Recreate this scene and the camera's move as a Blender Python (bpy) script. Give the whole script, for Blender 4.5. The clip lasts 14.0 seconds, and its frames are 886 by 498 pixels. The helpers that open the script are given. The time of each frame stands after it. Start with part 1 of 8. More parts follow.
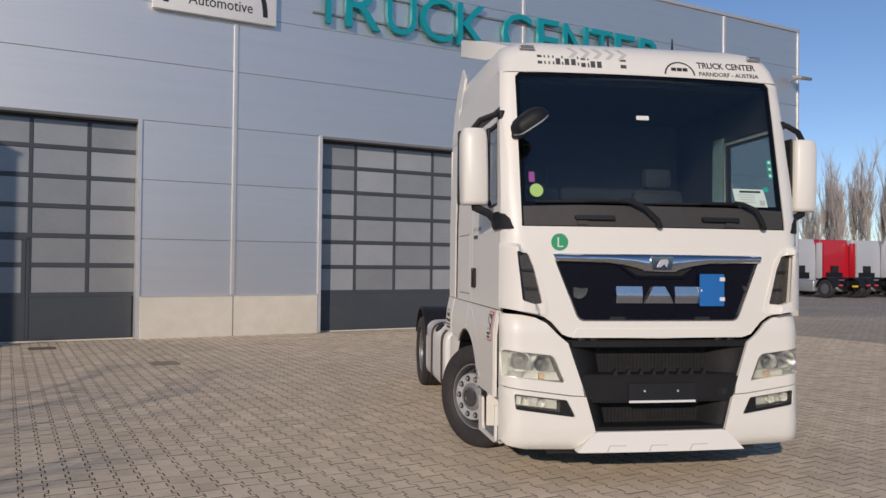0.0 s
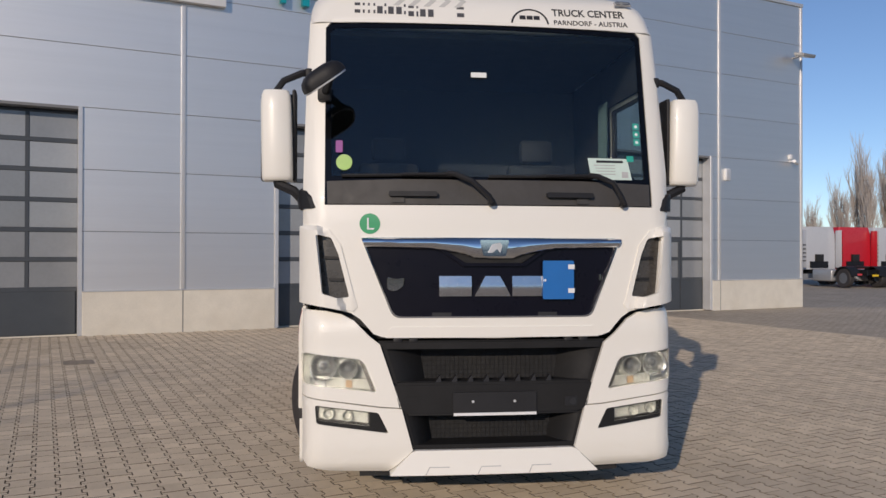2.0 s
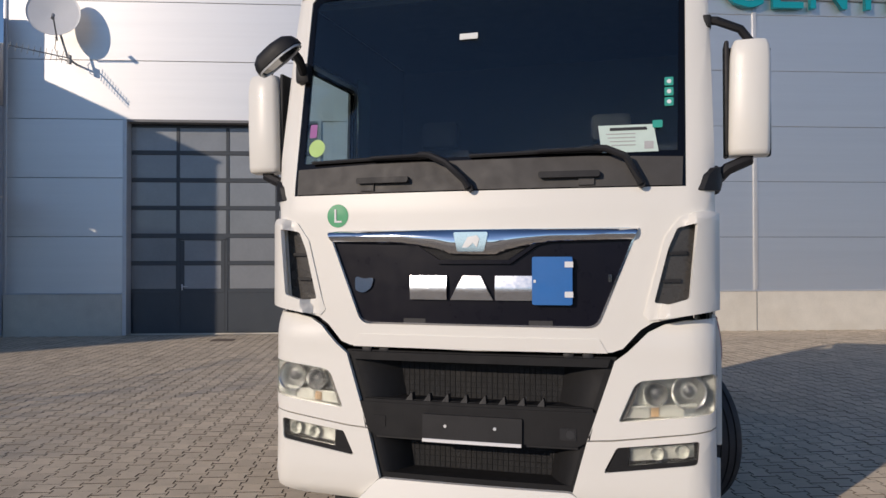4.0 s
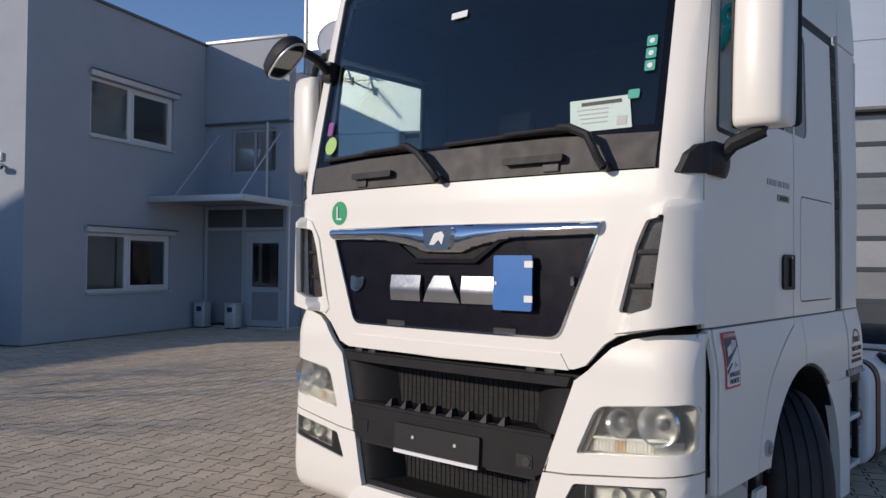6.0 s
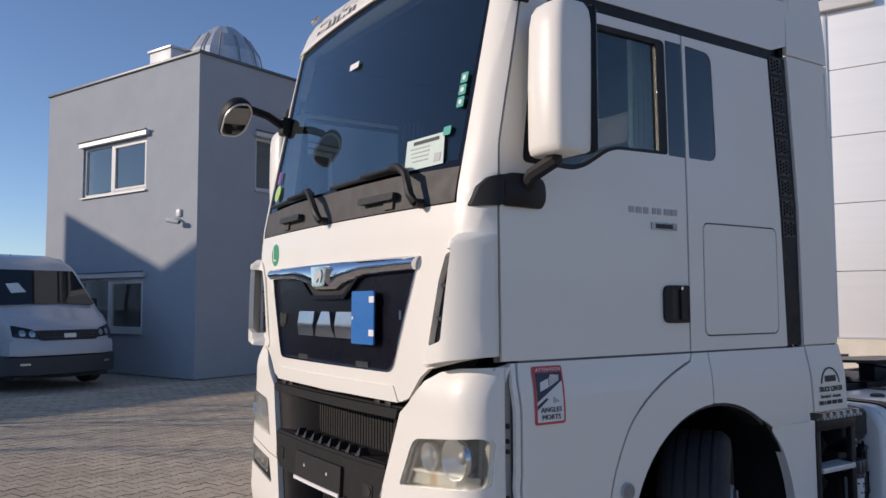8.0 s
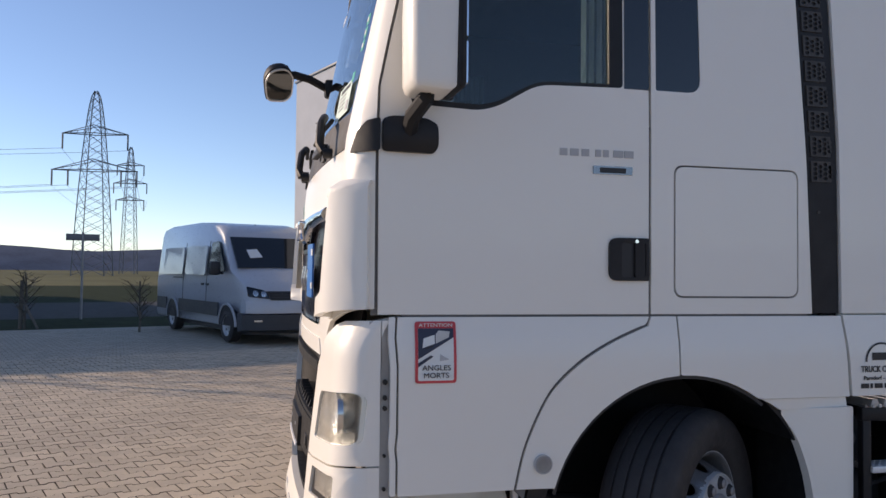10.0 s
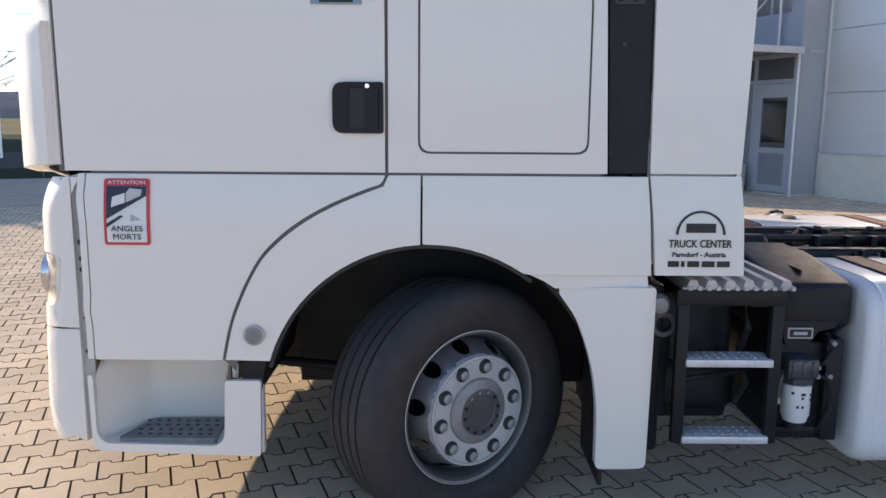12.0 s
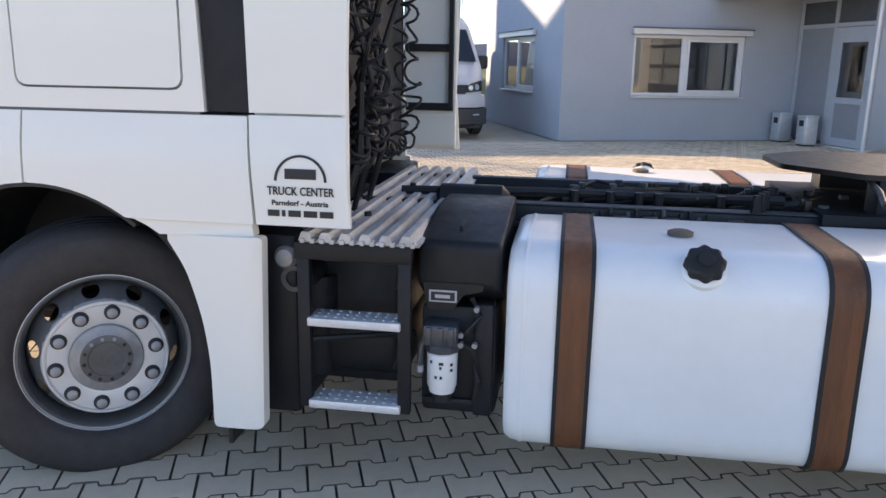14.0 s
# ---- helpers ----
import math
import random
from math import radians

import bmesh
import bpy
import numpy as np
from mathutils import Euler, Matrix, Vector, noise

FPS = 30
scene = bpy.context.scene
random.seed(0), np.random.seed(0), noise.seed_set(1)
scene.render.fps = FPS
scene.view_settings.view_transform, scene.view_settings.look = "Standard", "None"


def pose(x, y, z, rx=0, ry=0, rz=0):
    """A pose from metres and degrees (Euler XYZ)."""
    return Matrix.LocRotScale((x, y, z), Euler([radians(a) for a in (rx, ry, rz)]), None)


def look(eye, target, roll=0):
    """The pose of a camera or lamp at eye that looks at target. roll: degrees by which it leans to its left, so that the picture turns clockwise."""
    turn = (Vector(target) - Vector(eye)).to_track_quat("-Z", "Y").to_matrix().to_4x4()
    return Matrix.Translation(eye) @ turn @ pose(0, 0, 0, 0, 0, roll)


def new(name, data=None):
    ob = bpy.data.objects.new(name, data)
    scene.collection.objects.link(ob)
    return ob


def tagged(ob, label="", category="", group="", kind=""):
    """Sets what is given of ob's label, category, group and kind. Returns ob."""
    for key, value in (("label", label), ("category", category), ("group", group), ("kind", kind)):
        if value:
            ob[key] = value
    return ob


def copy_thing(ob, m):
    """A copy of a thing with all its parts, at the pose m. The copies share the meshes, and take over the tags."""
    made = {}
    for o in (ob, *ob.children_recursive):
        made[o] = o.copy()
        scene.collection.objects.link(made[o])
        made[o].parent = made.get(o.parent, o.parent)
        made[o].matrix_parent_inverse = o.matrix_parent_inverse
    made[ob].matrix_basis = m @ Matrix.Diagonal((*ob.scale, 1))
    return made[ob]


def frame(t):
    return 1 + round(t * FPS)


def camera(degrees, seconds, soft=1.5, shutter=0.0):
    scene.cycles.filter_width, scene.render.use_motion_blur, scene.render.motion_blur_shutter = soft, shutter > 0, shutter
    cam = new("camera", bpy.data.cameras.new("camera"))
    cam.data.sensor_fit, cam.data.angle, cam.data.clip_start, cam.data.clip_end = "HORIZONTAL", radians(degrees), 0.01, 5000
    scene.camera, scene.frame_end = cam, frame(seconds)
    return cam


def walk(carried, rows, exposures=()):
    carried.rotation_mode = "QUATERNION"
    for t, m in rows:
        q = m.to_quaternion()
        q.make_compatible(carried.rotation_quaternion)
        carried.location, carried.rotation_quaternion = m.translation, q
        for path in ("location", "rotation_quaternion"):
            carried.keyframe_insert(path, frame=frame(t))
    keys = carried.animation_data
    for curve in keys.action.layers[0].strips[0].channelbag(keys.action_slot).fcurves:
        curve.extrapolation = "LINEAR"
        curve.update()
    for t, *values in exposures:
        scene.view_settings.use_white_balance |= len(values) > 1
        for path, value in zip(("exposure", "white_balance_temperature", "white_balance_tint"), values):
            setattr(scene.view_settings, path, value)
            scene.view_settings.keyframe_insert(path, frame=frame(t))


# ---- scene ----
cam = camera(58.8, 14.0)
PATH = [
    (0, (-0.07, -0.191, 1.71), (0.234, 1.785, 1.744), 0.6),
    (0.5, (0.298, -0.027, 1.686), (0.609, 1.948, 1.713), 0.4),
    (1, (0.717, 0.128, 1.663), (1.049, 2.1, 1.681), 0.3),
    (1.5, (1.166, 0.333, 1.69), (1.481, 2.308, 1.703), 0.2),
    (2, (1.622, 0.569, 1.676), (1.848, 2.556, 1.691), 0.1),
    (2.5, (2.12, 0.777, 1.656), (2.194, 2.775, 1.672), -0.1),
    (3, (2.589, 1.021, 1.63), (2.469, 3.017, 1.653), -0.2),
    (3.5, (3.055, 1.271, 1.645), (2.715, 3.242, 1.67), -0.1),
    (4, (3.545, 1.505, 1.622), (2.985, 3.424, 1.651), -0.1),
    (4.2, (3.705, 1.591, 1.621), (3.063, 3.485, 1.65), -0.1),
    (6.3, (5.258, 2.839, 1.584), (3.88, 4.288, 1.622), 0.5),
    (6.5, (5.413, 2.938, 1.568), (3.995, 4.349, 1.606), 0.4),
    (7, (5.771, 3.18, 1.595), (4.27, 4.5, 1.645), 0.3),
    (7.5, (6.036, 3.518, 1.567), (4.454, 4.738, 1.651), 0.1),
    (7.7, (6.13, 3.644, 1.586), (4.516, 4.82, 1.688), 0.0),
    (9.8, (6.714, 5.132, 1.511), (4.79, 5.661, 1.647), 0.5),
    (10, (6.731, 5.302, 1.508), (4.788, 5.772, 1.57), 0.6),
    (10.5, (6.684, 5.739, 1.527), (4.717, 6.075, 1.392), 0.6),
    (11, (6.667, 6.174, 1.527), (4.694, 6.39, 1.276), 0.5),
    (11.5, (6.646, 6.639, 1.56), (4.673, 6.741, 1.249), 0.4),
    (12, (6.547, 7.105, 1.532), (4.573, 7.108, 1.209), 0.4),
    (12.5, (6.5, 7.579, 1.514), (4.531, 7.49, 1.176), 0.6),
    (13, (6.434, 7.989, 1.534), (4.476, 7.83, 1.161), 0.6),
    (13.5, (6.3, 8.431, 1.51), (4.356, 8.199, 1.097), 0.7),
    (14, (6.19, 8.869, 1.513), (4.267, 8.565, 1.055), 1.0),
]
walk(cam, [(t, look(eye, target, roll)) for t, eye, target, roll in PATH],
     [(0, 0.02, 6550, 16), (2.5, 0.0, 6600, 16), (4, 0.04, 6550, 16), (6.5, 0.24, 6350, 16), (9.8, 0.64, 7250, 21), (11, 1.17, 7450, 22), (12.5, 1.77, 7700, 18), (14, 2.07, 7950, 18)])

# ---- light ----
SUN_AZ, SUN_EL = 63.3, 18.7          # heading of the light over the ground, height of the sun
world = bpy.data.worlds.new("sky")
scene.world = world
world.use_nodes = True
wn = world.node_tree
sky = wn.nodes.new("ShaderNodeTexSky")
sky.sky_type, sky.sun_disc = "NISHITA", False
sky.sun_elevation, sky.sun_rotation = radians(SUN_EL), radians(90 - (SUN_AZ + 180))
sky.altitude, sky.air_density, sky.dust_density, sky.ozone_density = 1200, 0.92, 0.12, 3.5
wn.links.new(sky.outputs[0], wn.nodes["Background"].inputs[0])
wn.nodes["Background"].inputs[1].default_value = 0.108
sun = new("sun", bpy.data.lights.new("sun", "SUN"))
sun.data.energy, sun.data.angle, sun.data.color = 2.62, radians(0.53), (1.0, 0.875, 0.70)
_d = Vector((math.cos(radians(SUN_AZ)) * math.cos(radians(SUN_EL)), math.sin(radians(SUN_AZ)) * math.cos(radians(SUN_EL)), -math.sin(radians(SUN_EL))))
sun.matrix_basis = Matrix.Translation(Vector((0, 0, 30))) @ _d.to_track_quat("-Z", "Y").to_matrix().to_4x4()


# ---- materials ----
def material(name, col, rough=0.5, metal=0.0, var=0.12, scale=6.0, bump=0.0, bump_scale=40.0, coat=0.0, rand=0.0, dirt=0.0, dirt_col=(0.10, 0.085, 0.07), trans=0.0, emit=0.0, stretch=(1, 1, 1), spec=0.5, dirt_scale=0.8, rv=0.15):
    """A procedural surface: colour that varies at two scales, stains, fine relief, and a difference from piece to piece."""
    m = bpy.data.materials.new(name)
    m.use_nodes = True
    nt, n = m.node_tree, m.node_tree.nodes
    b = n["Principled BSDF"]
    L = nt.links.new
    tc = n.new("ShaderNodeTexCoord")
    mp = n.new("ShaderNodeMapping")
    mp.inputs["Scale"].default_value = stretch
    L(tc.outputs["Object"], mp.inputs[0])

    def noise_tex(s, detail=4.0):
        t = n.new("ShaderNodeTexNoise")
        t.inputs["Scale"].default_value, t.inputs["Detail"].default_value = s, detail
        L(mp.outputs[0], t.inputs["Vector"])
        return t.outputs["Fac"]

    def mix(fac, a, c, mode="MIX"):
        x = n.new("ShaderNodeMix")
        x.data_type, x.blend_type = "RGBA", mode
        for sock, v in ((x.inputs[0], fac), (x.inputs[6], a), (x.inputs[7], c)):
            if isinstance(v, bpy.types.NodeSocket):
                L(v, sock)
            else:
                sock.default_value = v if isinstance(v, float) else (*v[:3], 1)
        return x.outputs[2]

    def ramp(fac, lo, hi, a, c):
        r = n.new("ShaderNodeMapRange")
        r.inputs["From Min"].default_value, r.inputs["From Max"].default_value = lo, hi
        r.inputs["To Min"].default_value, r.inputs["To Max"].default_value = a, c
        L(fac, r.inputs["Value"])
        return r.outputs[0]

    col = tuple(col)
    out = None
    if var:
        dark = tuple(c * (1 - var) for c in col)
        lite = tuple(min(1, c * (1 + var)) for c in col)
        out = mix(ramp(noise_tex(scale), 0.3, 0.7, 0, 1), dark, lite)
        out = mix(0.35, out, mix(ramp(noise_tex(scale * 9, 6), 0.3, 0.7, 0, 1), dark, lite))
    if rand:
        oi = n.new("ShaderNodeObjectInfo")
        ge = n.new("ShaderNodeNewGeometry")
        add = n.new("ShaderNodeMath")
        add.operation = "ADD"
        L(oi.outputs["Random"], add.inputs[0])
        L(ge.outputs["Random Per Island"], add.inputs[1])
        fr = n.new("ShaderNodeMath")
        fr.operation = "FRACT"
        L(add.outputs[0], fr.inputs[0])
        k = ramp(fr.outputs[0], 0, 1, 1 - rand, 1 + rand)
        cc = n.new("ShaderNodeCombineColor")
        for i in range(3):
            L(k, cc.inputs[i])
        out = mix(1.0, out if out is not None else col, cc.outputs[0], "MULTIPLY")
    if dirt:
        out = mix(ramp(noise_tex(dirt_scale, 7), 0.48, 0.72, 0, dirt), out if out is not None else col, dirt_col)
    if out is None:
        b.inputs["Base Color"].default_value = (*col, 1)
    else:
        L(out, b.inputs["Base Color"])
    b.inputs["Roughness"].default_value, b.inputs["Metallic"].default_value = rough, metal
    if var and rough > 0.08:
        L(ramp(noise_tex(scale * 3), 0.25, 0.75, rough * (1 - rv), min(1, rough * (1 + rv))), b.inputs["Roughness"])
    b.inputs["Specular IOR Level"].default_value = spec
    b.inputs["Coat Weight"].default_value, b.inputs["Coat Roughness"].default_value = coat, 0.04
    b.inputs["Transmission Weight"].default_value = trans
    if emit:
        b.inputs["Emission Color"].default_value = (*col, 1)
        b.inputs["Emission Strength"].default_value = emit
    if bump:
        bp = n.new("ShaderNodeBump")
        bp.inputs["Strength"].default_value, bp.inputs["Distance"].default_value = bump, 0.01
        L(noise_tex(bump_scale, 5), bp.inputs["Height"])
        L(bp.outputs[0], b.inputs["Normal"])
    return m


WHITE = material("white_paint", (0.84, 0.815, 0.75), 0.40, var=0.012, rv=0.05, scale=0.8, coat=0.22, dirt=0.018, dirt_col=(0.60, 0.54, 0.46), dirt_scale=0.5)
WHITE_TANK = material("white_tank_paint", (0.83, 0.83, 0.82), 0.36, var=0.04, scale=2, coat=0.3, dirt=0.10, dirt_col=(0.55, 0.51, 0.45), dirt_scale=2.5, bump=0.35, bump_scale=3.5)
BLACK = material("black_plastic", (0.014, 0.014, 0.016), 0.55, var=0.2, scale=5, bump=0.12, bump_scale=300, dirt=0.15, dirt_col=(0.05, 0.048, 0.045), spec=0.35)
GREYBLACK = material("grey_black_plastic", (0.016, 0.016, 0.017), 0.62, var=0.18, scale=4, bump=0.15, bump_scale=350, dirt=0.25, dirt_col=(0.034, 0.032, 0.029), spec=0.2)
# Grille near black; reflected sky is put into the paint as blue.
PIANO = material("grille_dark_paint", (0.0055, 0.0052, 0.011), 0.30, var=0.1, scale=4, coat=0.03, dirt=0.12, dirt_col=(0.012, 0.012, 0.018), spec=0.18)
CHROME = material("chrome", (0.72, 0.73, 0.75), 0.07, 1.0, var=0.03)
MESH = material("radiator_mesh", (0.011, 0.011, 0.012), 0.7, var=0.3, scale=14, bump=0.6, bump_scale=160, dirt=0.4, dirt_col=(0.035, 0.032, 0.027), dirt_scale=4)
GLASS = material("windscreen_glass", (0.63, 0.73, 0.73), 0.0, var=0, trans=1.0)
GLASS.node_tree.nodes["Principled BSDF"].inputs["IOR"].default_value = 1.47
HAZY = material("hazy_lens", (0.90, 0.92, 0.91), 0.22, var=0, trans=1.0)
CLEAR = material("clear_glass", (0.93, 0.95, 0.95), 0.02, var=0, trans=1.0)
PANE = material("window_glass", (0.80, 0.86, 0.88), 0.0, var=0, trans=1.0)
PANE.node_tree.nodes["Principled BSDF"].inputs["IOR"].default_value = 1.7
DARKGLASS = material("dark_glass", (0.012, 0.016, 0.02), 0.04, var=0, coat=0.3)
TYRE = material("tyre_rubber", (0.036, 0.0325, 0.033), 0.72, var=0.2, scale=6, bump=0.2, bump_scale=70, dirt=0.3, dirt_col=(0.05, 0.045, 0.042), dirt_scale=3)
RIM = material("rim_steel", (0.60, 0.61, 0.62), 0.42, 0.35, var=0.06, scale=4, dirt=0.06, dirt_col=(0.25, 0.24, 0.23), dirt_scale=2)
RIMDARK = material("dusty_rim", (0.21, 0.215, 0.225), 0.45, 0.55, var=0.12, scale=5, dirt=0.3, dirt_col=(0.10, 0.092, 0.085), dirt_scale=2)
IRON = material("rusty_iron", (0.17, 0.135, 0.105), 0.85, 0.1, var=0.25, scale=14, bump=0.3, bump_scale=80)
ENTFRAME = material("grey_entrance_frame", (0.43, 0.455, 0.49), 0.45, var=0.05)
CANOPYGREY = material("canopy_sheet", (0.30, 0.33, 0.36), 0.5, 0.2, var=0.08)
DARKTWIG = material("dark_winter_twigs", (0.10, 0.085, 0.07), 0.9, var=0.2, scale=3)
REDTWIG = material("reddish_distant_foliage", (0.075, 0.052, 0.045), 0.95, spec=0.04, var=0.3, scale=0.4)
VENTDARK = material("satin_vent_plastic", (0.055, 0.051, 0.047), 0.28, var=0.1, scale=8, spec=0.6)
DUSTYLID = material("dirt_caked_lid", (0.30, 0.25, 0.195), 0.95, var=0.35, scale=9, bump=0.3, bump_scale=60)
HUB = material("hub_steel", (0.12, 0.122, 0.13), 0.5, 0.5, var=0.25, scale=12, dirt=0.5, dirt_col=(0.09, 0.08, 0.07), dirt_scale=7)
BUMPGREY = material("dull_white_return", (0.50, 0.49, 0.47), 0.6, var=0.12, scale=5, dirt=0.3, dirt_col=(0.34, 0.31, 0.27), dirt_scale=3)
REFLECT = material("lamp_reflector", (0.62, 0.63, 0.62), 0.20, 0.88, var=0.1, scale=12)
LAMPSILVER = material("lamp_silver", (0.40, 0.41, 0.39), 0.42, 0.35, var=0.15, scale=30)
SEAM = material("seam_shade", (0.16, 0.155, 0.15), 0.8, var=0.15)
AMBER = material("amber_lens", (0.36, 0.25, 0.15), 0.2, var=0.1, coat=0.5)
STEP = material("alu_tread", (0.74, 0.75, 0.76), 0.45, 0.4, var=0.12, scale=12, bump=0.3, bump_scale=60, dirt=0.12)
TREADGREY = material("grey_tread", (0.20, 0.21, 0.23), 0.6, 0.2, var=0.2, scale=14, dirt=0.4)
CATWALK = material("galvanised_plank", (0.56, 0.57, 0.58), 0.45, 0.4, var=0.3, scale=7, bump=0.15, bump_scale=80, dirt=0.8, dirt_col=(0.12, 0.10, 0.085), dirt_scale=3.5)
STRAP = material("rusty_strap", (0.18, 0.066, 0.026), 0.58, 0.15, var=0.4, scale=22, stretch=(1, 1, 0.07), dirt=0.6, dirt_col=(0.085, 0.04, 0.022), dirt_scale=7)
RUBBER = material("black_rubber", (0.015, 0.015, 0.016), 0.65, var=0.2)
CHASSIS = material("chassis_paint", (0.0105, 0.0115, 0.0145), 0.5, var=0.3, scale=7, dirt=0.35, dirt_col=(0.026, 0.025, 0.025), dirt_scale=4, spec=0.35)
FRIT = material("black_glass_edge", (0.003, 0.003, 0.004), 0.12, var=0, spec=0.3)
DUSTRAIL = material("dusty_rail_top", (0.075, 0.077, 0.082), 0.55, 0.2, var=0.35, scale=6, dirt=0.5, dirt_col=(0.03, 0.028, 0.027), dirt_scale=5)
# White card set before the glass; the windscreen's tint is put into its green.
CARD = material("glass_tinted_card", (0.60, 0.73, 0.67), 0.7, var=0.04, scale=20)
BOWL = material("smoked_filter_bowl", (0.055, 0.06, 0.068), 0.3, var=0.2, scale=20, coat=0.3)
NUT = material("dusty_nut", (0.30, 0.30, 0.305), 0.5, 0.4, var=0.2, scale=30)
COWL = material("faded_black_plastic", (0.05, 0.047, 0.045), 0.6, var=0.15, scale=4, bump=0.12, bump_scale=300, dirt=0.3, dirt_col=(0.09, 0.085, 0.075))
BADGE = material("satin_chrome", (0.62, 0.62, 0.63), 0.24, 1.0, var=0.05, scale=20)
DARKCHROME = material("dark_chrome", (0.20, 0.20, 0.21), 0.12, 0.9, var=0.1, scale=8)
GREASE = material("greasy_steel", (0.022, 0.019, 0.018), 0.4, 0.4, var=0.4, scale=9, dirt=0.5, dirt_col=(0.06, 0.036, 0.024), dirt_scale=4)
# Trim and lining near black, so the dim of the cab is in the colour.
INTERIOR = material("dimmed_cab_trim", (0.006, 0.007, 0.010), 0.8, var=0.2, scale=10)
LINING = material("dimmed_cab_lining", (0.018, 0.021, 0.025), 0.9, var=0.1, scale=6)
CURTAIN = material("teal_grey_curtain", (0.045, 0.075, 0.08), 0.9, var=0.15, scale=14)
PAPER = material("paper", (0.78, 0.80, 0.78), 0.8, var=0.03, scale=20)
INK = material("black_print", (0.02, 0.02, 0.022), 0.5, var=0)
GREYPRINT = material("grey_print", (0.45, 0.45, 0.45), 0.5, var=0.1)
GREYDARK = material("dark_grey_print", (0.07, 0.07, 0.075), 0.5, var=0.05)
PALEPRINT = material("pale_grey_print", (0.56, 0.55, 0.52), 0.5, var=0.15, scale=20)
GREEN = material("green_sticker", (0.03, 0.33, 0.14), 0.4, var=0.05)
LIME = material("lime_sticker", (0.40, 0.62, 0.18), 0.5, var=0.05)
PURPLE = material("purple_sticker", (0.28, 0.06, 0.28), 0.5, var=0.1)
TEALSTICK = material("teal_sticker", (0.02, 0.36, 0.28), 0.5, var=0.05)
REDSTICK = material("red_sticker", (0.62, 0.06, 0.07), 0.45, var=0.05)
NAVY = material("navy_print", (0.025, 0.03, 0.06), 0.45, var=0.05)
BLUE = material("blue_plate", (0.016, 0.15, 0.46), 0.4, var=0.06, scale=8)
SILVERWALL = material("silver_panel", (0.86, 0.84, 0.812), 0.49, 0.95, rv=0.03, var=0.02, scale=0.9, stretch=(0.25, 0.25, 9), rand=0.02, bump=0.03, bump_scale=6, dirt=0.04, dirt_col=(0.42, 0.42, 0.42))
JOINT = material("panel_joint", (0.20, 0.20, 0.205), 0.6, var=0.1)
TRIMALU = material("aluminium_trim", (0.62, 0.63, 0.645), 0.4, 0.35, var=0.05)
DOORDARK = material("anthracite_door", (0.062, 0.071, 0.082), 0.45, var=0.08, scale=3, bump=0.04, bump_scale=25, dirt=0.15, dirt_col=(0.12, 0.12, 0.115))
FROST = material("frosted_pane", (0.29, 0.305, 0.32), 0.22, var=0.08, scale=1.5, rand=0.22, coat=0.4)
PLINTH = material("plinth_concrete", (0.70, 0.66, 0.57), 0.85, var=0.08, scale=3, bump=0.15, bump_scale=45, dirt=0.3, dirt_col=(0.52, 0.46, 0.36), dirt_scale=1.2)
TURQ = material("turquoise_letter", (0.0, 0.30, 0.36), 0.35, var=0.04)
SIGNWHITE = material("sign_white", (0.80, 0.80, 0.80), 0.4, var=0.02)
# Grey plaster with the blue of the walls' shade put into its colour.
PLASTER = material("shade_blued_plaster", (0.385, 0.42, 0.465), 0.9, var=0.05, scale=1.2, bump=0.25, bump_scale=130, dirt=0.08, dirt_col=(0.36, 0.36, 0.36))
FRAMEW = material("white_window_frame", (0.74, 0.74, 0.73), 0.4, var=0.03)
COPING = material("dark_coping", (0.12, 0.13, 0.14), 0.45, 0.4, var=0.08)
ROOMWALL = material("room_plaster", (0.55, 0.53, 0.50), 0.9, var=0.05)
STEELBIN = material("brushed_steel", (0.66, 0.67, 0.68), 0.4, 0.5, var=0.12, scale=8)
PAVER = material("paver_concrete", (0.61, 0.513, 0.39), 0.88, var=0.12, scale=2.2, rand=0.10, bump=0.35, bump_scale=170, dirt=0.35, dirt_col=(0.36, 0.31, 0.25), dirt_scale=0.35)
SAND = material("joint_sand", (0.17, 0.14, 0.106), 0.95, var=0.3, scale=18, bump=0.3, bump_scale=90)
for _m in (PAVER, SAND):
    _m.node_tree.nodes["Principled BSDF"].inputs["Diffuse Roughness"].default_value = 0.22
    _m.node_tree.nodes["Principled BSDF"].inputs["Specular IOR Level"].default_value = 0.15
# Much darker than FIELD: shade over verge and meadow is put into this green.
GRASS = material("shade_dark_green", (0.030, 0.040, 0.018), 0.95, spec=0.04, var=0.35, scale=1.2, bump=0.6, bump_scale=25)
FIELD = material("field_grass", (0.15, 0.14, 0.07), 0.95, spec=0.05, var=0.3, scale=0.05)
ASPHALT = material("road_asphalt", (0.048, 0.048, 0.05), 0.9, spec=0.2, var=0.15, scale=1.5, bump=0.3, bump_scale=80)
# Distance haze is put into the hills' blue; the air itself is clear.
HILL = material("hazy_hill_woodland", (0.085, 0.108, 0.15), 1.0, spec=0.05, var=0.25, scale=0.02)
BARK = material("grey_bark", (0.16, 0.135, 0.11), 0.9, var=0.3, scale=6, stretch=(1, 1, 0.2))
TWIG = material("bare_twigs", (0.46, 0.41, 0.37), 0.9, var=0.2, scale=3)
STEELGREY = material("lattice_steel", (0.17, 0.18, 0.19), 0.6, 0.3, var=0.1)
TOWERGREY = material("tower_concrete", (0.50, 0.50, 0.51), 0.85, var=0.1, scale=0.2)
TOWERDARK = material("tower_dark_facade", (0.19, 0.19, 0.20), 0.6, var=0.1, scale=0.2)
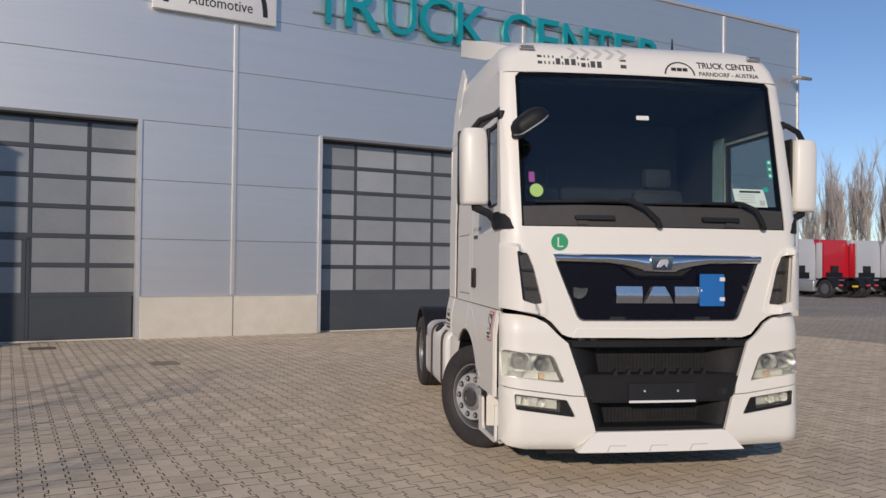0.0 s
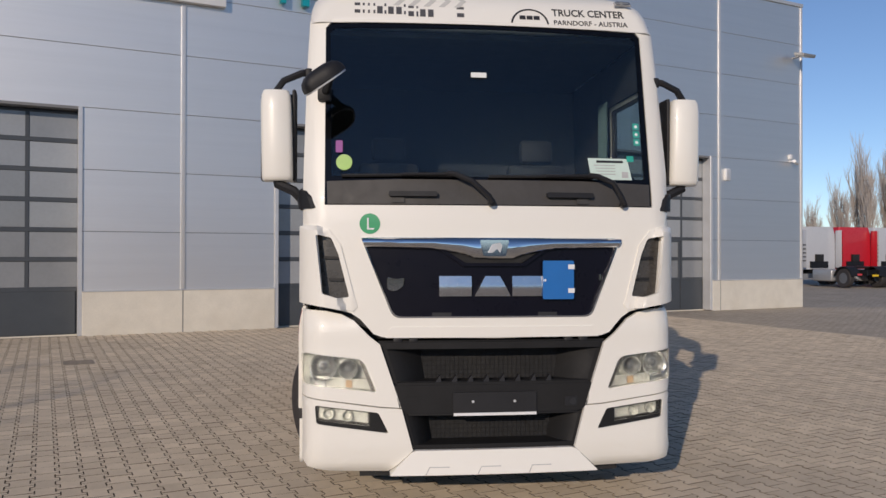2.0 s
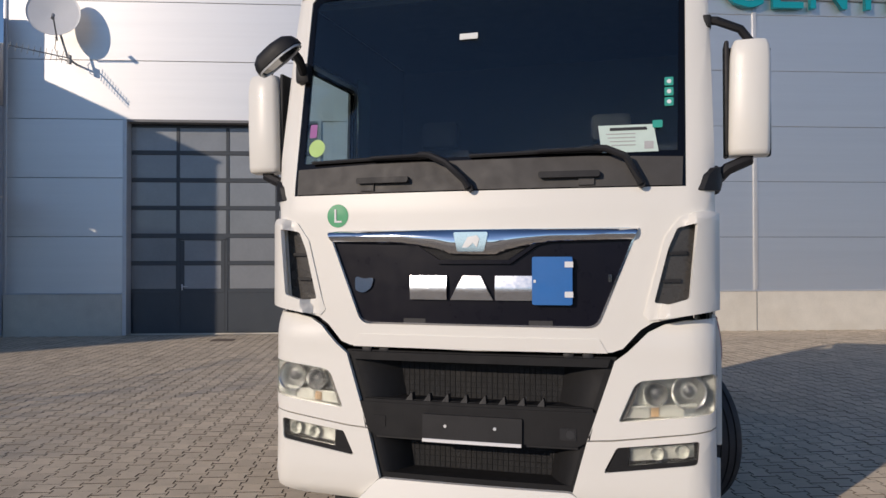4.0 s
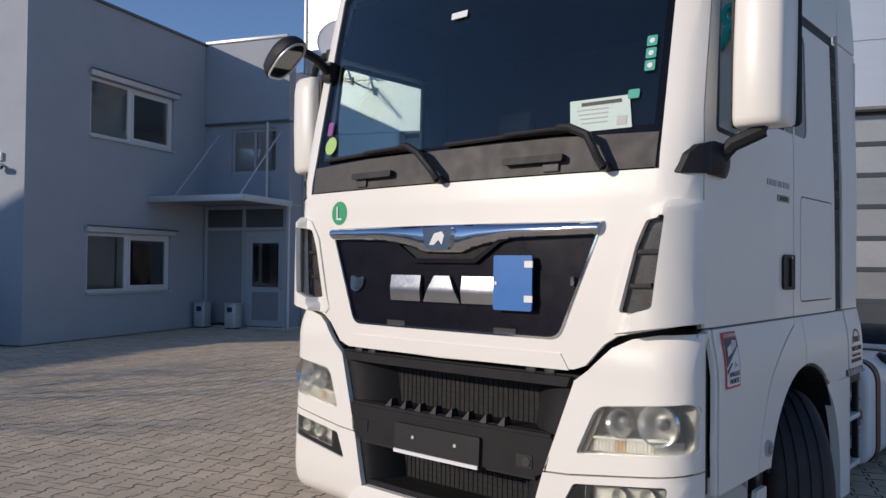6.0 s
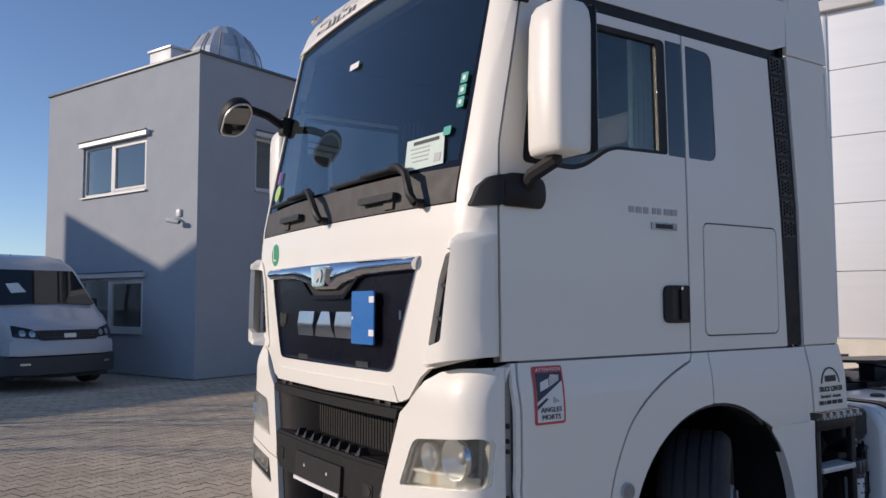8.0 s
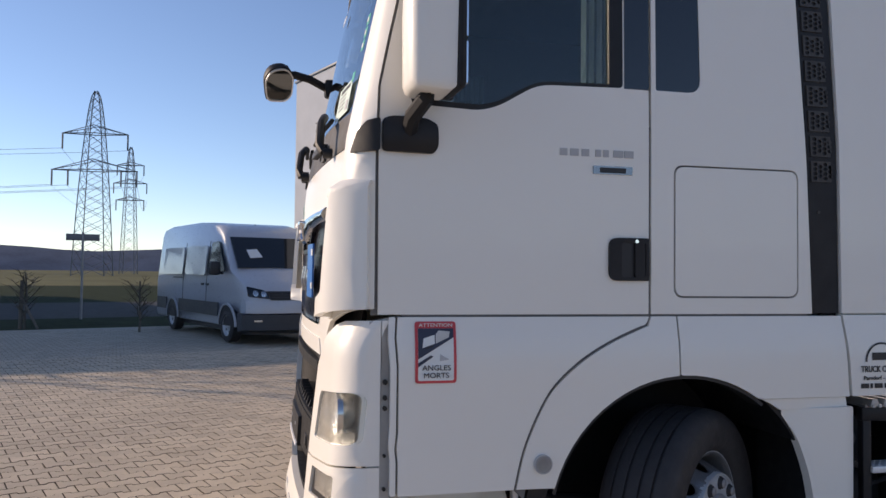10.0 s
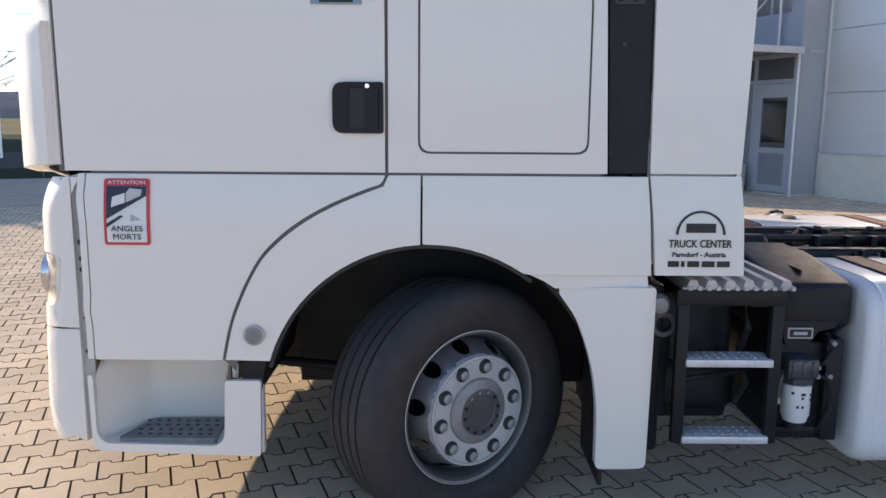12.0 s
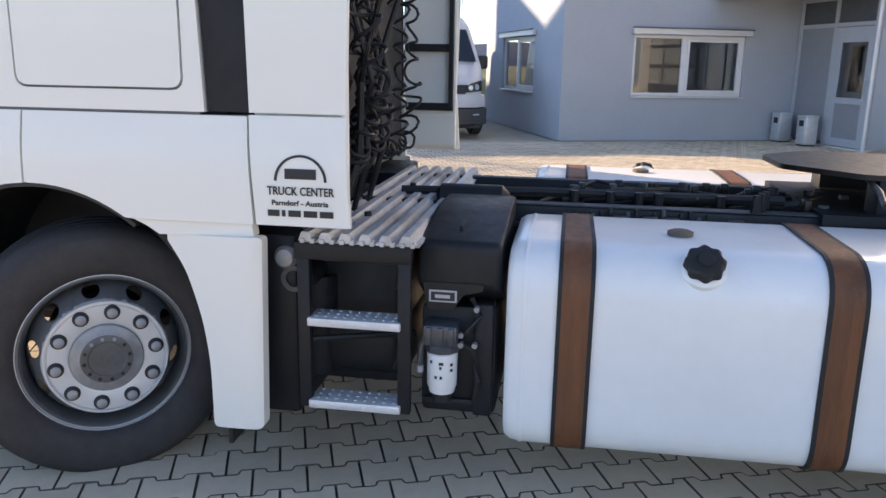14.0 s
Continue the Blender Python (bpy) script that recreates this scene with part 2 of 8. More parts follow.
# White paint greyed and blued, so the van's shade is in its colour.
SHADEDWHITE = material("shade_greyed_white", (0.50, 0.52, 0.56), 0.3, var=0.02, coat=0.6, dirt=0.06, dirt_col=(0.5, 0.48, 0.45))
VANGREY = material("van_grey_cladding", (0.05, 0.053, 0.06), 0.5, var=0.1)
RED = material("red_truck_paint", (0.52, 0.015, 0.03), 0.3, var=0.05, coat=0.6)
SILVERTRUCK = material("silver_truck_paint", (0.40, 0.41, 0.43), 0.35, 0.4, var=0.05, coat=0.3)
YELLOW = material("yellow_sign", (0.75, 0.50, 0.02), 0.4, var=0.03)
LAMPBODY = material("grey_lamp_body", (0.30, 0.31, 0.32), 0.5, 0.4, var=0.08)


# ---- building blocks ----
def finish(me, smooth):
    if smooth:
        me.polygons.foreach_set("use_smooth", [True] * len(me.polygons))
        me.set_sharp_from_angle(angle=radians(smooth))
    me.update()


def mesh(name, bm, mat, smooth=35):
    bmesh.ops.recalc_face_normals(bm, faces=bm.faces[:])
    me = bpy.data.meshes.new(name)
    bm.to_mesh(me)
    bm.free()
    me.materials.append(mat)
    finish(me, smooth)
    return me


def part(name, bm, mat, parent, label="", m=None, smooth=35):
    """Links a bmesh (or a mesh) as one mesh object under a thing or a part."""
    ob = new(name, bm if isinstance(bm, bpy.types.Mesh) else mesh(name, bm, mat, smooth))
    ob.parent = parent
    if m is not None:
        ob.matrix_basis = m
    if label:
        ob["label"] = label
    return ob


def thing(name, label, category, m=None, group="", kind="", bm=None, mat=None, smooth=35):
    """A top-level thing: an Empty at its base, or one mesh."""
    ob = new(name, mesh(name, bm, mat, smooth) if bm is not None else None)
    if bm is None:
        ob.empty_display_size = 0.2
    if m is not None:
        ob.matrix_basis = m
    return tagged(ob, label, category, group, kind)


def box(x0, x1, y0, y1, z0, z1, bev=0.0, bm=None, seg=2):
    b = bmesh.new()
    bmesh.ops.create_cube(b, size=1)
    for v in b.verts:
        v.co = Vector((x0 + (v.co.x + 0.5) * (x1 - x0), y0 + (v.co.y + 0.5) * (y1 - y0), z0 + (v.co.z + 0.5) * (z1 - z0)))
    if bev:
        bmesh.ops.bevel(b, geom=b.edges[:], offset=bev, segments=seg, affect="EDGES", profile=0.5)
    return join(bm, b)


def join(bm, b):
    """Adds b to bm, if there is one."""
    if bm is None:
        return b
    me = bpy.data.meshes.new("tmp")
    b.to_mesh(me)
    b.free()
    bm.from_mesh(me)
    bpy.data.meshes.remove(me)
    return bm


def move(bm, m):
    bmesh.ops.transform(bm, matrix=m, verts=bm.verts[:])
    return bm


def rod(p, q, r, r2=None, seg=12, bm=None):
    """A round bar from p to q."""
    p, q = Vector(p), Vector(q)
    b = bmesh.new()
    bmesh.ops.create_cone(b, cap_ends=True, segments=seg, radius1=r, radius2=r if r2 is None else r2, depth=(q - p).length)
    move(b, Matrix.Translation((p + q) / 2) @ (q - p).to_track_quat("Z", "Y").to_matrix().to_4x4())
    return join(bm, b)


def tube(points, r, seg=8, bm=None, taper=None):
    """A pipe along a line of points."""
    b = bmesh.new()
    pts = [Vector(p) for p in points]
    rings = []
    for i, p in enumerate(pts):
        d = (pts[min(i + 1, len(pts) - 1)] - pts[max(i - 1, 0)]).normalized()
        q = d.to_track_quat("Z", "Y")
        rr = r if taper is None else r + (taper - r) * i / (len(pts) - 1)
        rings.append([b.verts.new(p + q @ Vector((math.cos(a) * rr, math.sin(a) * rr, 0))) for a in [2 * math.pi * k / seg for k in range(seg)]])
    for a, c in zip(rings, rings[1:]):
        for k in range(seg):
            b.faces.new((a[k], a[(k + 1) % seg], c[(k + 1) % seg], c[k]))
    b.faces.new(rings[0][::-1])
    b.faces.new(rings[-1])
    return join(bm, b)


def loft(rings, caps=True, bm=None):
    """A skin over rings of equally many points."""
    b = bmesh.new()
    rr = [[b.verts.new(p) for p in ring] for ring in rings]
    n = len(rr[0])
    for a, c in zip(rr, rr[1:]):
        for k in range(n):
            b.faces.new((a[k], a[(k + 1) % n], c[(k + 1) % n], c[k]))
    if caps:
        b.faces.new(rr[0][::-1])
        b.faces.new(rr[-1])
    return join(bm, b)


def lathe(profile, seg=40, axis="x", bm=None, loop=False):
    """Turns a line of (along, radius) about an axis."""
    b = bmesh.new()
    rings = []
    for d, r in profile:
        ring = []
        for k in range(seg):
            a = 2 * math.pi * k / seg
            c, s = r * math.cos(a), r * math.sin(a)
            ring.append(b.verts.new((d, c, s) if axis == "x" else ((c, d, s) if axis == "y" else (c, s, d))))
        rings.append(ring)
    for a, c in zip(rings, rings[1:] + (rings[:1] if loop else [])):
        for k in range(seg):
            b.faces.new((a[k], a[(k + 1) % seg], c[(k + 1) % seg], c[k]))
    if not loop:
        b.faces.new(rings[0][::-1])
        b.faces.new(rings[-1])
    return join(bm, b)


def rounded(poly, r, n=4):
    """Rounds a polygon's corners; r: one radius, or one a corner."""
    out = []
    P = [Vector(p) for p in poly]
    for i, p in enumerate(P):
        ri = r[i] if isinstance(r, (list, tuple)) else r
        a, c = P[i - 1] - p, P[(i + 1) % len(P)] - p
        d = min(ri, a.length * 0.45, c.length * 0.45)
        if d < 1e-4:
            out.append(tuple(p))
            continue
        s, e = p + a.normalized() * d, p + c.normalized() * d
        for k in range(n + 1):
            t = k / n
            out.append(tuple((1 - t) ** 2 * s + 2 * t * (1 - t) * p + t * t * e))
    return out


def panel(outline, f, thick=0.02, holes=(), step=0.08, bm=None):
    """A sheet with an outline in two dimensions, bent by f(u, v, depth), with holes through it."""
    b = bmesh.new()
    for loop in (outline, *holes):
        vs = [b.verts.new((p[0], p[1], 0)) for p in loop]
        for k in range(len(vs)):
            b.edges.new((vs[k], vs[(k + 1) % len(vs)]))
    bmesh.ops.triangle_fill(b, use_beauty=True, use_dissolve=False, edges=b.edges[:])
    us, vs = [p[0] for p in outline], [p[1] for p in outline]
    if step:
        for lo, hi, no in ((min(us), max(us), (1, 0, 0)), (min(vs), max(vs), (0, 1, 0))):
            k = max(1, int((hi - lo) / step))
            for i in range(1, k):
                c = lo + (hi - lo) * i / k
                bmesh.ops.bisect_plane(b, geom=b.verts[:] + b.edges[:] + b.faces[:], plane_co=(c * no[0], c * no[1], 0), plane_no=no, dist=1e-5)
    b.verts.index_update()
    o = bmesh.new()
    front = [o.verts.new(f(v.co.x, v.co.y, 0.0)) for v in b.verts]
    back = [o.verts.new(f(v.co.x, v.co.y, thick)) for v in b.verts]
    for fc in b.faces:
        ids = [v.index for v in fc.verts]
        o.faces.new([front[i] for i in ids])
        o.faces.new([back[i] for i in reversed(ids)])
    for e in b.edges:
        if len(e.link_faces) == 1:
            i, j = e.verts[0].index, e.verts[1].index
            try:
                o.faces.new((front[i], front[j], back[j], back[i]))
            except ValueError:
                pass
    b.free()
    return join(bm, o)


def text_mesh(body, mat, height, width=0.0, depth=0.004, bold=0.0):
    """Flat letters in the x-z plane, facing -y, from (0, 0, 0), fitted to a height and, if given, a width."""
    cu = bpy.data.curves.new("letters", "FONT")
    cu.body, cu.extrude, cu.resolution_u, cu.offset = body, 0.01, 3, bold
    ob = bpy.data.objects.new("letters", cu)
    me = bpy.data.meshes.new_from_object(ob)
    bpy.data.objects.remove(ob)
    xs, ys = [v.co.x for v in me.vertices], [v.co.y for v in me.vertices]
    x0, y0, w, h = min(xs), min(ys), max(xs) - min(xs), max(ys) - min(ys)
    sy = height / h
    sx = width / w if width else sy
    for v in me.vertices:
        v.co = Vector(((v.co.x - x0) * sx, -v.co.z / 0.02 * depth, (v.co.y - y0) * sy))
    me.materials.clear()
    me.materials.append(mat)
    me.update()
    return me


def outline_rect(u0, u1, v0, v1, r=0.0, n=3):
    p = [(u0, v0), (u1, v0), (u1, v1), (u0, v1)]
    return rounded(p, r, n) if r else p

# ---- ground ----
BF = pose(0, 0, 0, 0, 0, 20.4)       # the buildings' own axes: u along the hall, v into it


def at(u, v, z=0.0, turn=0.0):
    return BF @ pose(u, v, z, 0, 0, turn)


def sheet(name, u0, u1, v0, v1, z, mat, label, category):
    b = bmesh.new()
    bmesh.ops.create_grid(b, x_segments=2, y_segments=2, size=0.5)
    for v in b.verts:
        v.co = Vector((u0 + (v.co.x + 0.5) * (u1 - u0), v0 + (v.co.y + 0.5) * (v1 - v0), z))
    return thing(name, label, category, BF, kind="structure", bm=b, mat=mat, smooth=0)


def paving_far():
    """Pavers too far off to tell apart: a brick pattern of the same size."""
    m = material("paver_field", (0.455, 0.385, 0.295), 0.88, var=0.14, scale=0.6, dirt=0.3, dirt_col=(0.36, 0.31, 0.25), dirt_scale=0.3)
    nt, n = m.node_tree, m.node_tree.nodes
    b = n["Principled BSDF"]
    src = b.inputs["Base Color"].links[0].from_socket
    br = n.new("ShaderNodeTexBrick")
    tc = n.new("ShaderNodeTexCoord")
    mp = n.new("ShaderNodeMapping")
    mp.inputs["Rotation"].default_value = (0, 0, radians(90))
    nt.links.new(tc.outputs["Object"], mp.inputs[0])
    nt.links.new(mp.outputs[0], br.inputs["Vector"])
    br.inputs["Scale"].default_value = 1.0
    br.inputs["Brick Width"].default_value, br.inputs["Row Height"].default_value, br.inputs["Mortar Size"].default_value = 0.2, 0.165, 0.007
    br.inputs["Color1"].default_value, br.inputs["Color2"].default_value, br.inputs["Mortar"].default_value = (0.9, 0.9, 0.9, 1), (1.1, 1.1, 1.1, 1), (0.42, 0.4, 0.38, 1)
    mx = n.new("ShaderNodeMix")
    mx.data_type, mx.blend_type = "RGBA", "MULTIPLY"
    mx.inputs[0].default_value = 1.0
    nt.links.new(src, mx.inputs[6])
    nt.links.new(br.outputs["Color"], mx.inputs[7])
    nt.links.new(mx.outputs[2], b.inputs["Base Color"])
    return m


PAVER_FAR = paving_far()
PU0, PU1, PV0, PV1 = -6.6, 17.16, -1.2, 17.6      # the stretch laid paver by paver
sheet("ground", -3000, 3000, -3000, 3000, -0.06, FIELD, "flat winter field grass reaching to the low hills", "ground")
sheet("pavement", -14.1, 90, -60, 90, -0.022, PAVER_FAR, "yard of beige interlocking concrete pavers", "pavement")
sheet("paver_bedding", PU0 + 0.02, PU1 - 0.05, PV0 + 0.11, PV1, -0.015, SAND, "dark sand bed between the concrete pavers", "paving bed")
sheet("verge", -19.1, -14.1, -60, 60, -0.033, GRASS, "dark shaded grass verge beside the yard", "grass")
sheet("road", -32.4, -19.1, -200, 200, -0.045, ASPHALT, "grey asphalt road past the yard", "road")
sheet("meadow", -75, -32.4, -200, 300, -0.05, GRASS, "meadow beyond the road, its shade put into a dark green", "grass")

# ---- hall ----
HV, HTOP, HL, HR = 17.75, 9.95, -4.37, 24.0
DOORS = ((-1.79, 2.33), (6.5, 10.6), (15.92, 19.9))
DTOP = 4.66
BAYS = (-4.37, 4.4, 12.35, 20.3, 24.0)
ROWSZ = (0.92, 2.15, 3.43, 4.71, 6.0, 7.3, 8.6, 9.87)
hall = thing("hall_building", "silver-grey metal panel workshop hall with a pale concrete plinth", "building", at(0, 0), kind="")


def cuts(u0, u1, z0, z1):
    """What is left of a stretch of wall when the doors are taken out."""
    spans = [(u0, u1)]
    if z0 < DTOP - 0.1:
        for a, c in DOORS:
            nxt = []
            for s, e in spans:
                if c + 0.08 <= s or a - 0.08 >= e:
                    nxt.append((s, e))
                else:
                    if a - 0.08 > s + 0.05:
                        nxt.append((s, a - 0.08))
                    if c + 0.08 < e - 0.05:
                        nxt.append((c + 0.08, e))
            spans = nxt
    return spans


for u0, u1 in ((HL, DOORS[0][0] - 0.06), (DOORS[0][1] + 0.06, DOORS[1][0] - 0.06), (DOORS[1][1] + 0.06, DOORS[2][0] - 0.06), (DOORS[2][1] + 0.06, HR)):
    part("wall", box(u0 + 0.01, u1, HV + 0.03, HV + 0.25, 0, HTOP - 0.03), JOINT, hall, "dark backing seen in the panel joints", smooth=0)
for a, c in DOORS:
    part("wall", box(a - 0.06, c + 0.06, HV + 0.03, HV + 0.25, DTOP + 0.02, HTOP - 0.03), JOINT, hall, smooth=0)
part("side_wall", box(HL + 0.01, HL + 0.2, HV + 0.26, 45.8, 0, HTOP - 0.03), SILVERWALL, hall, smooth=0)
part("side_wall", box(HR - 0.2, HR - 0.01, HV + 0.26, 45.8, 0, HTOP - 0.03), SILVERWALL, hall, smooth=0)
part("rear_wall", box(HL + 0.01, HR - 0.01, 45.8, 46, 0, HTOP - 0.03), SILVERWALL, hall, smooth=0)
part("roof", box(HL, HR, HV + 0.02, 46, HTOP - 0.1, HTOP, 0), COPING, hall, "flat dark roof", smooth=0)
part("floor_slab", box(HL + 0.3, HR - 0.3, HV + 0.3, 45.7, -0.02, 0.01), PLINTH, hall, smooth=0)
for z0, z1 in zip(ROWSZ, ROWSZ[1:]):
    for u0, u1 in zip(BAYS, BAYS[1:]):
        for s, e in cuts(u0, u1, z0, z1):
            top = z1
            part("wall_panel", box(s + 0.006, e - 0.006, HV, HV + 0.035, z0 + 0.005, top - 0.005, 0.004, seg=1), SILVERWALL, hall)
for u0, u1 in zip(BAYS, BAYS[1:]):
    for s, e in cuts(u0, u1, 0, 0.92):
        part("plinth_panel", box(s + 0.004, e - 0.004, HV - 0.05, HV + 0.03, -0.02, 0.90, 0.008, seg=1), PLINTH, hall, "pale precast concrete plinth")
        part("plinth_flashing", box(s, e, HV - 0.065, HV + 0.01, 0.90, 0.925, 0.004, seg=1), TRIMALU, hall)
part("roof_edge", box(HL - 0.04, HR + 0.04, HV - 0.05, HV + 0.2, HTOP - 0.08, HTOP + 0.03, 0.01), TRIMALU, hall, "light metal roof edge")
part("corner_trim", box(HR - 0.05, HR + 0.025, HV - 0.03, HV + 0.1, 0.92, HTOP - 0.05, 0.01), TRIMALU, hall)
part("corner_trim", box(HL - 0.025, HL + 0.05, HV - 0.03, HV + 0.1, 0.92, HTOP - 0.05, 0.01), TRIMALU, hall)
for u in BAYS[1:4]:
    part("joint_cover", box(u - 0.05, u + 0.05, HV - 0.03, HV + 0.02, 0.93, HTOP - 0.09, 0.012), TRIMALU, hall, "pale vertical joint cover strip")
    part("joint_cover", box(u - 0.008, u + 0.008, HV - 0.054, HV - 0.03, -0.01, 0.90), JOINT, hall)


def sectional_door(a, c, wicket):
    """A glazed sectional door: frame, solid foot panel, six rows of four panes, and sometimes a wicket door."""
    opening = (a, c)
    d = part("sectional_door", box(a - 0.16, c + 0.16, HV + 0.335, HV + 0.38, 0.0, DTOP + 0.05), DOORDARK, hall, "anthracite glazed sectional door, closed", smooth=0)
    f = HV + 0.305
    part("foot_panel", box(a + 0.03, c - 0.03, f, f + 0.028, 0.02, 0.93, 0.008, seg=1), DOORDARK, d)
    mid = (a + c) / 2 + 0.04
    us = [mid + 1.09 * (i - 2) for i in range(5)]
    a, c = us[0], us[4]
    zs = [0.95, 1.57, 2.18, 2.80, 3.42, 4.03, 4.64]
    for z in zs:
        part("rail", box(a + 0.03, c - 0.03, f - 0.006, f + 0.028, z - 0.045, z + 0.045 if z < 4.6 else 4.64, 0.006, seg=1), DOORDARK, d)
    for u in us:
        part("stile", box(u - 0.035, u + 0.035, f - 0.002, f + 0.028, 0.95, 4.62, 0.004, seg=1), DOORDARK, d)
    for i in range(4):
        for j in range(6):
            z0, z1 = zs[j] + 0.05, zs[j + 1] - 0.05
            part("pane", box(us[i] + 0.04, us[i + 1] - 0.04, f + 0.012, f + 0.03, z0, z1), FROST, d, smooth=0)
    if wicket is not None:
        u0, u1 = us[wicket] - 0.0, us[wicket + 1]
        fr = f - 0.012
        for x in (u0 - 0.005, u1 - 0.055):
            part("wicket_stile", box(x, x + 0.06, fr, fr + 0.02, 0.03, 2.13, 0.004, seg=1), DOORDARK, d)
        part("wicket_rail", box(u0, u1, fr, fr + 0.02, 2.08, 2.15, 0.004, seg=1), DOORDARK, d)
        for x in (u0 + 0.056, u1 - 0.145):
            part("wicket_stile", box(x, x + 0.085, fr, fr + 0.02, 0.94, 2.07, 0.004, seg=1), DOORDARK, d)
        part("wicket_gap", box(u0 + 0.052, u0 + 0.058, fr - 0.002, fr + 0.018, 0.04, 2.08), INK, d, smooth=0)
        part("wicket_gap", box(u1 - 0.06, u1 - 0.054, fr - 0.002, fr + 0.018, 0.04, 2.08), INK, d, smooth=0)
        h = rod((u0 + 0.10, fr - 0.03, 1.05), (u0 + 0.22, fr - 0.03, 1.05), 0.011)
        rod((u0 + 0.10, fr, 1.05), (u0 + 0.10, fr - 0.03, 1.05), 0.011, bm=h)
        box(u0 + 0.085, u0 + 0.115, fr - 0.008, fr, 0.97, 1.10, 0.004, bm=h)
        part("door_handle", h, TRIMALU, d, "steel lever handle")
    a, c = opening
    for x0, x1 in ((a - 0.085, a + 0.0), (c - 0.0, c + 0.085)):
        part("door_jamb", box(x0, x1, HV - 0.035, HV + 0.30, 0.0, DTOP + 0.06, 0.006, seg=1), TRIMALU, hall, "pale metal door jamb")
    part("lintel", box(a - 0.0, c + 0.0, HV - 0.0, HV + 0.30, DTOP - 0.0, DTOP + 0.06, 0.004, seg=1), JOINT, hall)
    return d


sectional_door(*DOORS[0], 1)
sectional_door(*DOORS[1], None)
sectional_door(*DOORS[2], 2)

# the lit lettering on the wall, one letter each
lettering = thing("sign_lettering", "turquoise raised letters on rails along the hall wall", "sign", at(6.2, HV - 0.12, 7.42))
for ch, u0, u1 in zip("TRUCKCENTER", (6.2, 7.0, 8.1, 9.05, 10.13, 11.55, 12.72, 13.62, 14.62, 15.55, 16.5), (6.92, 7.92, 8.92, 9.98, 11.08, 12.5, 13.45, 14.5, 15.4, 16.3, 17.4)):
    part("letter", text_mesh(ch, TURQ, 1.12, u1 - u0, 0.12), TURQ, lettering, m=pose(u0 - 6.2, 0, 0))
for z in (0.25, 0.9):
    part("rail", box(0, 11.2, 0.07, 0.115, z - 0.02, z + 0.02), LAMPBODY, lettering, smooth=0)

board = thing("sign_board", "white board with a black arc and dark lettering", "sign", at(3.92, HV - 0.16, 7.14))
part("board", box(-1.36, 1.36, 0, 0.13, 0, 2.2, 0.015), SIGNWHITE, board)
part("lettering", text_mesh("Automotive", INK, 0.24, 1.42, 0.006), INK, board, m=pose(-0.62, -0.004, 0.20))
arc = bmesh.new()
arc_r = 1.15
ring = [[(math.cos(t) * r, y, math.sin(t) * r * 1.25 + 0.16) for r, y in ((arc_r, -0.008), (arc_r - 0.11, -0.008), (arc_r - 0.11, 0.0), (arc_r, 0.0))] for t in [math.pi * k / 28 for k in range(29)]]
part("logo_arc", loft(ring), INK, board, "plain black arc")
part("logo_bar", box(-0.62, 0.62, -0.008, 0, 0.72, 1.12), INK, board, smooth=0)


def bullet_camera(m, name="security_camera"):
    o = thing(name, "white wall-mounted security camera with a short bracket", "camera", m, group="security cameras")
    part("bracket", rod((0, 0, 0), (0, -0.16, 0.0), 0.025), SIGNWHITE, o)
    part("mount", box(-0.07, 0.07, -0.06, 0.0, 0.06, 0.22, 0.02), SIGNWHITE, o)
    part("body", move(lathe([(-0.16, 0.035), (-0.15, 0.055), (0.12, 0.055), (0.16, 0.045)], 16), pose(0.04, -0.2, -0.05, 0, 12, 20)), SIGNWHITE, o)
    part("lens", move(lathe([(0.155, 0.035), (0.175, 0.03)], 16), pose(0.04, -0.2, -0.05, 0, 12, 20)), INK, o)
    return o


bullet_camera(at(23.45, HV, 4.75))
flood = thing("flood_light", "grey floodlight on an arm at the hall corner", "lamp", at(23.6, HV, 8.15))
part("arm", rod((0, 0.0, 0), (0, -0.35, 0.0), 0.03), LAMPBODY, flood)
part("head", move(box(-0.28, 0.28, -0.2, 0.2, -0.05, 0.05, 0.02), pose(0, -0.45, 0.0, 15, 0, 0)), LAMPBODY, flood)
part("lens", move(box(-0.24, 0.24, -0.17, 0.17, -0.062, -0.05), pose(0, -0.45, 0.0, 15, 0, 0)), SIGNWHITE, flood)
wbox = thing("wall_box", "small white junction box on the hall wall", "box", at(20.6, HV, 4.0))
part("body", box(-0.1, 0.1, -0.09, 0, 0, 0.36, 0.015), SIGNWHITE, wbox)
part("lid", box(-0.085, 0.085, -0.1, -0.088, 0.02, 0.34, 0.004), TRIMALU, wbox)

# satellite dish and aerial on one wall pole
dish = thing("satellite_dish", "white round satellite dish on a wall pole", "satellite dish", at(-3.16, 17.28, 6.84))
prof = [(0.09 * (r / 0.52) ** 2, r) for r in (0.001, 0.12, 0.24, 0.36, 0.46, 0.52)]
part("reflector", move(lathe(prof + [(0.095, 0.528), (0.10, 0.525), (0.085, 0.515), (-0.012, 0.02)], 44, "x"), pose(0, 0.0, 0, 0, -12, -74)), SIGNWHITE, dish)
part("feed_arm", tube([(0.06, -0.06, -0.50), (0.12, -0.12, -0.58), (0.28, -0.72, -0.27)], 0.016), LAMPBODY, dish)
part("feed_head", rod((0.28, -0.74, -0.30), (0.24, -0.62, -0.20), 0.035), LAMPBODY, dish)
part("wall_pole", tube([(0.30, 0.47, -0.95), (0.30, 0.12, -0.94), (0.24, 0.08, -0.85), (0.02, 0.06, -0.1)], 0.024), LAMPBODY, dish)
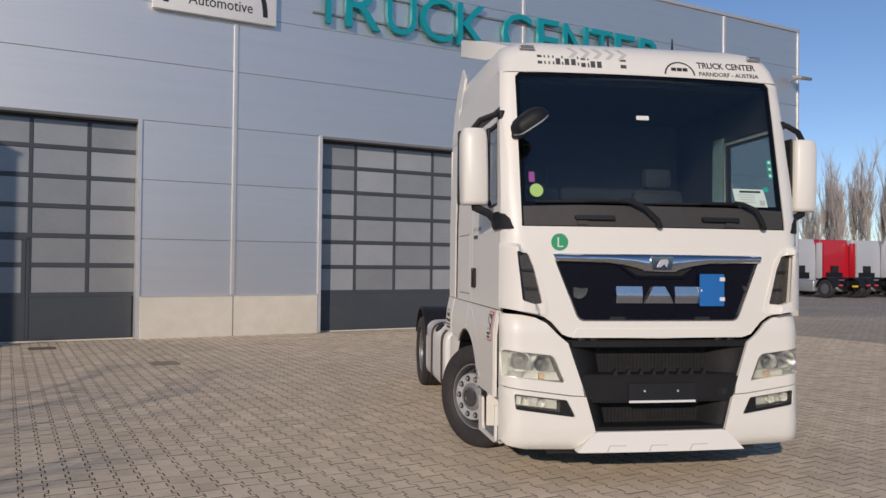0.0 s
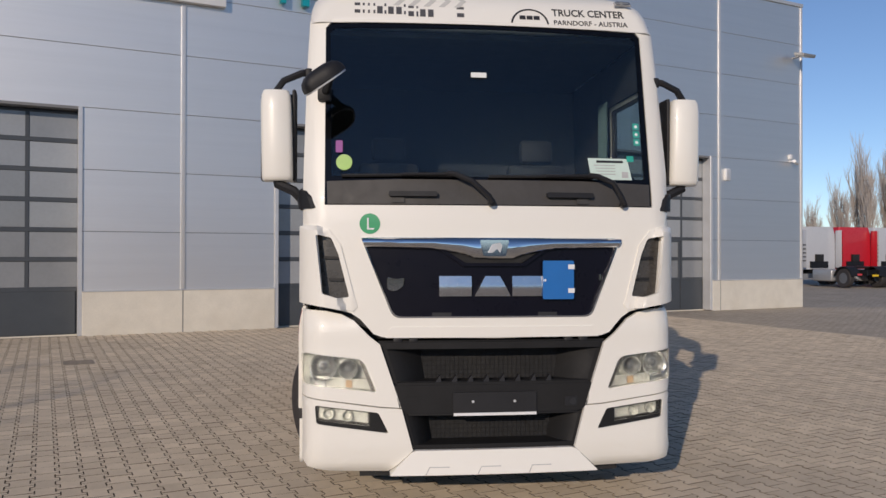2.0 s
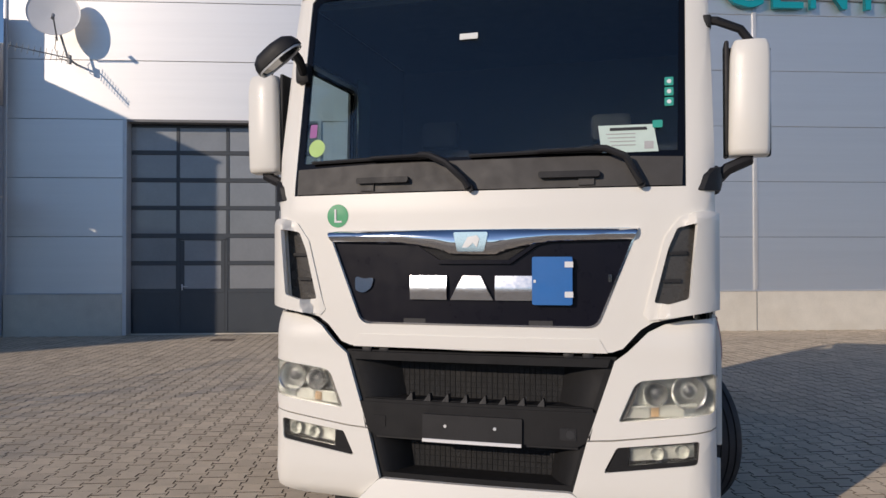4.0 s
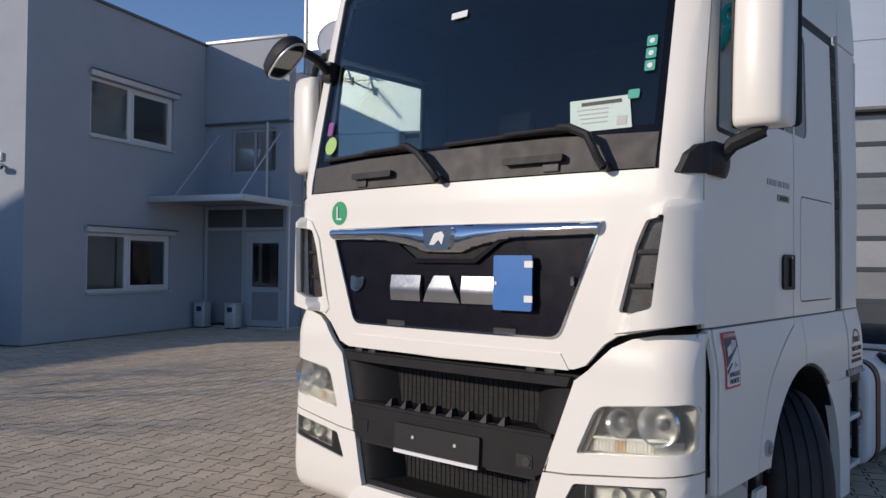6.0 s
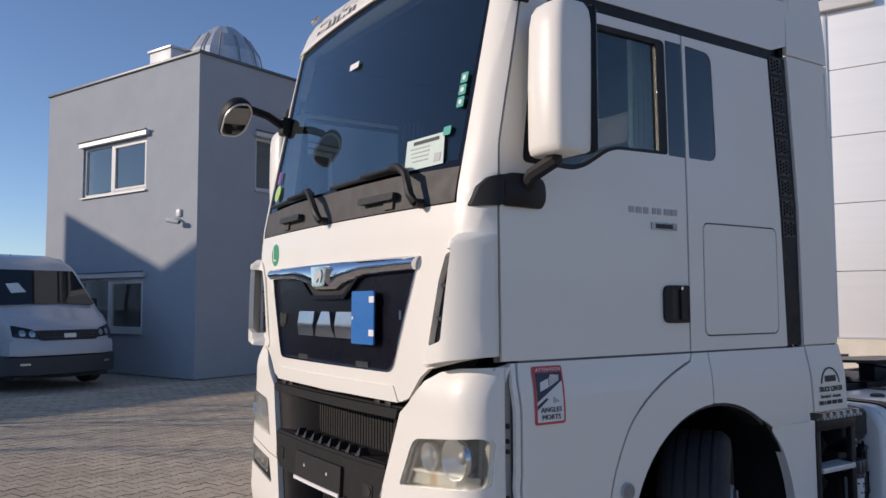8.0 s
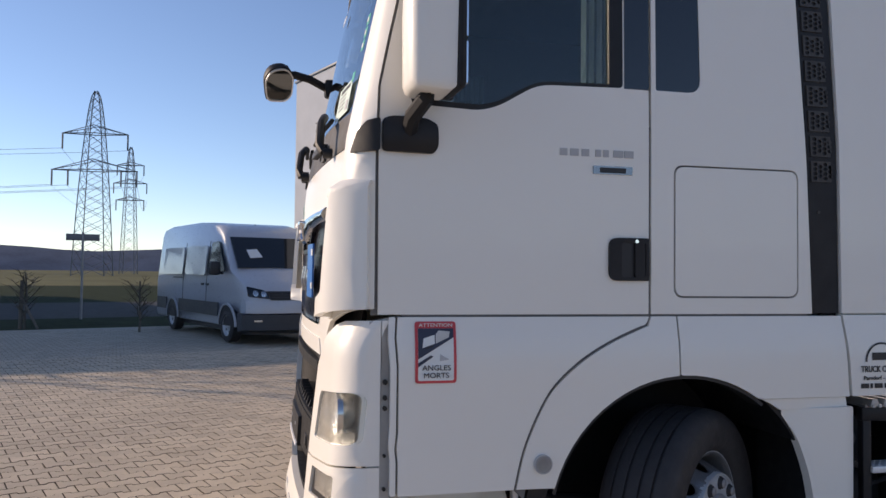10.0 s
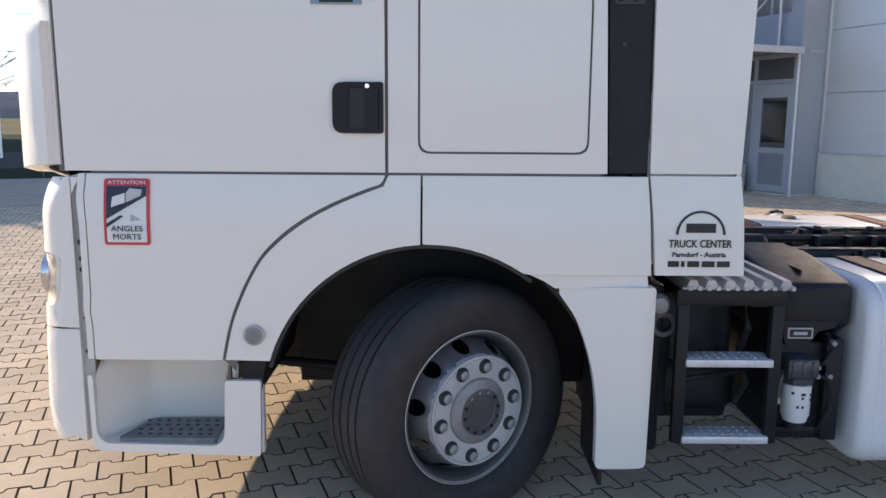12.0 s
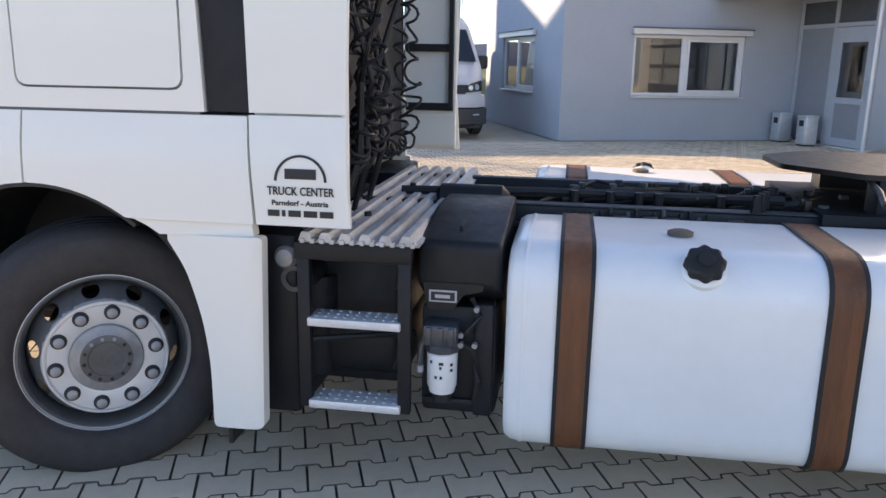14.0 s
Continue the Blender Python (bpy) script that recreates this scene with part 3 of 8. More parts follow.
part("cable", tube([(0.08, -0.08, -0.52), (0.02, 0.0, -0.72), (0.10, 0.02, -0.92), (0.28, 0.06, -0.98)], 0.008), RUBBER, dish)
yagi = thing("tv_aerial", "thin grey rod aerial with short cross elements on the dish pole", "aerial", at(-2.86, 17.36, 5.90))
part("boom", tube([(0, 0.0, 0), (0.02, -0.06, 0.02), (-0.68, -1.26, -0.04)], 0.013), LAMPBODY, yagi)
part("clamp", box(-0.03, 0.03, -0.04, 0.04, -0.09, 0.10, 0.01), LAMPBODY, yagi)
for k in range(11):
    t = k / 10
    c = Vector((0.0 - 0.66 * t, -0.10 - 1.14 * t, 0.01 - 0.05 * t))
    h = 0.13 - 0.05 * t
    part("element", rod(c - Vector((0.02, 0, h)), c + Vector((0.02, 0, h)), 0.007, seg=6), LAMPBODY, yagi)

# ---- office ----
OU, OV, OTOP, OL = -6.75, 11.72, 6.96, -13.0
office = thing("office_building", "two-storey light grey plastered office block with flat roof", "building", at(0, 0))
WIN_E = ((13.28, 15.82, 4.17, 5.42), (13.25, 15.78, 0.93, 2.2))
WIN_F = ((-11.3, -8.62, 4.17, 5.42), (-11.3, -8.65, 0.93, 2.2))
CONV = 17.0                             # the entrance front between office and hall
ew = panel([(OV, 0), (CONV + 3, 0), (CONV + 3, OTOP), (OV, OTOP)], lambda u, v, d: (OU - d, u, v), 0.3, [outline_rect(a, c, z0, z1) for a, c, z0, z1 in WIN_E], step=0)
part("wall", ew, PLASTER, office, smooth=0)
fw = panel([(OL, 0), (OU - 0.3, 0), (OU - 0.3, OTOP), (OL, OTOP)], lambda u, v, d: (u, OV + d, v), 0.3, [outline_rect(a, c, z0, z1) for a, c, z0, z1 in WIN_F], step=0)
part("wall", fw, PLASTER, office, smooth=0)
b = box(OL, OL + 0.3, OV + 0.31, 24, 0, OTOP)
part("wall", b, PLASTER, office, smooth=0)
part("wall", box(OL, OU, 24.0, 24.3, 0, OTOP), PLASTER, office, smooth=0)
part("roof", box(OL + 0.05, OU - 0.05, OV + 0.05, 24.2, OTOP - 0.25, OTOP - 0.02), COPING, office, smooth=0)
b = box(OL - 0.04, OU + 0.05, OV - 0.05, OV + 0.32, OTOP, OTOP + 0.06, 0.008)
box(OU - 0.32, OU + 0.05, OV + 0.3, CONV + 0.1, OTOP, OTOP + 0.06, 0.008, bm=b)
part("coping", b, COPING, office, "dark metal roof coping")
part("floor", box(OL + 0.3, OU - 0.31, OV + 0.31, 24, 3.05, 3.3), ROOMWALL, office, smooth=0)
part("partition", box(OL + 0.3, OU - 0.31, 20.0, 20.1, 0.0, 6.7), ROOMWALL, office, smooth=0)
part("floor", box(OL + 0.3, OU - 0.31, OV + 0.31, 24, 0.0, 0.02), ROOMWALL, office, smooth=0)


def window(f, a, c, z0, z1, mull=0.46):
    """A two-light window with shutter box and sill; f maps (along, out, up)."""
    def bx(a0, a1, o0, o1, h0, h1, bev=0.006):
        p, q = f(a0, o0, h0), f(a1, o1, h1)
        return box(min(p[0], q[0]), max(p[0], q[0]), min(p[1], q[1]), max(p[1], q[1]), h0, h1, bev, seg=1)
    w = part("window", bx(a - 0.06, c + 0.10, -0.0, 0.10, z1 - 0.02, z1 + 0.11, 0.012), TRIMALU, office, "white two-light window with a pale roller shutter box")
    part("shutter_lip", bx(a - 0.08, c + 0.12, 0.08, 0.14, z1 + 0.10, z1 + 0.125), COPING, w)
    m = a + (c - a) * mull
    for h0, h1 in ((z0, z0 + 0.07), (z1 - 0.09, z1 - 0.02)):
        part("window_frame", bx(a, c, -0.12, -0.05, h0, h1), FRAMEW, w)
    for p in (a, m - 0.06, c - 0.07):
        part("window_frame", bx(p, p + (0.12 if p == m - 0.06 else 0.07), -0.121, -0.048, z0 + 0.005, z1 - 0.022), FRAMEW, w)
    pane = part("pane", bx(a + 0.06, m - 0.05, -0.09, -0.08, z0 + 0.06, z1 - 0.08, 0), PANE, w, smooth=0)
    pane.visible_shadow = False
    for h0, h1 in ((z0 + 0.07, z0 + 0.13), (z1 - 0.15, z1 - 0.09)):
        part("sash", bx(m + 0.05, c - 0.06, -0.11, -0.04, h0, h1), FRAMEW, w)
    for p in (m + 0.06, c - 0.13):
        part("sash", bx(p, p + 0.06, -0.112, -0.038, z0 + 0.072, z1 - 0.092), FRAMEW, w)
    pane = part("pane", bx(m + 0.11, c - 0.12, -0.085, -0.075, z0 + 0.12, z1 - 0.14, 0), PANE, w, smooth=0)
    pane.visible_shadow = False
    part("window_sill", bx(a - 0.03, c + 0.03, -0.05, 0.06, z0 - 0.035, z0), TRIMALU, w)
    return w


for a, c, z0, z1 in WIN_E:
    window(lambda s, o, h: (OU + o, s, h), a, c, z0, z1)
for a, c, z0, z1 in WIN_F:
    window(lambda s, o, h: (s, OV - o, h), a, c, z0, z1)

# entrance front between office and hall
ent = thing("entrance_building", "recessed glazed entrance link with pale door under a canopy", "building", at(0, CONV))
part("upper_wall", box(OU + 0.01, HL + 0.02, 0.0, 0.3, 5.0, 7.0), PLASTER, ent, smooth=0)
part("roof_trim", box(OU + 0.01, HL - 0.03, -0.04, 0.32, 7.0, 7.07, 0.008), TRIMALU, ent)
part("shadow_trim", box(OU + 0.01, HL + 0.02, -0.03, 0.02, 4.96, 5.02), COPING, ent, smooth=0)
part("upper_glazing_wall", panel([(OU + 0.01, 3.05), (HL + 0.02, 3.05), (HL + 0.02, 4.97), (OU + 0.01, 4.97)], lambda u, v, d: (u, 0.05 + d, v), 0.2, [outline_rect(-6.0, -4.7, 3.75, 4.85)], step=0), PLASTER, ent, smooth=0)
for p in (-6.0, -5.38, -4.77):
    part("window_frame", box(p, p + 0.07, 0.1, 0.17, 3.75, 4.85, 0.005, seg=1), ENTFRAME, ent)
for h in (3.75, 4.78):
    part("window_frame", box(-5.99, -4.71, 0.102, 0.168, h, h + 0.07, 0.005, seg=1), ENTFRAME, ent)
part("pane", box(-5.93, -4.77, 0.13, 0.14, 3.82, 4.78), PANE, ent, smooth=0).visible_shadow = False
part("room_back", box(OU + 0.02, HL, 3.2, 3.3, 0, 7.0), ROOMWALL, ent, smooth=0)
part("ceiling", box(OU + 0.02, HL, 0.3, 3.2, 2.98, 3.02), ROOMWALL, ent, smooth=0)
part("floor_slab", box(OU + 0.02, HL, 0.0, 3.2, 0.0, 0.03), PLINTH, ent, smooth=0)
part("transom", box(OU + 0.02, HL, 0.0, 0.08, 2.36, 2.44, 0.005, seg=1), ENTFRAME, ent)
part("transom", box(OU + 0.02, HL, 0.0, 0.08, 2.88, 2.96, 0.005, seg=1), ENTFRAME, ent)
part("transom_panel", box(OU + 0.06, HL - 0.04, 0.03, 0.05, 2.44, 2.88), COPING, ent, "grey transom panel", smooth=0)
for p in (OU + 0.02, -5.62, HL - 0.10):
    part("post", box(p, p + 0.09, -0.002, 0.082, 0.03, 2.93, 0.005, seg=1), ENTFRAME, ent)
part("side_panel", box(OU + 0.11, -5.63, 0.03, 0.06, 0.1, 2.36), material("grey_door_panel", (0.27, 0.28, 0.30), 0.4, var=0.05), ent, "flat grey side panel", smooth=0)
leaf = part("door_leaf", panel(outline_rect(-5.52, -4.42, 0.05, 2.35), lambda u, v, d: (u, -0.004 + d, v), 0.05, [outline_rect(-5.32, -4.58, 1.0, 2.06), outline_rect(-5.32, -4.58, 0.2, 0.88)], step=0), ENTFRAME, ent, "pale entrance door with a glass upper half", smooth=0)
part("pane", box(-5.33, -4.57, 0.015, 0.025, 0.99, 2.07), PANE, leaf, smooth=0).visible_shadow = False
part("panel", box(-5.33, -4.57, 0.015, 0.025, 0.19, 0.89), material("grey_door_fill", (0.26, 0.27, 0.29), 0.4, var=0.05), leaf, smooth=0)
part("handle", tube([(-4.5, -0.004, 0.95), (-4.5, -0.05, 0.97), (-4.5, -0.05, 1.35), (-4.5, -0.004, 1.37)], 0.012), STEELBIN, leaf)
part("end_wall", box(HL - 0.11, HL - 0.012, 0.09, 0.715, 0, 4.95), PLASTER, ent, smooth=0)
canopy = thing("entrance_canopy", "flat light grey canopy with steel tie rods over the entrance", "canopy", at(0, CONV, 2.97))
part("deck", box(OU + 0.01, HL + 0.1, -1.95, -0.01, 0.0, 0.06, 0.008), CANOPYGREY, canopy)
part("edge", box(OU + 0.0, HL + 0.13, -2.02, -1.95, -0.05, 0.09, 0.01), TRIMALU, canopy)
part("edge", box(HL + 0.1, HL + 0.16, -1.95, -0.01, -0.05, 0.09, 0.01), TRIMALU, canopy)
for p in (-6.3, -4.55):
    part("tie_rod", rod((p, -1.7, 0.06), (p, -0.02, 1.75), 0.018), TRIMALU, canopy)
part("post", rod((HL + 0.12, -0.1, -2.97), (HL + 0.12, -0.1, 0.0), 0.035), TRIMALU, canopy)
part("post", rod((-4.9, -0.06, 0.06), (-4.9, -0.06, 2.0), 0.03), TRIMALU, canopy)
for u in (-6.48, -5.6):
    o = thing("ash_bin", "free-standing brushed steel waste bin by the entrance", "waste bin", at(u, CONV - 0.35), group="bins at the entrance")
    part("body", box(-0.15, 0.15, -0.14, 0.14, 0.03, 0.58, 0.015), STEELBIN, o)
    part("opening", box(-0.07, 0.07, -0.148, -0.138, 0.40, 0.52, 0.004), INK, o, "dark slot")
    part("cover", box(-0.16, 0.16, -0.15, 0.15, 0.58, 0.62, 0.012), STEELBIN, o)
    part("foot", box(-0.13, 0.13, -0.12, 0.12, 0.0, 0.03), INK, o)
bullet_camera(at(-7.35, OV, 3.4))
vent = thing("roof_vent", "faceted silver roof ventilator beside a white duct box", "roof vent", at(-11.15, 15.8, OTOP - 0.02))
part("base", lathe([(0.0, 1.0), (1.0, 1.0), (1.05, 1.05)], 24, "z"), LAMPBODY, vent)
part("cowl", lathe([(0.95, 1.0), (1.36, 1.12), (1.83, 1.0), (2.3, 0.7), (2.6, 0.35), (2.66, 0.02)], 12, "z"), STEELBIN, vent, smooth=0)
for k in range(12):
    a = 2 * math.pi * (k + 0.5) / 12
    part("rib", tube([(r * math.cos(a), r * math.sin(a), z) for z, r in ((0.95, 1.01), (1.36, 1.13), (1.83, 1.01), (2.3, 0.71))], 0.02, 5), LAMPBODY, vent)
duct = thing("roof_duct", "white sheet metal duct box on the office roof", "duct", at(-12.0, 14.6, OTOP - 0.02))
part("box", box(-0.5, 0.5, -0.33, 0.33, 0, 1.75, 0.02), SIGNWHITE, duct)
part("cap", box(-0.55, 0.55, -0.38, 0.38, 1.75, 1.82, 0.01), TRIMALU, duct)

# cast covers set in the paving
for u, v, rx, ry, iron, tint in ((0.52, 16.55, 0.24, 0.24, IRON, "rusty iron lid"), (2.2, 13.38, 0.22, 0.26, DUSTYLID, "lid caked with dry dirt")):
    o = thing("drain_cover", "worn cast iron cover set flush in the paving", "drain cover", at(u, v, 0.0), group="covers in the yard")
    part("frame", loft([[(x, y, z) for x, y in rounded([(-rx, -ry), (rx, -ry), (rx, ry), (-rx, ry)], 0.06)] for z in (-0.01, 0.003)]), iron, o)
    part("lid", loft([[(x, y, z) for x, y in rounded([(-rx + 0.03, -ry + 0.03), (rx - 0.03, -ry + 0.03), (rx - 0.03, ry - 0.03), (-rx + 0.03, ry - 0.03)], 0.05)] for z in (0.0, 0.005)]), iron, o, tint)
    for k in range(5):
        part("rib", box(-rx + 0.06, rx - 0.06, -ry + 0.08 + 0.09 * k, -ry + 0.11 + 0.09 * k, 0.004, 0.007), iron, o, smooth=0)

# ---- the tractor unit ----
from mathutils.bvhtree import BVHTree
TX, TY = 2.525, 5.55                    # its middle and its nose; x across, y towards the tail
truck = thing("tractor_unit", "white high-roof two-axle tractor unit parked with its front wheels turned", "truck", pose(TX, TY, 0))
HW = 1.23


def lerp_table(z, tab):
    for (z0, a), (z1, c) in zip(tab, tab[1:]):
        if z <= z1:
            t = max(0.0, min(1.0, (z - z0) / (z1 - z0)))
            return a + (c - a) * t
    return tab[-1][1]


NOSE = ((0.25, 0.03), (0.45, 0.0), (0.7, 0.01), (1.1, 0.03), (1.4, 0.03), (1.9, 0.035), (2.05, 0.05), (2.9, 0.225), (3.25, 0.30))
WRAP = 0.15                            # width over which the front turns into the side
SKIN_END = ((1.34, 0.209), (1.95, 0.206), (2.1, 0.208), (2.23, 0.211), (2.43, 0.250), (2.56, 0.278), (2.9, 0.345), (3.25, 0.42))
HALF_N = ((2.1, HW), (2.9, 1.215), (3.25, 1.20))
HALF = ((1.13, HW + 0.030), (1.19, HW + 0.027), (1.25, HW + 0.019), (1.30, HW + 0.008), (1.345, HW), (2.1, HW), (2.9, 1.215), (3.25, 1.20))


def nose(x, z):
    """Depth of the cab's front skin at a place across and a height."""
    h = lerp_table(z, HALF_N)
    a = min(abs(x), h)
    y = lerp_table(z, NOSE) + 0.03 * (a / 0.8) ** 2
    r = max(0.03, lerp_table(z, SKIN_END) - lerp_table(z, NOSE) - 0.03 * (h / 0.8) ** 2)
    e = (a - (h - WRAP)) / WRAP
    if e > 0:
        y += r * (1 - math.sqrt(max(0.0, 1 - e * e)))
    return y


def on_front(off=0.0):
    """Lies on the front skin, a little off it, and turns with it round the corner."""
    def f(u, v, d):
        h = lerp_table(v, HALF_N)
        e = min(1.0, max(0.0, (abs(u) - (h - WRAP)) / WRAP)) ** 2
        return (u + (off - d) * e * (1 if u > 0 else -1), nose(u, v) + (d - off) * (1 - e), v)
    return f


def on_side(s, off=0.0):
    return lambda u, v, d: (s * (lerp_table(v, HALF) + off - d), u, v)


def on_side_n(s, off=0.0):
    """The side as it runs on from the nose, without the flare of the lower panels."""
    return lambda u, v, d: (s * (lerp_table(v, HALF_N) + off - d), u, v)


def on_deflector(u, v, d):
    """The corner deflector stands a little proud of the nose and wraps round into the side."""
    e = max(0.0, (abs(u) - (HW - WRAP)) / WRAP)
    g = min(1.0, max(0.0, (abs(u) - (0.965 + 0.3 * (v - 1.40))) / 0.045))
    k = (0.010 + 0.070 * g * g * (3 - 2 * g)) * min(1.0, max(0.0, (1.885 - v) / 0.05)) * min(1.0, max(0.0, (abs(u) - 0.86) / 0.05))
    sx = 1 if u > 0 else -1
    return (u + sx * (min(k, 0.022) * e * e - d * e), nose(u, v) - k * (1 - 0.75 * e * e) + d * (1 - 0.5 * e), v)


def both(name, poly, mat, off=0.0, thick=0.02, holes=(), label="", step=0.05, parent=None, rad=0.0, f=None):
    """A panel of the front on each side of the middle."""
    made = []
    for s in (1, -1):
        o = [(s * p[0], p[1]) for p in (rounded(poly, rad) if rad else poly)]
        made.append(part(name, panel(o, f or on_front(off), thick, [[(s * p[0], p[1]) for p in h] for h in holes], step), mat, parent or truck, label))
    return made


# front panel with the grille opening
GR = [(-0.858, 1.788), (0.858, 1.788), (0.652, 1.272), (-0.652, 1.272)]
hood = [(-1.2299, 1.985), (-1.09, 1.995), (1.09, 1.995), (1.2299, 1.985), (1.2299, 1.37), (0.92, 1.305), (0.86, 1.265), (0.775, 1.17), (0.72, 1.15), (0, 1.14), (-0.72, 1.15), (-0.775, 1.17), (-0.86, 1.265), (-0.92, 1.305), (-1.2299, 1.37)]
VENT_CUT = [(1.15, 1.815), (1.04, 1.80), (0.99, 1.68), (0.915, 1.39), (1.0, 1.385), (1.11, 1.42)]
front_panel = part("front_panel", panel(hood, on_front(), 0.02, [rounded(GR, 0.05), VENT_CUT, [(-x, z) for x, z in VENT_CUT]], 0.03), WHITE, truck, "white front panel")
part("front_panel_fold", panel([(-0.70, 1.145), (-0.66, 1.215), (0.66, 1.215), (0.70, 1.145)], on_front(0.006), 0.01, (), 0.1), WHITE, front_panel)
part("front_panel_back", panel([(-1.2, 1.97), (1.2, 1.97), (1.2, 1.36), (0.72, 1.16), (-0.72, 1.16), (-1.2, 1.36)], on_front(-0.09), 0.02, (), 0.1), BLACK, truck)
grille = part("grille", panel(rounded([(-0.85, 1.782), (0.85, 1.782), (0.646, 1.276), (-0.646, 1.276)], 0.05), on_front(-0.014), 0.02, (), 0.08), PIANO, truck, "glossy near-black grille panel, its blue standing for reflected sky")
part("grille_slot", panel([(-0.40, 1.305), (0.42, 1.305), (0.42, 1.278), (-0.40, 1.278)], on_front(-0.010), 0.01, (), 0), INK, grille)
part("grille_rim", panel(rounded([(-0.858, 1.788), (0.858, 1.788), (0.652, 1.272), (-0.652, 1.272)], 0.05), on_front(0.004), 0.022, [rounded([(-0.845, 1.779), (0.845, 1.779), (0.644, 1.281), (-0.644, 1.281)], 0.05)], 0.1), CHROME, grille, "thin chrome surround")
mesh_poly = [(-0.30, 1.70), (0.30, 1.70), (0.17, 1.615), (-0.17, 1.615)]
part("grille_mesh", panel(mesh_poly, on_front(-0.008), 0.01, (), 0.1), MESH, grille)
fold = [(-0.50, 1.738), (-0.33, 1.712), (-0.19, 1.625), (0.19, 1.625), (0.33, 1.712), (0.50, 1.738), (0.34, 1.70), (0.20, 1.603), (-0.20, 1.603), (-0.34, 1.70)]
part("grille_fold", panel(fold, on_front(0.008), 0.018, (), 0.05), PIANO, grille)
barp = [(-0.858, 1.786), (0.858, 1.786), (0.832, 1.728), (0.40, 1.715), (0.21, 1.685), (0.12, 1.655), (-0.12, 1.655), (-0.21, 1.685), (-0.40, 1.715), (-0.832, 1.728)]


def bar_front(u, v, d):
    t = (v - lerp_table(abs(u), ((0, 1.655), (0.12, 1.655), (0.21, 1.685), (0.4, 1.715), (0.86, 1.728)))) / max(0.03, 1.786 - lerp_table(abs(u), ((0, 1.655), (0.12, 1.655), (0.21, 1.685), (0.4, 1.715), (0.86, 1.728))))
    return (u, nose(u, v) - 0.012 - 0.024 * math.sin(math.pi * min(1, max(0, t))) ** 0.6 + d, v)


part("chrome_bar", panel(barp, bar_front, 0.03, (), 0.014), CHROME, grille, "curved chrome bar")
badge = part("badge", panel(rounded([(-0.10, 1.772), (0.09, 1.772), (0.068, 1.668), (-0.078, 1.668)], 0.012), on_front(0.05), 0.03, (), 0), CHROME, grille, "chrome shield badge")
part("badge_shape", panel([(-0.05, 1.69), (-0.02, 1.745), (0.03, 1.755), (0.045, 1.735), (0.03, 1.69), (0.01, 1.715), (-0.02, 1.69)], on_front(0.055), 0.006, (), 0), RIM, badge)
for u0, u1, k in ((-0.357, -0.148, 0.0), (-0.128, 0.108, 0.07), (0.118, 0.325, 0.0)):
    part("logo_block", panel([(u0, 1.41), (u1, 1.41), (u1 - k, 1.54), (u0 + k, 1.54)], lambda u, v, d: (u, nose(u, v) - 0.004 - 0.011 * (1 - abs(v - 1.468) / 0.075) + d, v), 0.018, (), 0.0165), BADGE, grille, "plain chrome logo block")
part("logo_shape", panel(rounded([(-0.69, 1.455), (-0.64, 1.44), (-0.59, 1.47), (-0.575, 1.53), (-0.63, 1.52), (-0.69, 1.535)], 0.02), on_front(0.0), 0.014, (), 0), CHROME, grille)
part("lock", panel(rounded(outline_rect(0.705, 0.722, 1.51, 1.55), 0.006), on_front(0.004), 0.018, (), 0), CHROME, grille)
bp = part("blue_plate", panel(rounded(outline_rect(0.318, 0.526, 1.39, 1.64), 0.012), on_front(0.024), 0.008, (), 0), BLUE, grille, "blue folded hazard plate")
for z in (1.43, 1.585):
    part("hinge", panel(outline_rect(0.487, 0.53, z, z + 0.03), on_front(0.027), 0.004, (), 0), SIGNWHITE, bp)
part("catch", panel(outline_rect(0.326, 0.338, 1.505, 1.52), on_front(0.027), 0.004, (), 0), SIGNWHITE, bp)

# corner deflectors with their vents
defl = [(1.2285, 1.86), (1.19, 1.868), (1.13, 1.862), (1.06, 1.84), (0.985, 1.74), (0.895, 1.40), (0.875, 1.345), (0.905, 1.315), (1.05, 1.34), (1.2285, 1.37)]
vent_hole = [(1.14, 1.805), (1.045, 1.785), (1.0, 1.68), (0.93, 1.405), (1.0, 1.40), (1.10, 1.43)]
both("corner_deflector", defl, WHITE, 0.0, 0.03, [rounded(vent_hole, 0.015)], "white corner air deflector", 0.018, f=on_deflector)
for s in (1, -1):
    v = part("vent", panel([(s * p[0], p[1]) for p in ((1.165, 1.83), (1.02, 1.82), (0.95, 1.68), (0.872, 1.38), (1.0, 1.362), (1.13, 1.41))], on_front(-0.024), 0.01, (), 0.05), VENTDARK, truck, "dark corner vent")
    for z in (1.52, 1.66):
        e = lerp_table(z, ((1.40, 0.945), (1.68, 1.005), (1.80, 1.05)))
        part("slat", panel([(s * e, z - 0.012), (s * (e + 0.09), z - 0.01), (s * (e + 0.09), z + 0.008), (s * e, z + 0.004)], on_front(-0.004), 0.02, (), 0.03), BLACK, v)

# windscreen, its frame and the panel below it
WS = [(-1.06, 2.172), (1.06, 2.172), (1.075, 3.19), (1.04, 3.222), (0, 3.235), (-1.04, 3.222), (-1.075, 3.19)]
screen = part("windscreen", panel(WS, on_front(-0.012), 0.008, (), 0.07), GLASS, truck, "large dark tinted windscreen")
screen.visible_shadow = False
WSO = [(-1.085, 2.0), (1.085, 2.0), (1.09, 3.20), (1.05, 3.24), (0, 3.25), (-1.05, 3.24), (-1.09, 3.20)]
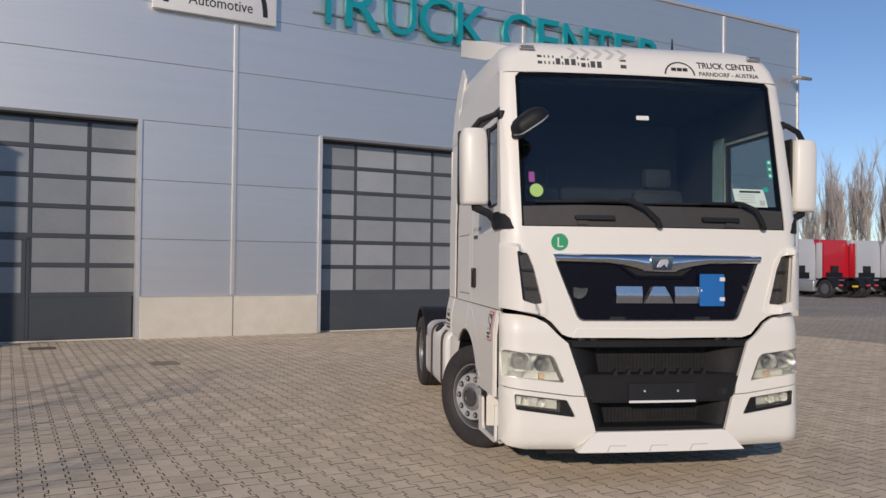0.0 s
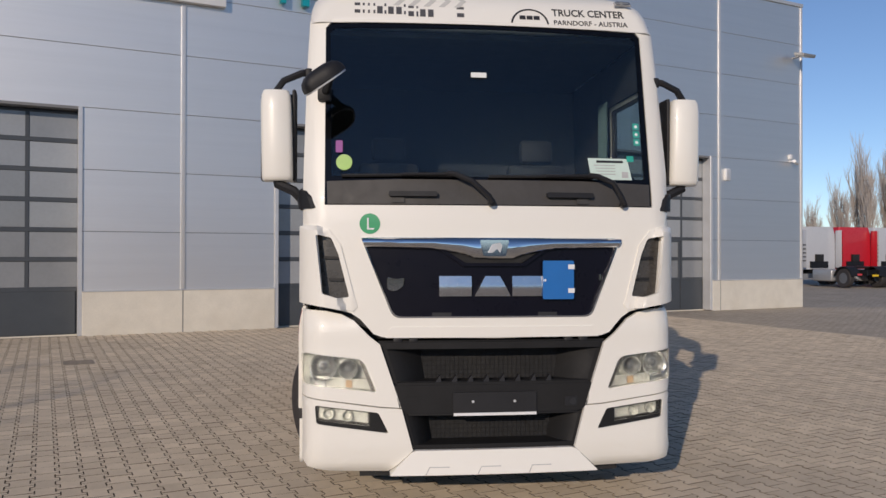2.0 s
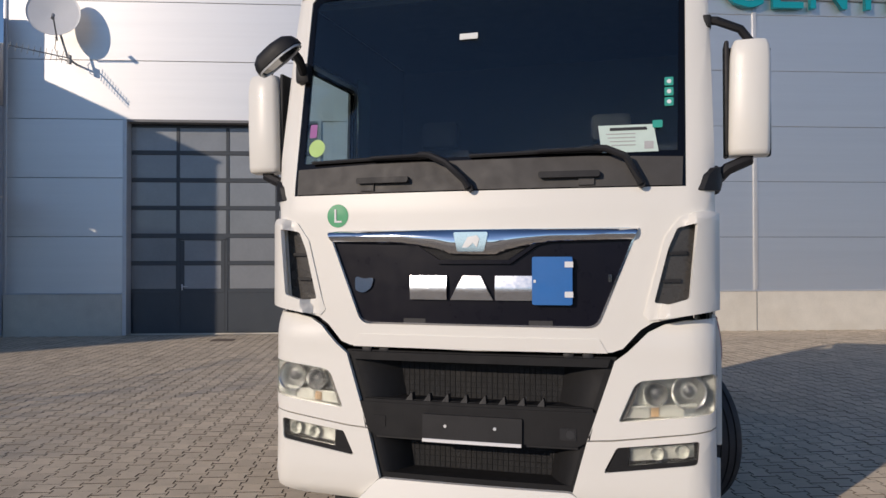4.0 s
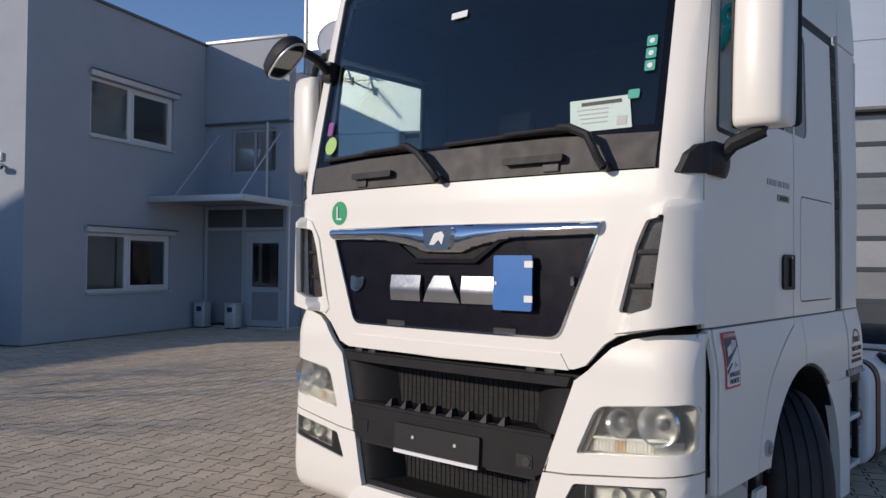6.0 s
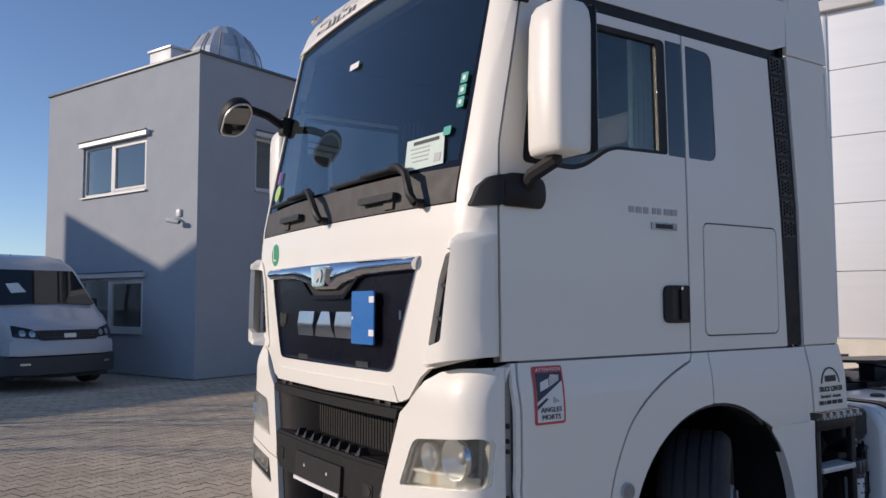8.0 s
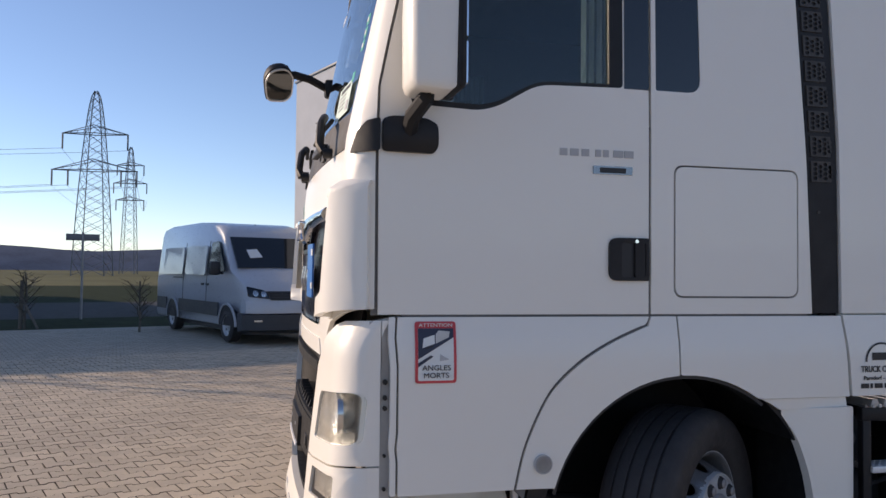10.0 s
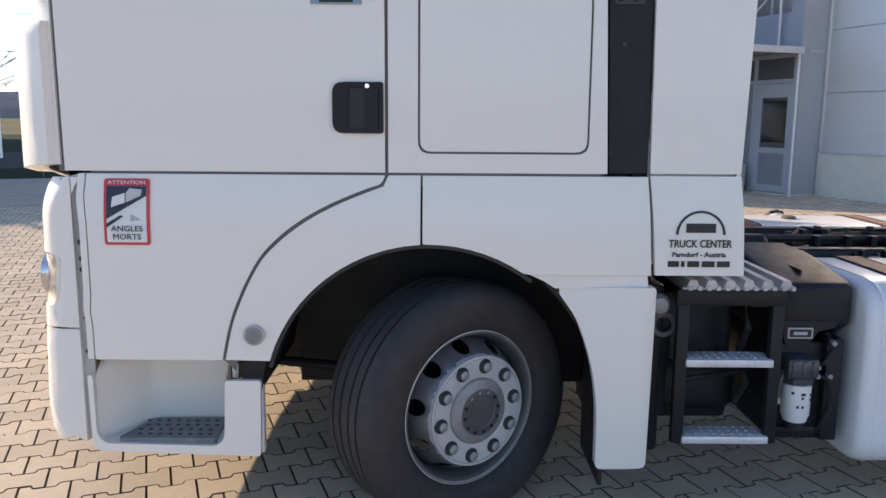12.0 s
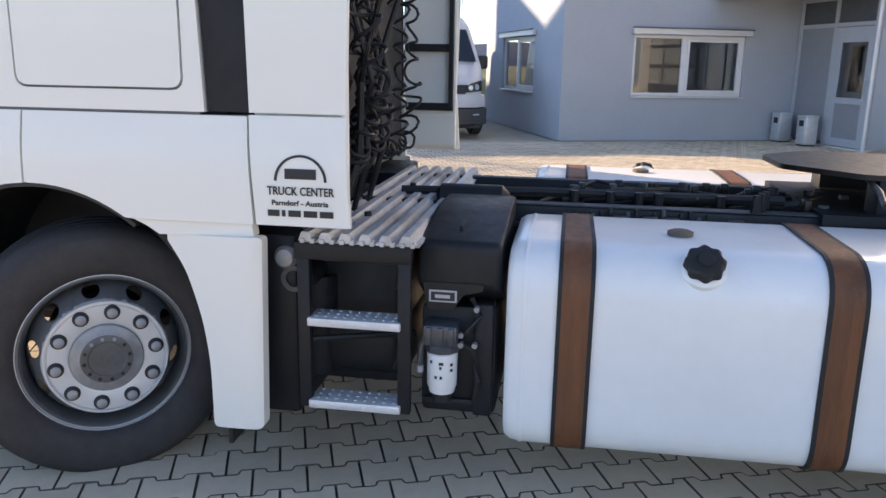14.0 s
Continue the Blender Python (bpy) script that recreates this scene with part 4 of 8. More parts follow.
part("windscreen_seal", panel(WSO, on_front(-0.009), 0.03, [[(-1.048, 2.185), (1.048, 2.185), (1.062, 3.17), (1.03, 3.205), (0, 3.218), (-1.03, 3.205), (-1.062, 3.17)]], 0.08), FRIT, truck)
cowl = part("wiper_panel", panel([(-1.07, 2.002), (1.07, 2.002), (1.075, 2.15), (0.6, 2.165), (-0.6, 2.165), (-1.075, 2.15)], on_front(-0.002), 0.02, (), 0.06), COWL, truck, "dull black panel under the windscreen")
for x0, x1 in ((-0.68, -0.37), (0.35, 0.665)):
    part("grab_rail", panel(rounded(outline_rect(x0, x1, 2.052, 2.085), 0.012), on_front(0.035), 0.03, (), 0.05), BLACK, cowl)
    part("grab_foot", panel(outline_rect(x0 + 0.02 if x0 < 0 else x1 - 0.11, x0 + 0.10 if x0 < 0 else x1 - 0.03, 2.012, 2.055), on_front(0.01), 0.03, (), 0), COWL, cowl)


def wiper(x_piv, x_elbow, x_tip):
    w = part("wiper", rod((0, 0, 0), (0, 0.04, 0), 0.022), BLACK, truck, "black windscreen wiper", m=pose(x_piv, nose(x_piv, 2.01) - 0.05, 2.01))
    p0 = Vector((x_piv, nose(x_piv, 2.01) - 0.05, 2.01))

    def q(x, z, o):
        return Vector((x, nose(x, z) - o, z)) - p0
    part("arm", tube([q(x_piv, 2.01, 0.05), q(x_piv - 0.02, 2.05, 0.065), q(x_elbow + 0.10, 2.15, 0.07), q(x_elbow, 2.195, 0.05), q(x_elbow - 0.06, 2.20, 0.045)], 0.019), BLACK, w)
    part("arm", tube([q(x_elbow - 0.02, 2.198, 0.04), q(x_elbow - 0.35, 2.194, 0.035)], 0.011), BLACK, w)
    part("blade", tube([q(x_elbow - 0.02, 2.188, 0.012), q((x_elbow + x_tip) / 2, 2.192, 0.012), q(x_tip, 2.186, 0.012)], 0.011, 6), RUBBER, w)


wiper(-0.02, -0.25, -0.98)
wiper(0.87, 0.695, -0.03)
P_A = [(1.088, 1.985), (1.2299, 1.975), (1.2299, 2.1), (1.2149, 2.9), (1.209, 3.0), (1.199, 3.25), (1.05, 3.25), (1.092, 3.20)]
both("a_pillar", P_A, WHITE, 0.0, 0.03, (), "white windscreen pillar", 0.03)

for s in (1, -1):
    seam = [(0.192, 1.345), (0.190, 1.95), (0.192, 2.1), (0.195, 2.23), (0.235, 2.43), (0.262, 2.56), (0.33, 2.9), (0.37, 2.9), (0.30, 2.56), (0.272, 2.43), (0.234, 2.23), (0.232, 1.95), (0.232, 1.345)]
    part("door_seam", panel(seam, on_side_n(s, -0.014), 0.006, (), 0), SEAM, truck)

# stickers behind and on the glass
def sticker(name, poly, mat, off, label, parent=None, step=0):
    return part(name, panel(poly, on_front(off), 0.0015, (), step), mat, parent or truck, label)


disc = [(math.cos(2 * math.pi * k / 28), math.sin(2 * math.pi * k / 28)) for k in range(28)]
sticker("round_sticker", [(-0.965 + 0.052 * x, 2.275 + 0.052 * y) for x, y in disc], LIME, 0.001, "lime round sticker", screen)
sticker("small_sticker", rounded(outline_rect(-1.02, -0.975, 2.34, 2.42), 0.008), PURPLE, 0.001, "small purple label", screen)
card = sticker("info_card", [(0.67, 2.178), (0.955, 2.18), (0.93, 2.325), (0.65, 2.325)], CARD, -0.002, "white printed info card", screen)
sticker("card_print", [(0.71, 2.295), (0.90, 2.296), (0.895, 2.312), (0.71, 2.311)], INK, 0.0, "", card)
for k in range(4):
    sticker("card_print", outline_rect(0.69 + 0.01 * k, 0.84, 2.275 - 0.02 * k, 2.28 - 0.02 * k), GREYPRINT, 0.0, "", card)
sticker("card_print", outline_rect(0.885, 0.93, 2.195, 2.235), GREYPRINT, 0.0, "", card)
for z in (2.42, 2.475, 2.53):
    s = sticker("toll_tag", rounded(outline_rect(0.985, 1.03, z, z + 0.046), 0.006), TEALSTICK, 0.001, "small teal square sticker", screen)
    sticker("tag_mark", [(1.008 + 0.012 * x, z + 0.023 + 0.012 * y) for x, y in disc[::4]], PAPER, 0.003, "", s)
sticker("toll_tag", rounded(outline_rect(0.925, 0.975, 2.305, 2.345), 0.006), TEALSTICK, 0.002, "small teal square sticker", screen)
sticker("mirror_tag", outline_rect(-0.125, -0.02, 2.865, 2.90), PAPER, 0.001, "small pale tag", screen)
lst = sticker("letter_sticker", [(-0.80 + 0.066 * x, 1.875 + 0.066 * y) for x, y in disc], GREEN, 0.003, "round green sticker with a white L", None, 0.05)
part("letter", text_mesh("L", SIGNWHITE, 0.075, 0.045, 0.002), SIGNWHITE, lst, m=pose(-0.818, nose(-0.8, 1.875) - 0.006, 1.837, 0, 0, -2))

# roof: rings that shrink upwards
def ring(yf, yr, h, z, tilt=0.0, n=7, rf=0.22, rr=0.1):
    pts = []
    for cx, cy, r, a0 in ((h - rf, yf + rf, rf, -90), (h - rr, yr - rr, rr, 0), (-(h - rr), yr - rr, rr, 90), (-(h - rf), yf + rf, rf, 180)):
        for k in range(n):
            a = radians(a0 + 90 * k / (n - 1))
            x, y = cx + r * math.cos(a), cy + r * math.sin(a)
            bow = 0.03 * (abs(x) / 0.8) ** 2 if y < yf + rf + 0.01 else 0
            pts.append((x, y + bow, z + tilt * (y - yf)))
    return pts


roof_rings = [ring(0.285, 2.27, 1.20, 3.24, rf=0.09), ring(0.30, 2.27, 1.20, 3.27, rf=0.10), ring(0.33, 2.27, 1.195, 3.36, rf=0.14), ring(0.375, 2.27, 1.18, 3.44, rf=0.18),
              ring(0.45, 2.27, 1.14, 3.505, 0.02), ring(0.56, 2.27, 1.06, 3.55, 0.04), ring(0.75, 2.26, 0.93, 3.58, 0.06), ring(1.1, 2.2, 0.75, 3.62, 0.07)]
part("roof", loft(roof_rings), WHITE, truck, "white high roof with a rounded front", smooth=50)
for s in (1, -1):
    part("roof_side", panel([(0.362, 2.955), (2.10, 2.955), (2.24, 3.0), (2.265, 3.26), (0.425, 3.26)], on_side(s), 0.03, (), 0.1), WHITE, truck)
    part("roof_seam", panel([(0.36, 2.90), (2.06, 2.90), (2.14, 2.955), (0.37, 2.955)], on_side(s, -0.006), 0.02, (), 0.2), BLACK, truck, "black seam strip along the roof edge")
    part("roof_marker", move(box(-0.055, 0.055, -0.012, 0.012, -0.014, 0.014, 0.008), pose(s * 0.985, 0.395, 3.455, -40, 0, s * 6)), CLEAR, truck, "small white marker lamp")
    part("roof_marker_base", move(box(-0.062, 0.062, -0.004, 0.012, -0.018, 0.018, 0.006), pose(s * 0.985, 0.40, 3.455, -40, 0, s * 6)), GREYPRINT, truck)
for x, y, z in ((0.42, 0.75, 3.56), (-0.15, 0.8, 3.58)):
    part("roof_aerial", rod((x, y, z), (x, y, z + 0.13), 0.012, 0.006), BLACK, truck)
part("roof_spoiler", loft([[(-0.95, 0.95, 3.60), (0.95, 0.95, 3.60), (0.95, 0.95, 3.54), (-0.95, 0.95, 3.54)], [(-1.10, 1.5, 3.80), (1.10, 1.5, 3.80), (1.10, 1.5, 3.62), (-1.10, 1.5, 3.62)], [(-1.2, 2.2, 4.0), (1.2, 2.2, 4.0), (1.2, 2.2, 3.83), (-1.2, 2.2, 3.83)], [(-1.19, 2.3, 4.0), (1.19, 2.3, 4.0), (1.19, 2.3, 3.84), (-1.19, 2.3, 3.84)]]), WHITE, truck, "white roof air deflector", smooth=30)
# roof lettering, printed on the curved skin
_rb = loft(roof_rings)
bmesh.ops.triangulate(_rb, faces=_rb.faces[:])
ROOF_SKIN = BVHTree.FromBMesh(_rb)
_rb.free()


def roof_print(name, me, mat, x, z, label=""):
    """Lays flat letters or shapes on the front of the roof."""
    if not isinstance(me, bpy.types.Mesh):
        me = mesh(name, me, mat, 0)
    ys = [v.co.y for v in me.vertices]
    lo = min(ys)
    for v in me.vertices:
        px, pz = x + v.co.x, z + v.co.z * 0.92
        hit = ROOF_SKIN.ray_cast(Vector((px, -2, pz)), Vector((0, 1, 0)))[0]
        v.co = Vector((px, (hit.y if hit is not None else nose(px, 3.25)) - (0.0025 if v.co.y - lo < 1e-5 else 0.0), pz))
    me.update()
    return part(name, me, mat, truck, label)


roof_print("roof_lettering", text_mesh("TRUCK CENTER", INK, 0.062, 0.52, 0.004, 0.02), INK, 0.47, 3.345, "dark printed lettering")
roof_print("roof_lettering", text_mesh("PARNDORF - AUSTRIA", INK, 0.04, 0.53, 0.004, 0.012), INK, 0.48, 3.278, "dark printed lettering")
for k in range(13):
    tall = k in (0, 1, 2, 3, 5, 8, 9, 10)
    thin = k in (1, 2, 3, 5, 8, 10)
    xk = -0.90 + (0.0, 0.055, 0.09, 0.127, 0.152, 0.202, 0.227, 0.282, 0.335, 0.365, 0.42, 0.445, 0.50)[k]
    roof_print("print_bar", box(0, 0.013 if thin else 0.038, -0.003, 0.002, 0.0, 0.085 if tall else 0.06), GREYDARK, xk, 3.318 - 0.012 * (k > 8))
roof_print("print_bar", box(0, 0.05, -0.003, 0.002, 0.0, 0.085), GREYDARK, -0.20, 3.312)
for k in range(5):
    x = -0.64 + 0.105 * k
    roof_print("print_chevron", panel([(0, 0), (0.05, 0.055), (0, 0.11), (0.04, 0.11), (0.09, 0.055), (0.04, 0)], lambda u, v, d: (u, d - 0.003, v), 0.003, (), 0.03), PALEPRINT, x, 3.385)
arc_pts = [[(math.cos(t) * r, y, math.sin(t) * r) for r, y in ((0.135, -0.003), (0.122, -0.003), (0.122, 0.001), (0.135, 0.001))] for t in [math.pi * k / 20 for k in range(21)]]
roof_print("logo_arc", loft(arc_pts), INK, 0.31, 3.272, "plain black arc")
for k in range(3):
    roof_print("logo_bar", box(-0.072 + 0.05 * k, -0.03 + 0.05 * k, -0.003, 0.001, 0, 0.032), INK, 0.31, 3.312)
# sun visor strip over the screen
part("visor_edge", panel([(-1.06, 3.243), (1.06, 3.243), (1.04, 3.265), (-1.04, 3.265)], on_front(0.004), 0.02, (), 0.1), WHITE, truck)

# sides
ARC_C, ARC_R = (1.51, 0.49), 0.605
def arch(a0, a1, n, r=ARC_R):
    return [(ARC_C[0] - r * math.cos(radians(a0 + (a1 - a0) * k / n)), ARC_C[1] + r * math.sin(radians(a0 + (a1 - a0) * k / n))) for k in range(n + 1)]


DOOR_UP = [(0.219, 1.348), (0.215, 1.95), (0.217, 2.1), (0.220, 2.23), (0.26, 2.43), (0.288, 2.56), (0.355, 2.895), (1.352, 2.895), (1.352, 1.348)]
DWIN = rounded([(0.335, 2.165), (0.62, 2.155), (0.70, 2.18), (0.86, 2.275), (1.235, 2.285), (1.235, 2.845), (0.42, 2.845)], [0.03, 0.06, 0.05, 0.06, 0.02, 0.03, 0.04])
DOOR_ARC = [(0.758, 0.665), (0.774, 0.74), (0.792, 0.81), (0.817, 0.878), (0.852, 0.955), (0.902, 1.042), (0.962, 1.108), (1.03, 1.163), (1.10, 1.207), (1.19, 1.252), (1.29, 1.292), (1.335, 1.308), (1.352, 1.338)]


def flowing(points, n=3):
    """A smooth line through the points."""
    out = []
    for k in range(len(points) - 1):
        a, b, c, d = (Vector(points[max(0, min(len(points) - 1, k + q))]) for q in (-1, 0, 1, 2))
        for i in range(n):
            t = i / n
            out.append(tuple(0.5 * (2 * b + (c - a) * t + (2 * a - 5 * b + 4 * c - d) * t * t + (3 * b - a - 3 * c + d) * t ** 3)))
    return out + [points[-1]]


DOOR_ARC = flowing(DOOR_ARC)
DOOR_LOW = [(0.296, 1.338), (0.290, 1.26), (0.298, 1.15), (0.298, 0.90), (0.292, 0.84), (0.298, 0.79), (0.298, 0.665)] + DOOR_ARC
FENDER = [(0.770, 0.665), (0.930, 0.662)] + arch(16, 87, 12)[0:] + [(1.478, 1.10), (1.478, 1.338), (1.364, 1.338)] + flowing([(1.347, 1.299), (1.295, 1.280), (1.196, 1.240), (1.107, 1.195), (1.038, 1.151), (0.971, 1.097), (0.912, 1.034), (0.863, 0.949), (0.829, 0.874), (0.804, 0.808), (0.786, 0.738)])
FENDER_R = [(1.486, 1.338), (1.486, 1.097)] + arch(89, 124, 7) + [(1.88, 0.988), (2.305, 0.988), (2.285, 1.338)]
CAB_R = [(1.364, 1.348), (2.14, 1.348), (2.115, 2.0), (2.06, 2.895), (1.364, 2.895)]
HATCH = rounded(outline_rect(1.468, 2.072, 1.415, 1.975), 0.045, 5)
HATCH_IN = rounded(outline_rect(1.476, 2.064, 1.423, 1.967), 0.04, 5)
RWIN = rounded([(1.385, 2.285), (1.595, 2.285), (1.585, 2.84), (1.385, 2.85)], [0.01, 0.06, 0.06, 0.01])
STRIP = [(2.148, 1.35), (2.285, 1.35), (2.275, 2.1), (2.235, 2.93), (2.068, 2.93), (2.122, 2.1)]
FAIR_UP = [(2.293, 1.35), (2.615, 1.35), (2.635, 2.1), (2.63, 2.945), (2.243, 2.945), (2.283, 2.1)]
FAIR_LO = [(2.293, 1.342), (2.615, 1.342), (2.635, 0.99), (2.318, 0.99)]
for s in (1, -1):
    side = on_side(s)
    door = part("door", panel(DOOR_UP, side, 0.03, [DWIN], 0.09), WHITE, truck, "white cab door")
    part("door_lower", panel(DOOR_LOW, on_side(s, 0.002), 0.03, (), 0.045), WHITE, door)
    glass = part("door_glass", panel(DWIN, on_side(s, -0.018), 0.006, (), 0.2), GLASS, door)
    glass.visible_shadow = False
    inner = [((p[0] - 0.8) * 0.95 + 0.8, (p[1] - 2.5) * 0.93 + 2.5) for p in DWIN]
    part("window_seal", panel(DWIN, on_side(s, -0.004), 0.03, [inner], 0.2), RUBBER, door)
    part("window_divider", panel(outline_rect(1.175, 1.235, 2.29, 2.84), on_side(s, -0.003), 0.02, (), 0), BLACK, door)
    part("window_divider", panel([(0.43, 2.84), (0.40, 2.84), (0.345, 2.17), (0.375, 2.165)], on_side(s, -0.003), 0.02, (), 0), BLACK, door)
    cab = part("cab_side", panel(CAB_R, side, 0.03, [HATCH, RWIN], 0.12), WHITE, truck, "white sleeper side with a locker hatch")
    part("hatch", panel(HATCH_IN, on_side(s, 0.001), 0.02, (), 0.2), WHITE, cab, "locker hatch flush in the side")
    part("seam_back", panel(outline_rect(0.31, 2.12, 1.30, 2.13), on_side(s, -0.014), 0.012, [HATCH], 0), SEAM, cab)
    part("seam_back", panel([(p[0] - 0.03, p[1] + 0.03) for p in DOOR_ARC[:-1]] + [(p[0] + 0.045, p[1] - 0.045) for p in DOOR_ARC[-2::-1]], on_side(s, -0.012), 0.012, (), 0), SEAM, cab)
    part("hatch_gap", panel(HATCH, on_side(s, -0.012), 0.01, (), 0), SEAM, cab)
    part("rear_window", panel(RWIN, on_side(s, -0.004), 0.02, (), 0), DARKGLASS, cab, "dark fixed side window")
    part("pillar_trim", panel([(1.24, 2.283), (1.352, 2.283), (1.352, 2.848), (1.24, 2.848)], on_side(s, 0.002), 0.01, (), 0), DARKGLASS, door)
    part("fender", panel(FENDER, side, 0.05, (), 0.045), WHITE, truck, "white front wheel arch panel")
    part("fender", panel(FENDER_R, side, 0.05, (), 0.045), WHITE, truck, "white front wheel arch panel")
    part("arch_lip", panel(arch(14, 128, 24, 0.604) + arch(128, 14, 24, 0.590), on_side(s, -0.012), 0.10, (), 0), INK, truck)
    rg = part("mudguard", panel(rounded([(1.965, 0.938), (2.33, 0.945), (2.318, 0.262), (2.132, 0.252), (2.13, 0.50), (2.105, 0.66), (2.05, 0.82)], [0.01, 0.02, 0.02, 0.02, 0.1, 0.1, 0.05]), lambda u, v, d, s=s: (s * (lerp_table(v, HALF) + 0.012 - 0.045 * max(0.0, (2.27 - u) / 0.3) ** 1.6 - 0.02 * max(0.0, (u - 2.285) / 0.045) ** 2 - d), u, v), 0.05, (), 0.03), WHITE, truck, "white rear part of the front mudguard")
    part("mudguard_band", panel([(1.875, 0.985), (2.295, 0.985), (2.30, 0.945), (1.965, 0.937), (1.92, 0.965)], on_side(s, -0.012), 0.05, (), 0), WHITE, rg)
    part("mud_flap", box(min(s * 0.82, s * 1.2), max(s * 0.82, s * 1.2), 2.155, 2.17, 0.16, 0.9), RUBBER, truck)
    part("wheel_housing", panel(arch(5, 150, 24, 0.70) + arch(150, 5, 24, 0.62), on_side(s, -0.03), 0.65, (), 0), CHASSIS, truck)
    st = part("side_grille", panel(STRIP, on_side(s, -0.012), 0.02, (), 0.1), BLACK, truck, "black slatted strip between cab and deflector")
    for k in range(9):
        z0 = 1.93 + 0.112 * k
        a = lerp_table(z0 + 0.05, ((1.35, 2.155), (2.1, 2.13), (2.93, 2.076)))
        cell = panel([(a + 0.012, z0), (a + 0.115, z0), (a + 0.112, z0 + 0.092), (a + 0.008, z0 + 0.092)], on_side(s, -0.006), 0.008, [[(a + 0.030 + 0.026 * i + 0.012 * math.cos(radians(60 * q)), z0 + 0.016 + 0.0205 * j + (0.010 if i % 2 else 0.0) + 0.0095 * math.sin(radians(60 * q))) for q in range(6)] for i in range(4) for j in range(3 if i % 2 else 4)], 0)
        part("pierced_cell", cell, COWL, st, smooth=0)
    part("clip", panel(outline_rect(2.178, 2.19, 1.79, 1.802), on_side(s, -0.008), 0.004, (), 0), COWL, st)
    fu = part("side_deflector", panel(FAIR_UP, side, 0.025, (), 0.12), WHITE, truck, "white side air deflector")
    part("deflector_top", panel([(2.243, 2.955), (2.63, 2.955), (2.625, 3.55), (2.55, 3.78), (2.27, 3.62), (2.262, 3.2)], lambda u, v, d, s=s: (s * (1.215 - 0.12 * max(0, v - 2.955) ** 1.5 - d), u, v), 0.025, (), 0.1), WHITE, fu)
    lo = part("deflector_skirt", panel(FAIR_LO, on_side(s, 0.004), 0.025, (), 0.045), WHITE, fu, "white skirt with dealer print")
    part("deflector_edge", box(min(s * 1.19, s * 1.225), max(s * 1.19, s * 1.225), 2.60, 2.615, 1.0, 2.9), WHITE, fu)
    inner_x = (s * 1.185, s * 1.2)
    part("deflector_back", box(min(inner_x), max(inner_x), 2.3, 2.61, 1.02, 3.3), WHITE, fu, smooth=0)
    for z in (1.235, 1.585):
        part("deflector_brace", box(min(s * 1.15, s * 1.19), max(s * 1.15, s * 1.19), 2.31, 2.6, z, z + 0.045), BLACK, fu)
    part("deflector_brace", box(min(s * 1.14, s * 1.185), max(s * 1.14, s * 1.185), 2.575, 2.6, 1.24, 2.9), BLACK, fu)
    # gap between bumper end and door
    part("bumper_gap", panel([(0.270, 1.34), (0.31, 1.34), (0.31, 0.66), (0.270, 0.66)], on_side_n(s, -0.022), 0.012, (), 0), SEAM, truck)
    part("bumper_return", panel([(0.19, 1.32), (0.272, 1.338), (0.272, 0.62), (0.255, 0.34), (0.19, 0.36)], on_side_n(s, -0.016), 0.012, (), 0), BUMPGREY, truck, "greyish return behind the bumper end")
    part("sill_strip", panel(rounded([(0.262, 1.338), (0.288, 1.338), (0.282, 1.26), (0.290, 1.15), (0.290, 0.90), (0.284, 0.84), (0.290, 0.79), (0.290, 0.665), (0.268, 0.665), (0.268, 0.80), (0.262, 0.85), (0.267, 0.93), (0.267, 1.15), (0.258, 1.25)], 0.006), on_side(s, -0.004), 0.02, (), 0.06), WHITE, truck, "narrow white strip along the door edge")
    for z, r in ((0.684, 0.008), (0.81, 0.007), (0.99, 0.010), (1.03, 0.010), (1.09, 0.011)):
        part("bumper_clip", panel([(0.252 + 0.9 * r * x, z + r * y) for x, y in disc[::3]], on_side_n(s, -0.006), 0.012, (), 0), INK, truck)
    # door handle
    h = part("door_handle", panel(rounded(outline_rect(1.17, 1.348, 1.485, 1.662), [0.04, 0.01, 0.01, 0.04]), on_side(s, 0.012), 0.02, [rounded(outline_rect(1.225, 1.335, 1.50, 1.645), 0.015)], 0.0), BLACK, door, "black recessed door handle")
    part("handle_cup", panel(outline_rect(1.22, 1.34, 1.495, 1.65), on_side(s, 0.002), 0.004, (), 0), INK, h)
    part("handle_grip", panel(rounded(outline_rect(1.285, 1.33, 1.50, 1.645), 0.01), on_side(s, 0.014), 0.012, (), 0), BLACK, h)
    part("handle_lock", panel([(1.292 + 0.008 * x, 1.648 + 0.008 * y) for x, y in disc[::3]], on_side(s, 0.015), 0.003, (), 0), CHROME, h)
    # model badge as plain bars
    for k, w in enumerate((0.04, 0.045, 0.04, 0.03, 0.03, 0.055, 0.05)):
        y = 0.955 + (0, 0.045, 0.095, 0.155, 0.19, 0.235, 0.285)[k]
        part("badge_bar", panel(outline_rect(y, y + w * 0.8, 1.993, 2.022), on_side(s, 0.004), 0.004, (), 0), GREYPRINT, door)
    bd = part("badge_plate", panel(outline_rect(1.10, 1.275, 1.922, 1.955), on_side(s, 0.005), 0.005, (), 0), DARKCHROME, door)
    part("badge_print", panel(outline_rect(1.13, 1.245, 1.928, 1.949), on_side(s, 0.007), 0.002, (), 0), INK, bd)
    # warning label
    wlab = part("warning_label", panel(rounded(outline_rect(0.36, 0.522, 1.088, 1.322), 0.012), on_side(s, 0.0065), 0.002, (), 0.03), REDSTICK, door, "red-edged blind spot warning label")
    part("label_field", panel(rounded(outline_rect(0.371, 0.511, 1.098, 1.296), 0.006), on_side(s, 0.0085), 0.002, (), 0.03), PAPER, wlab)
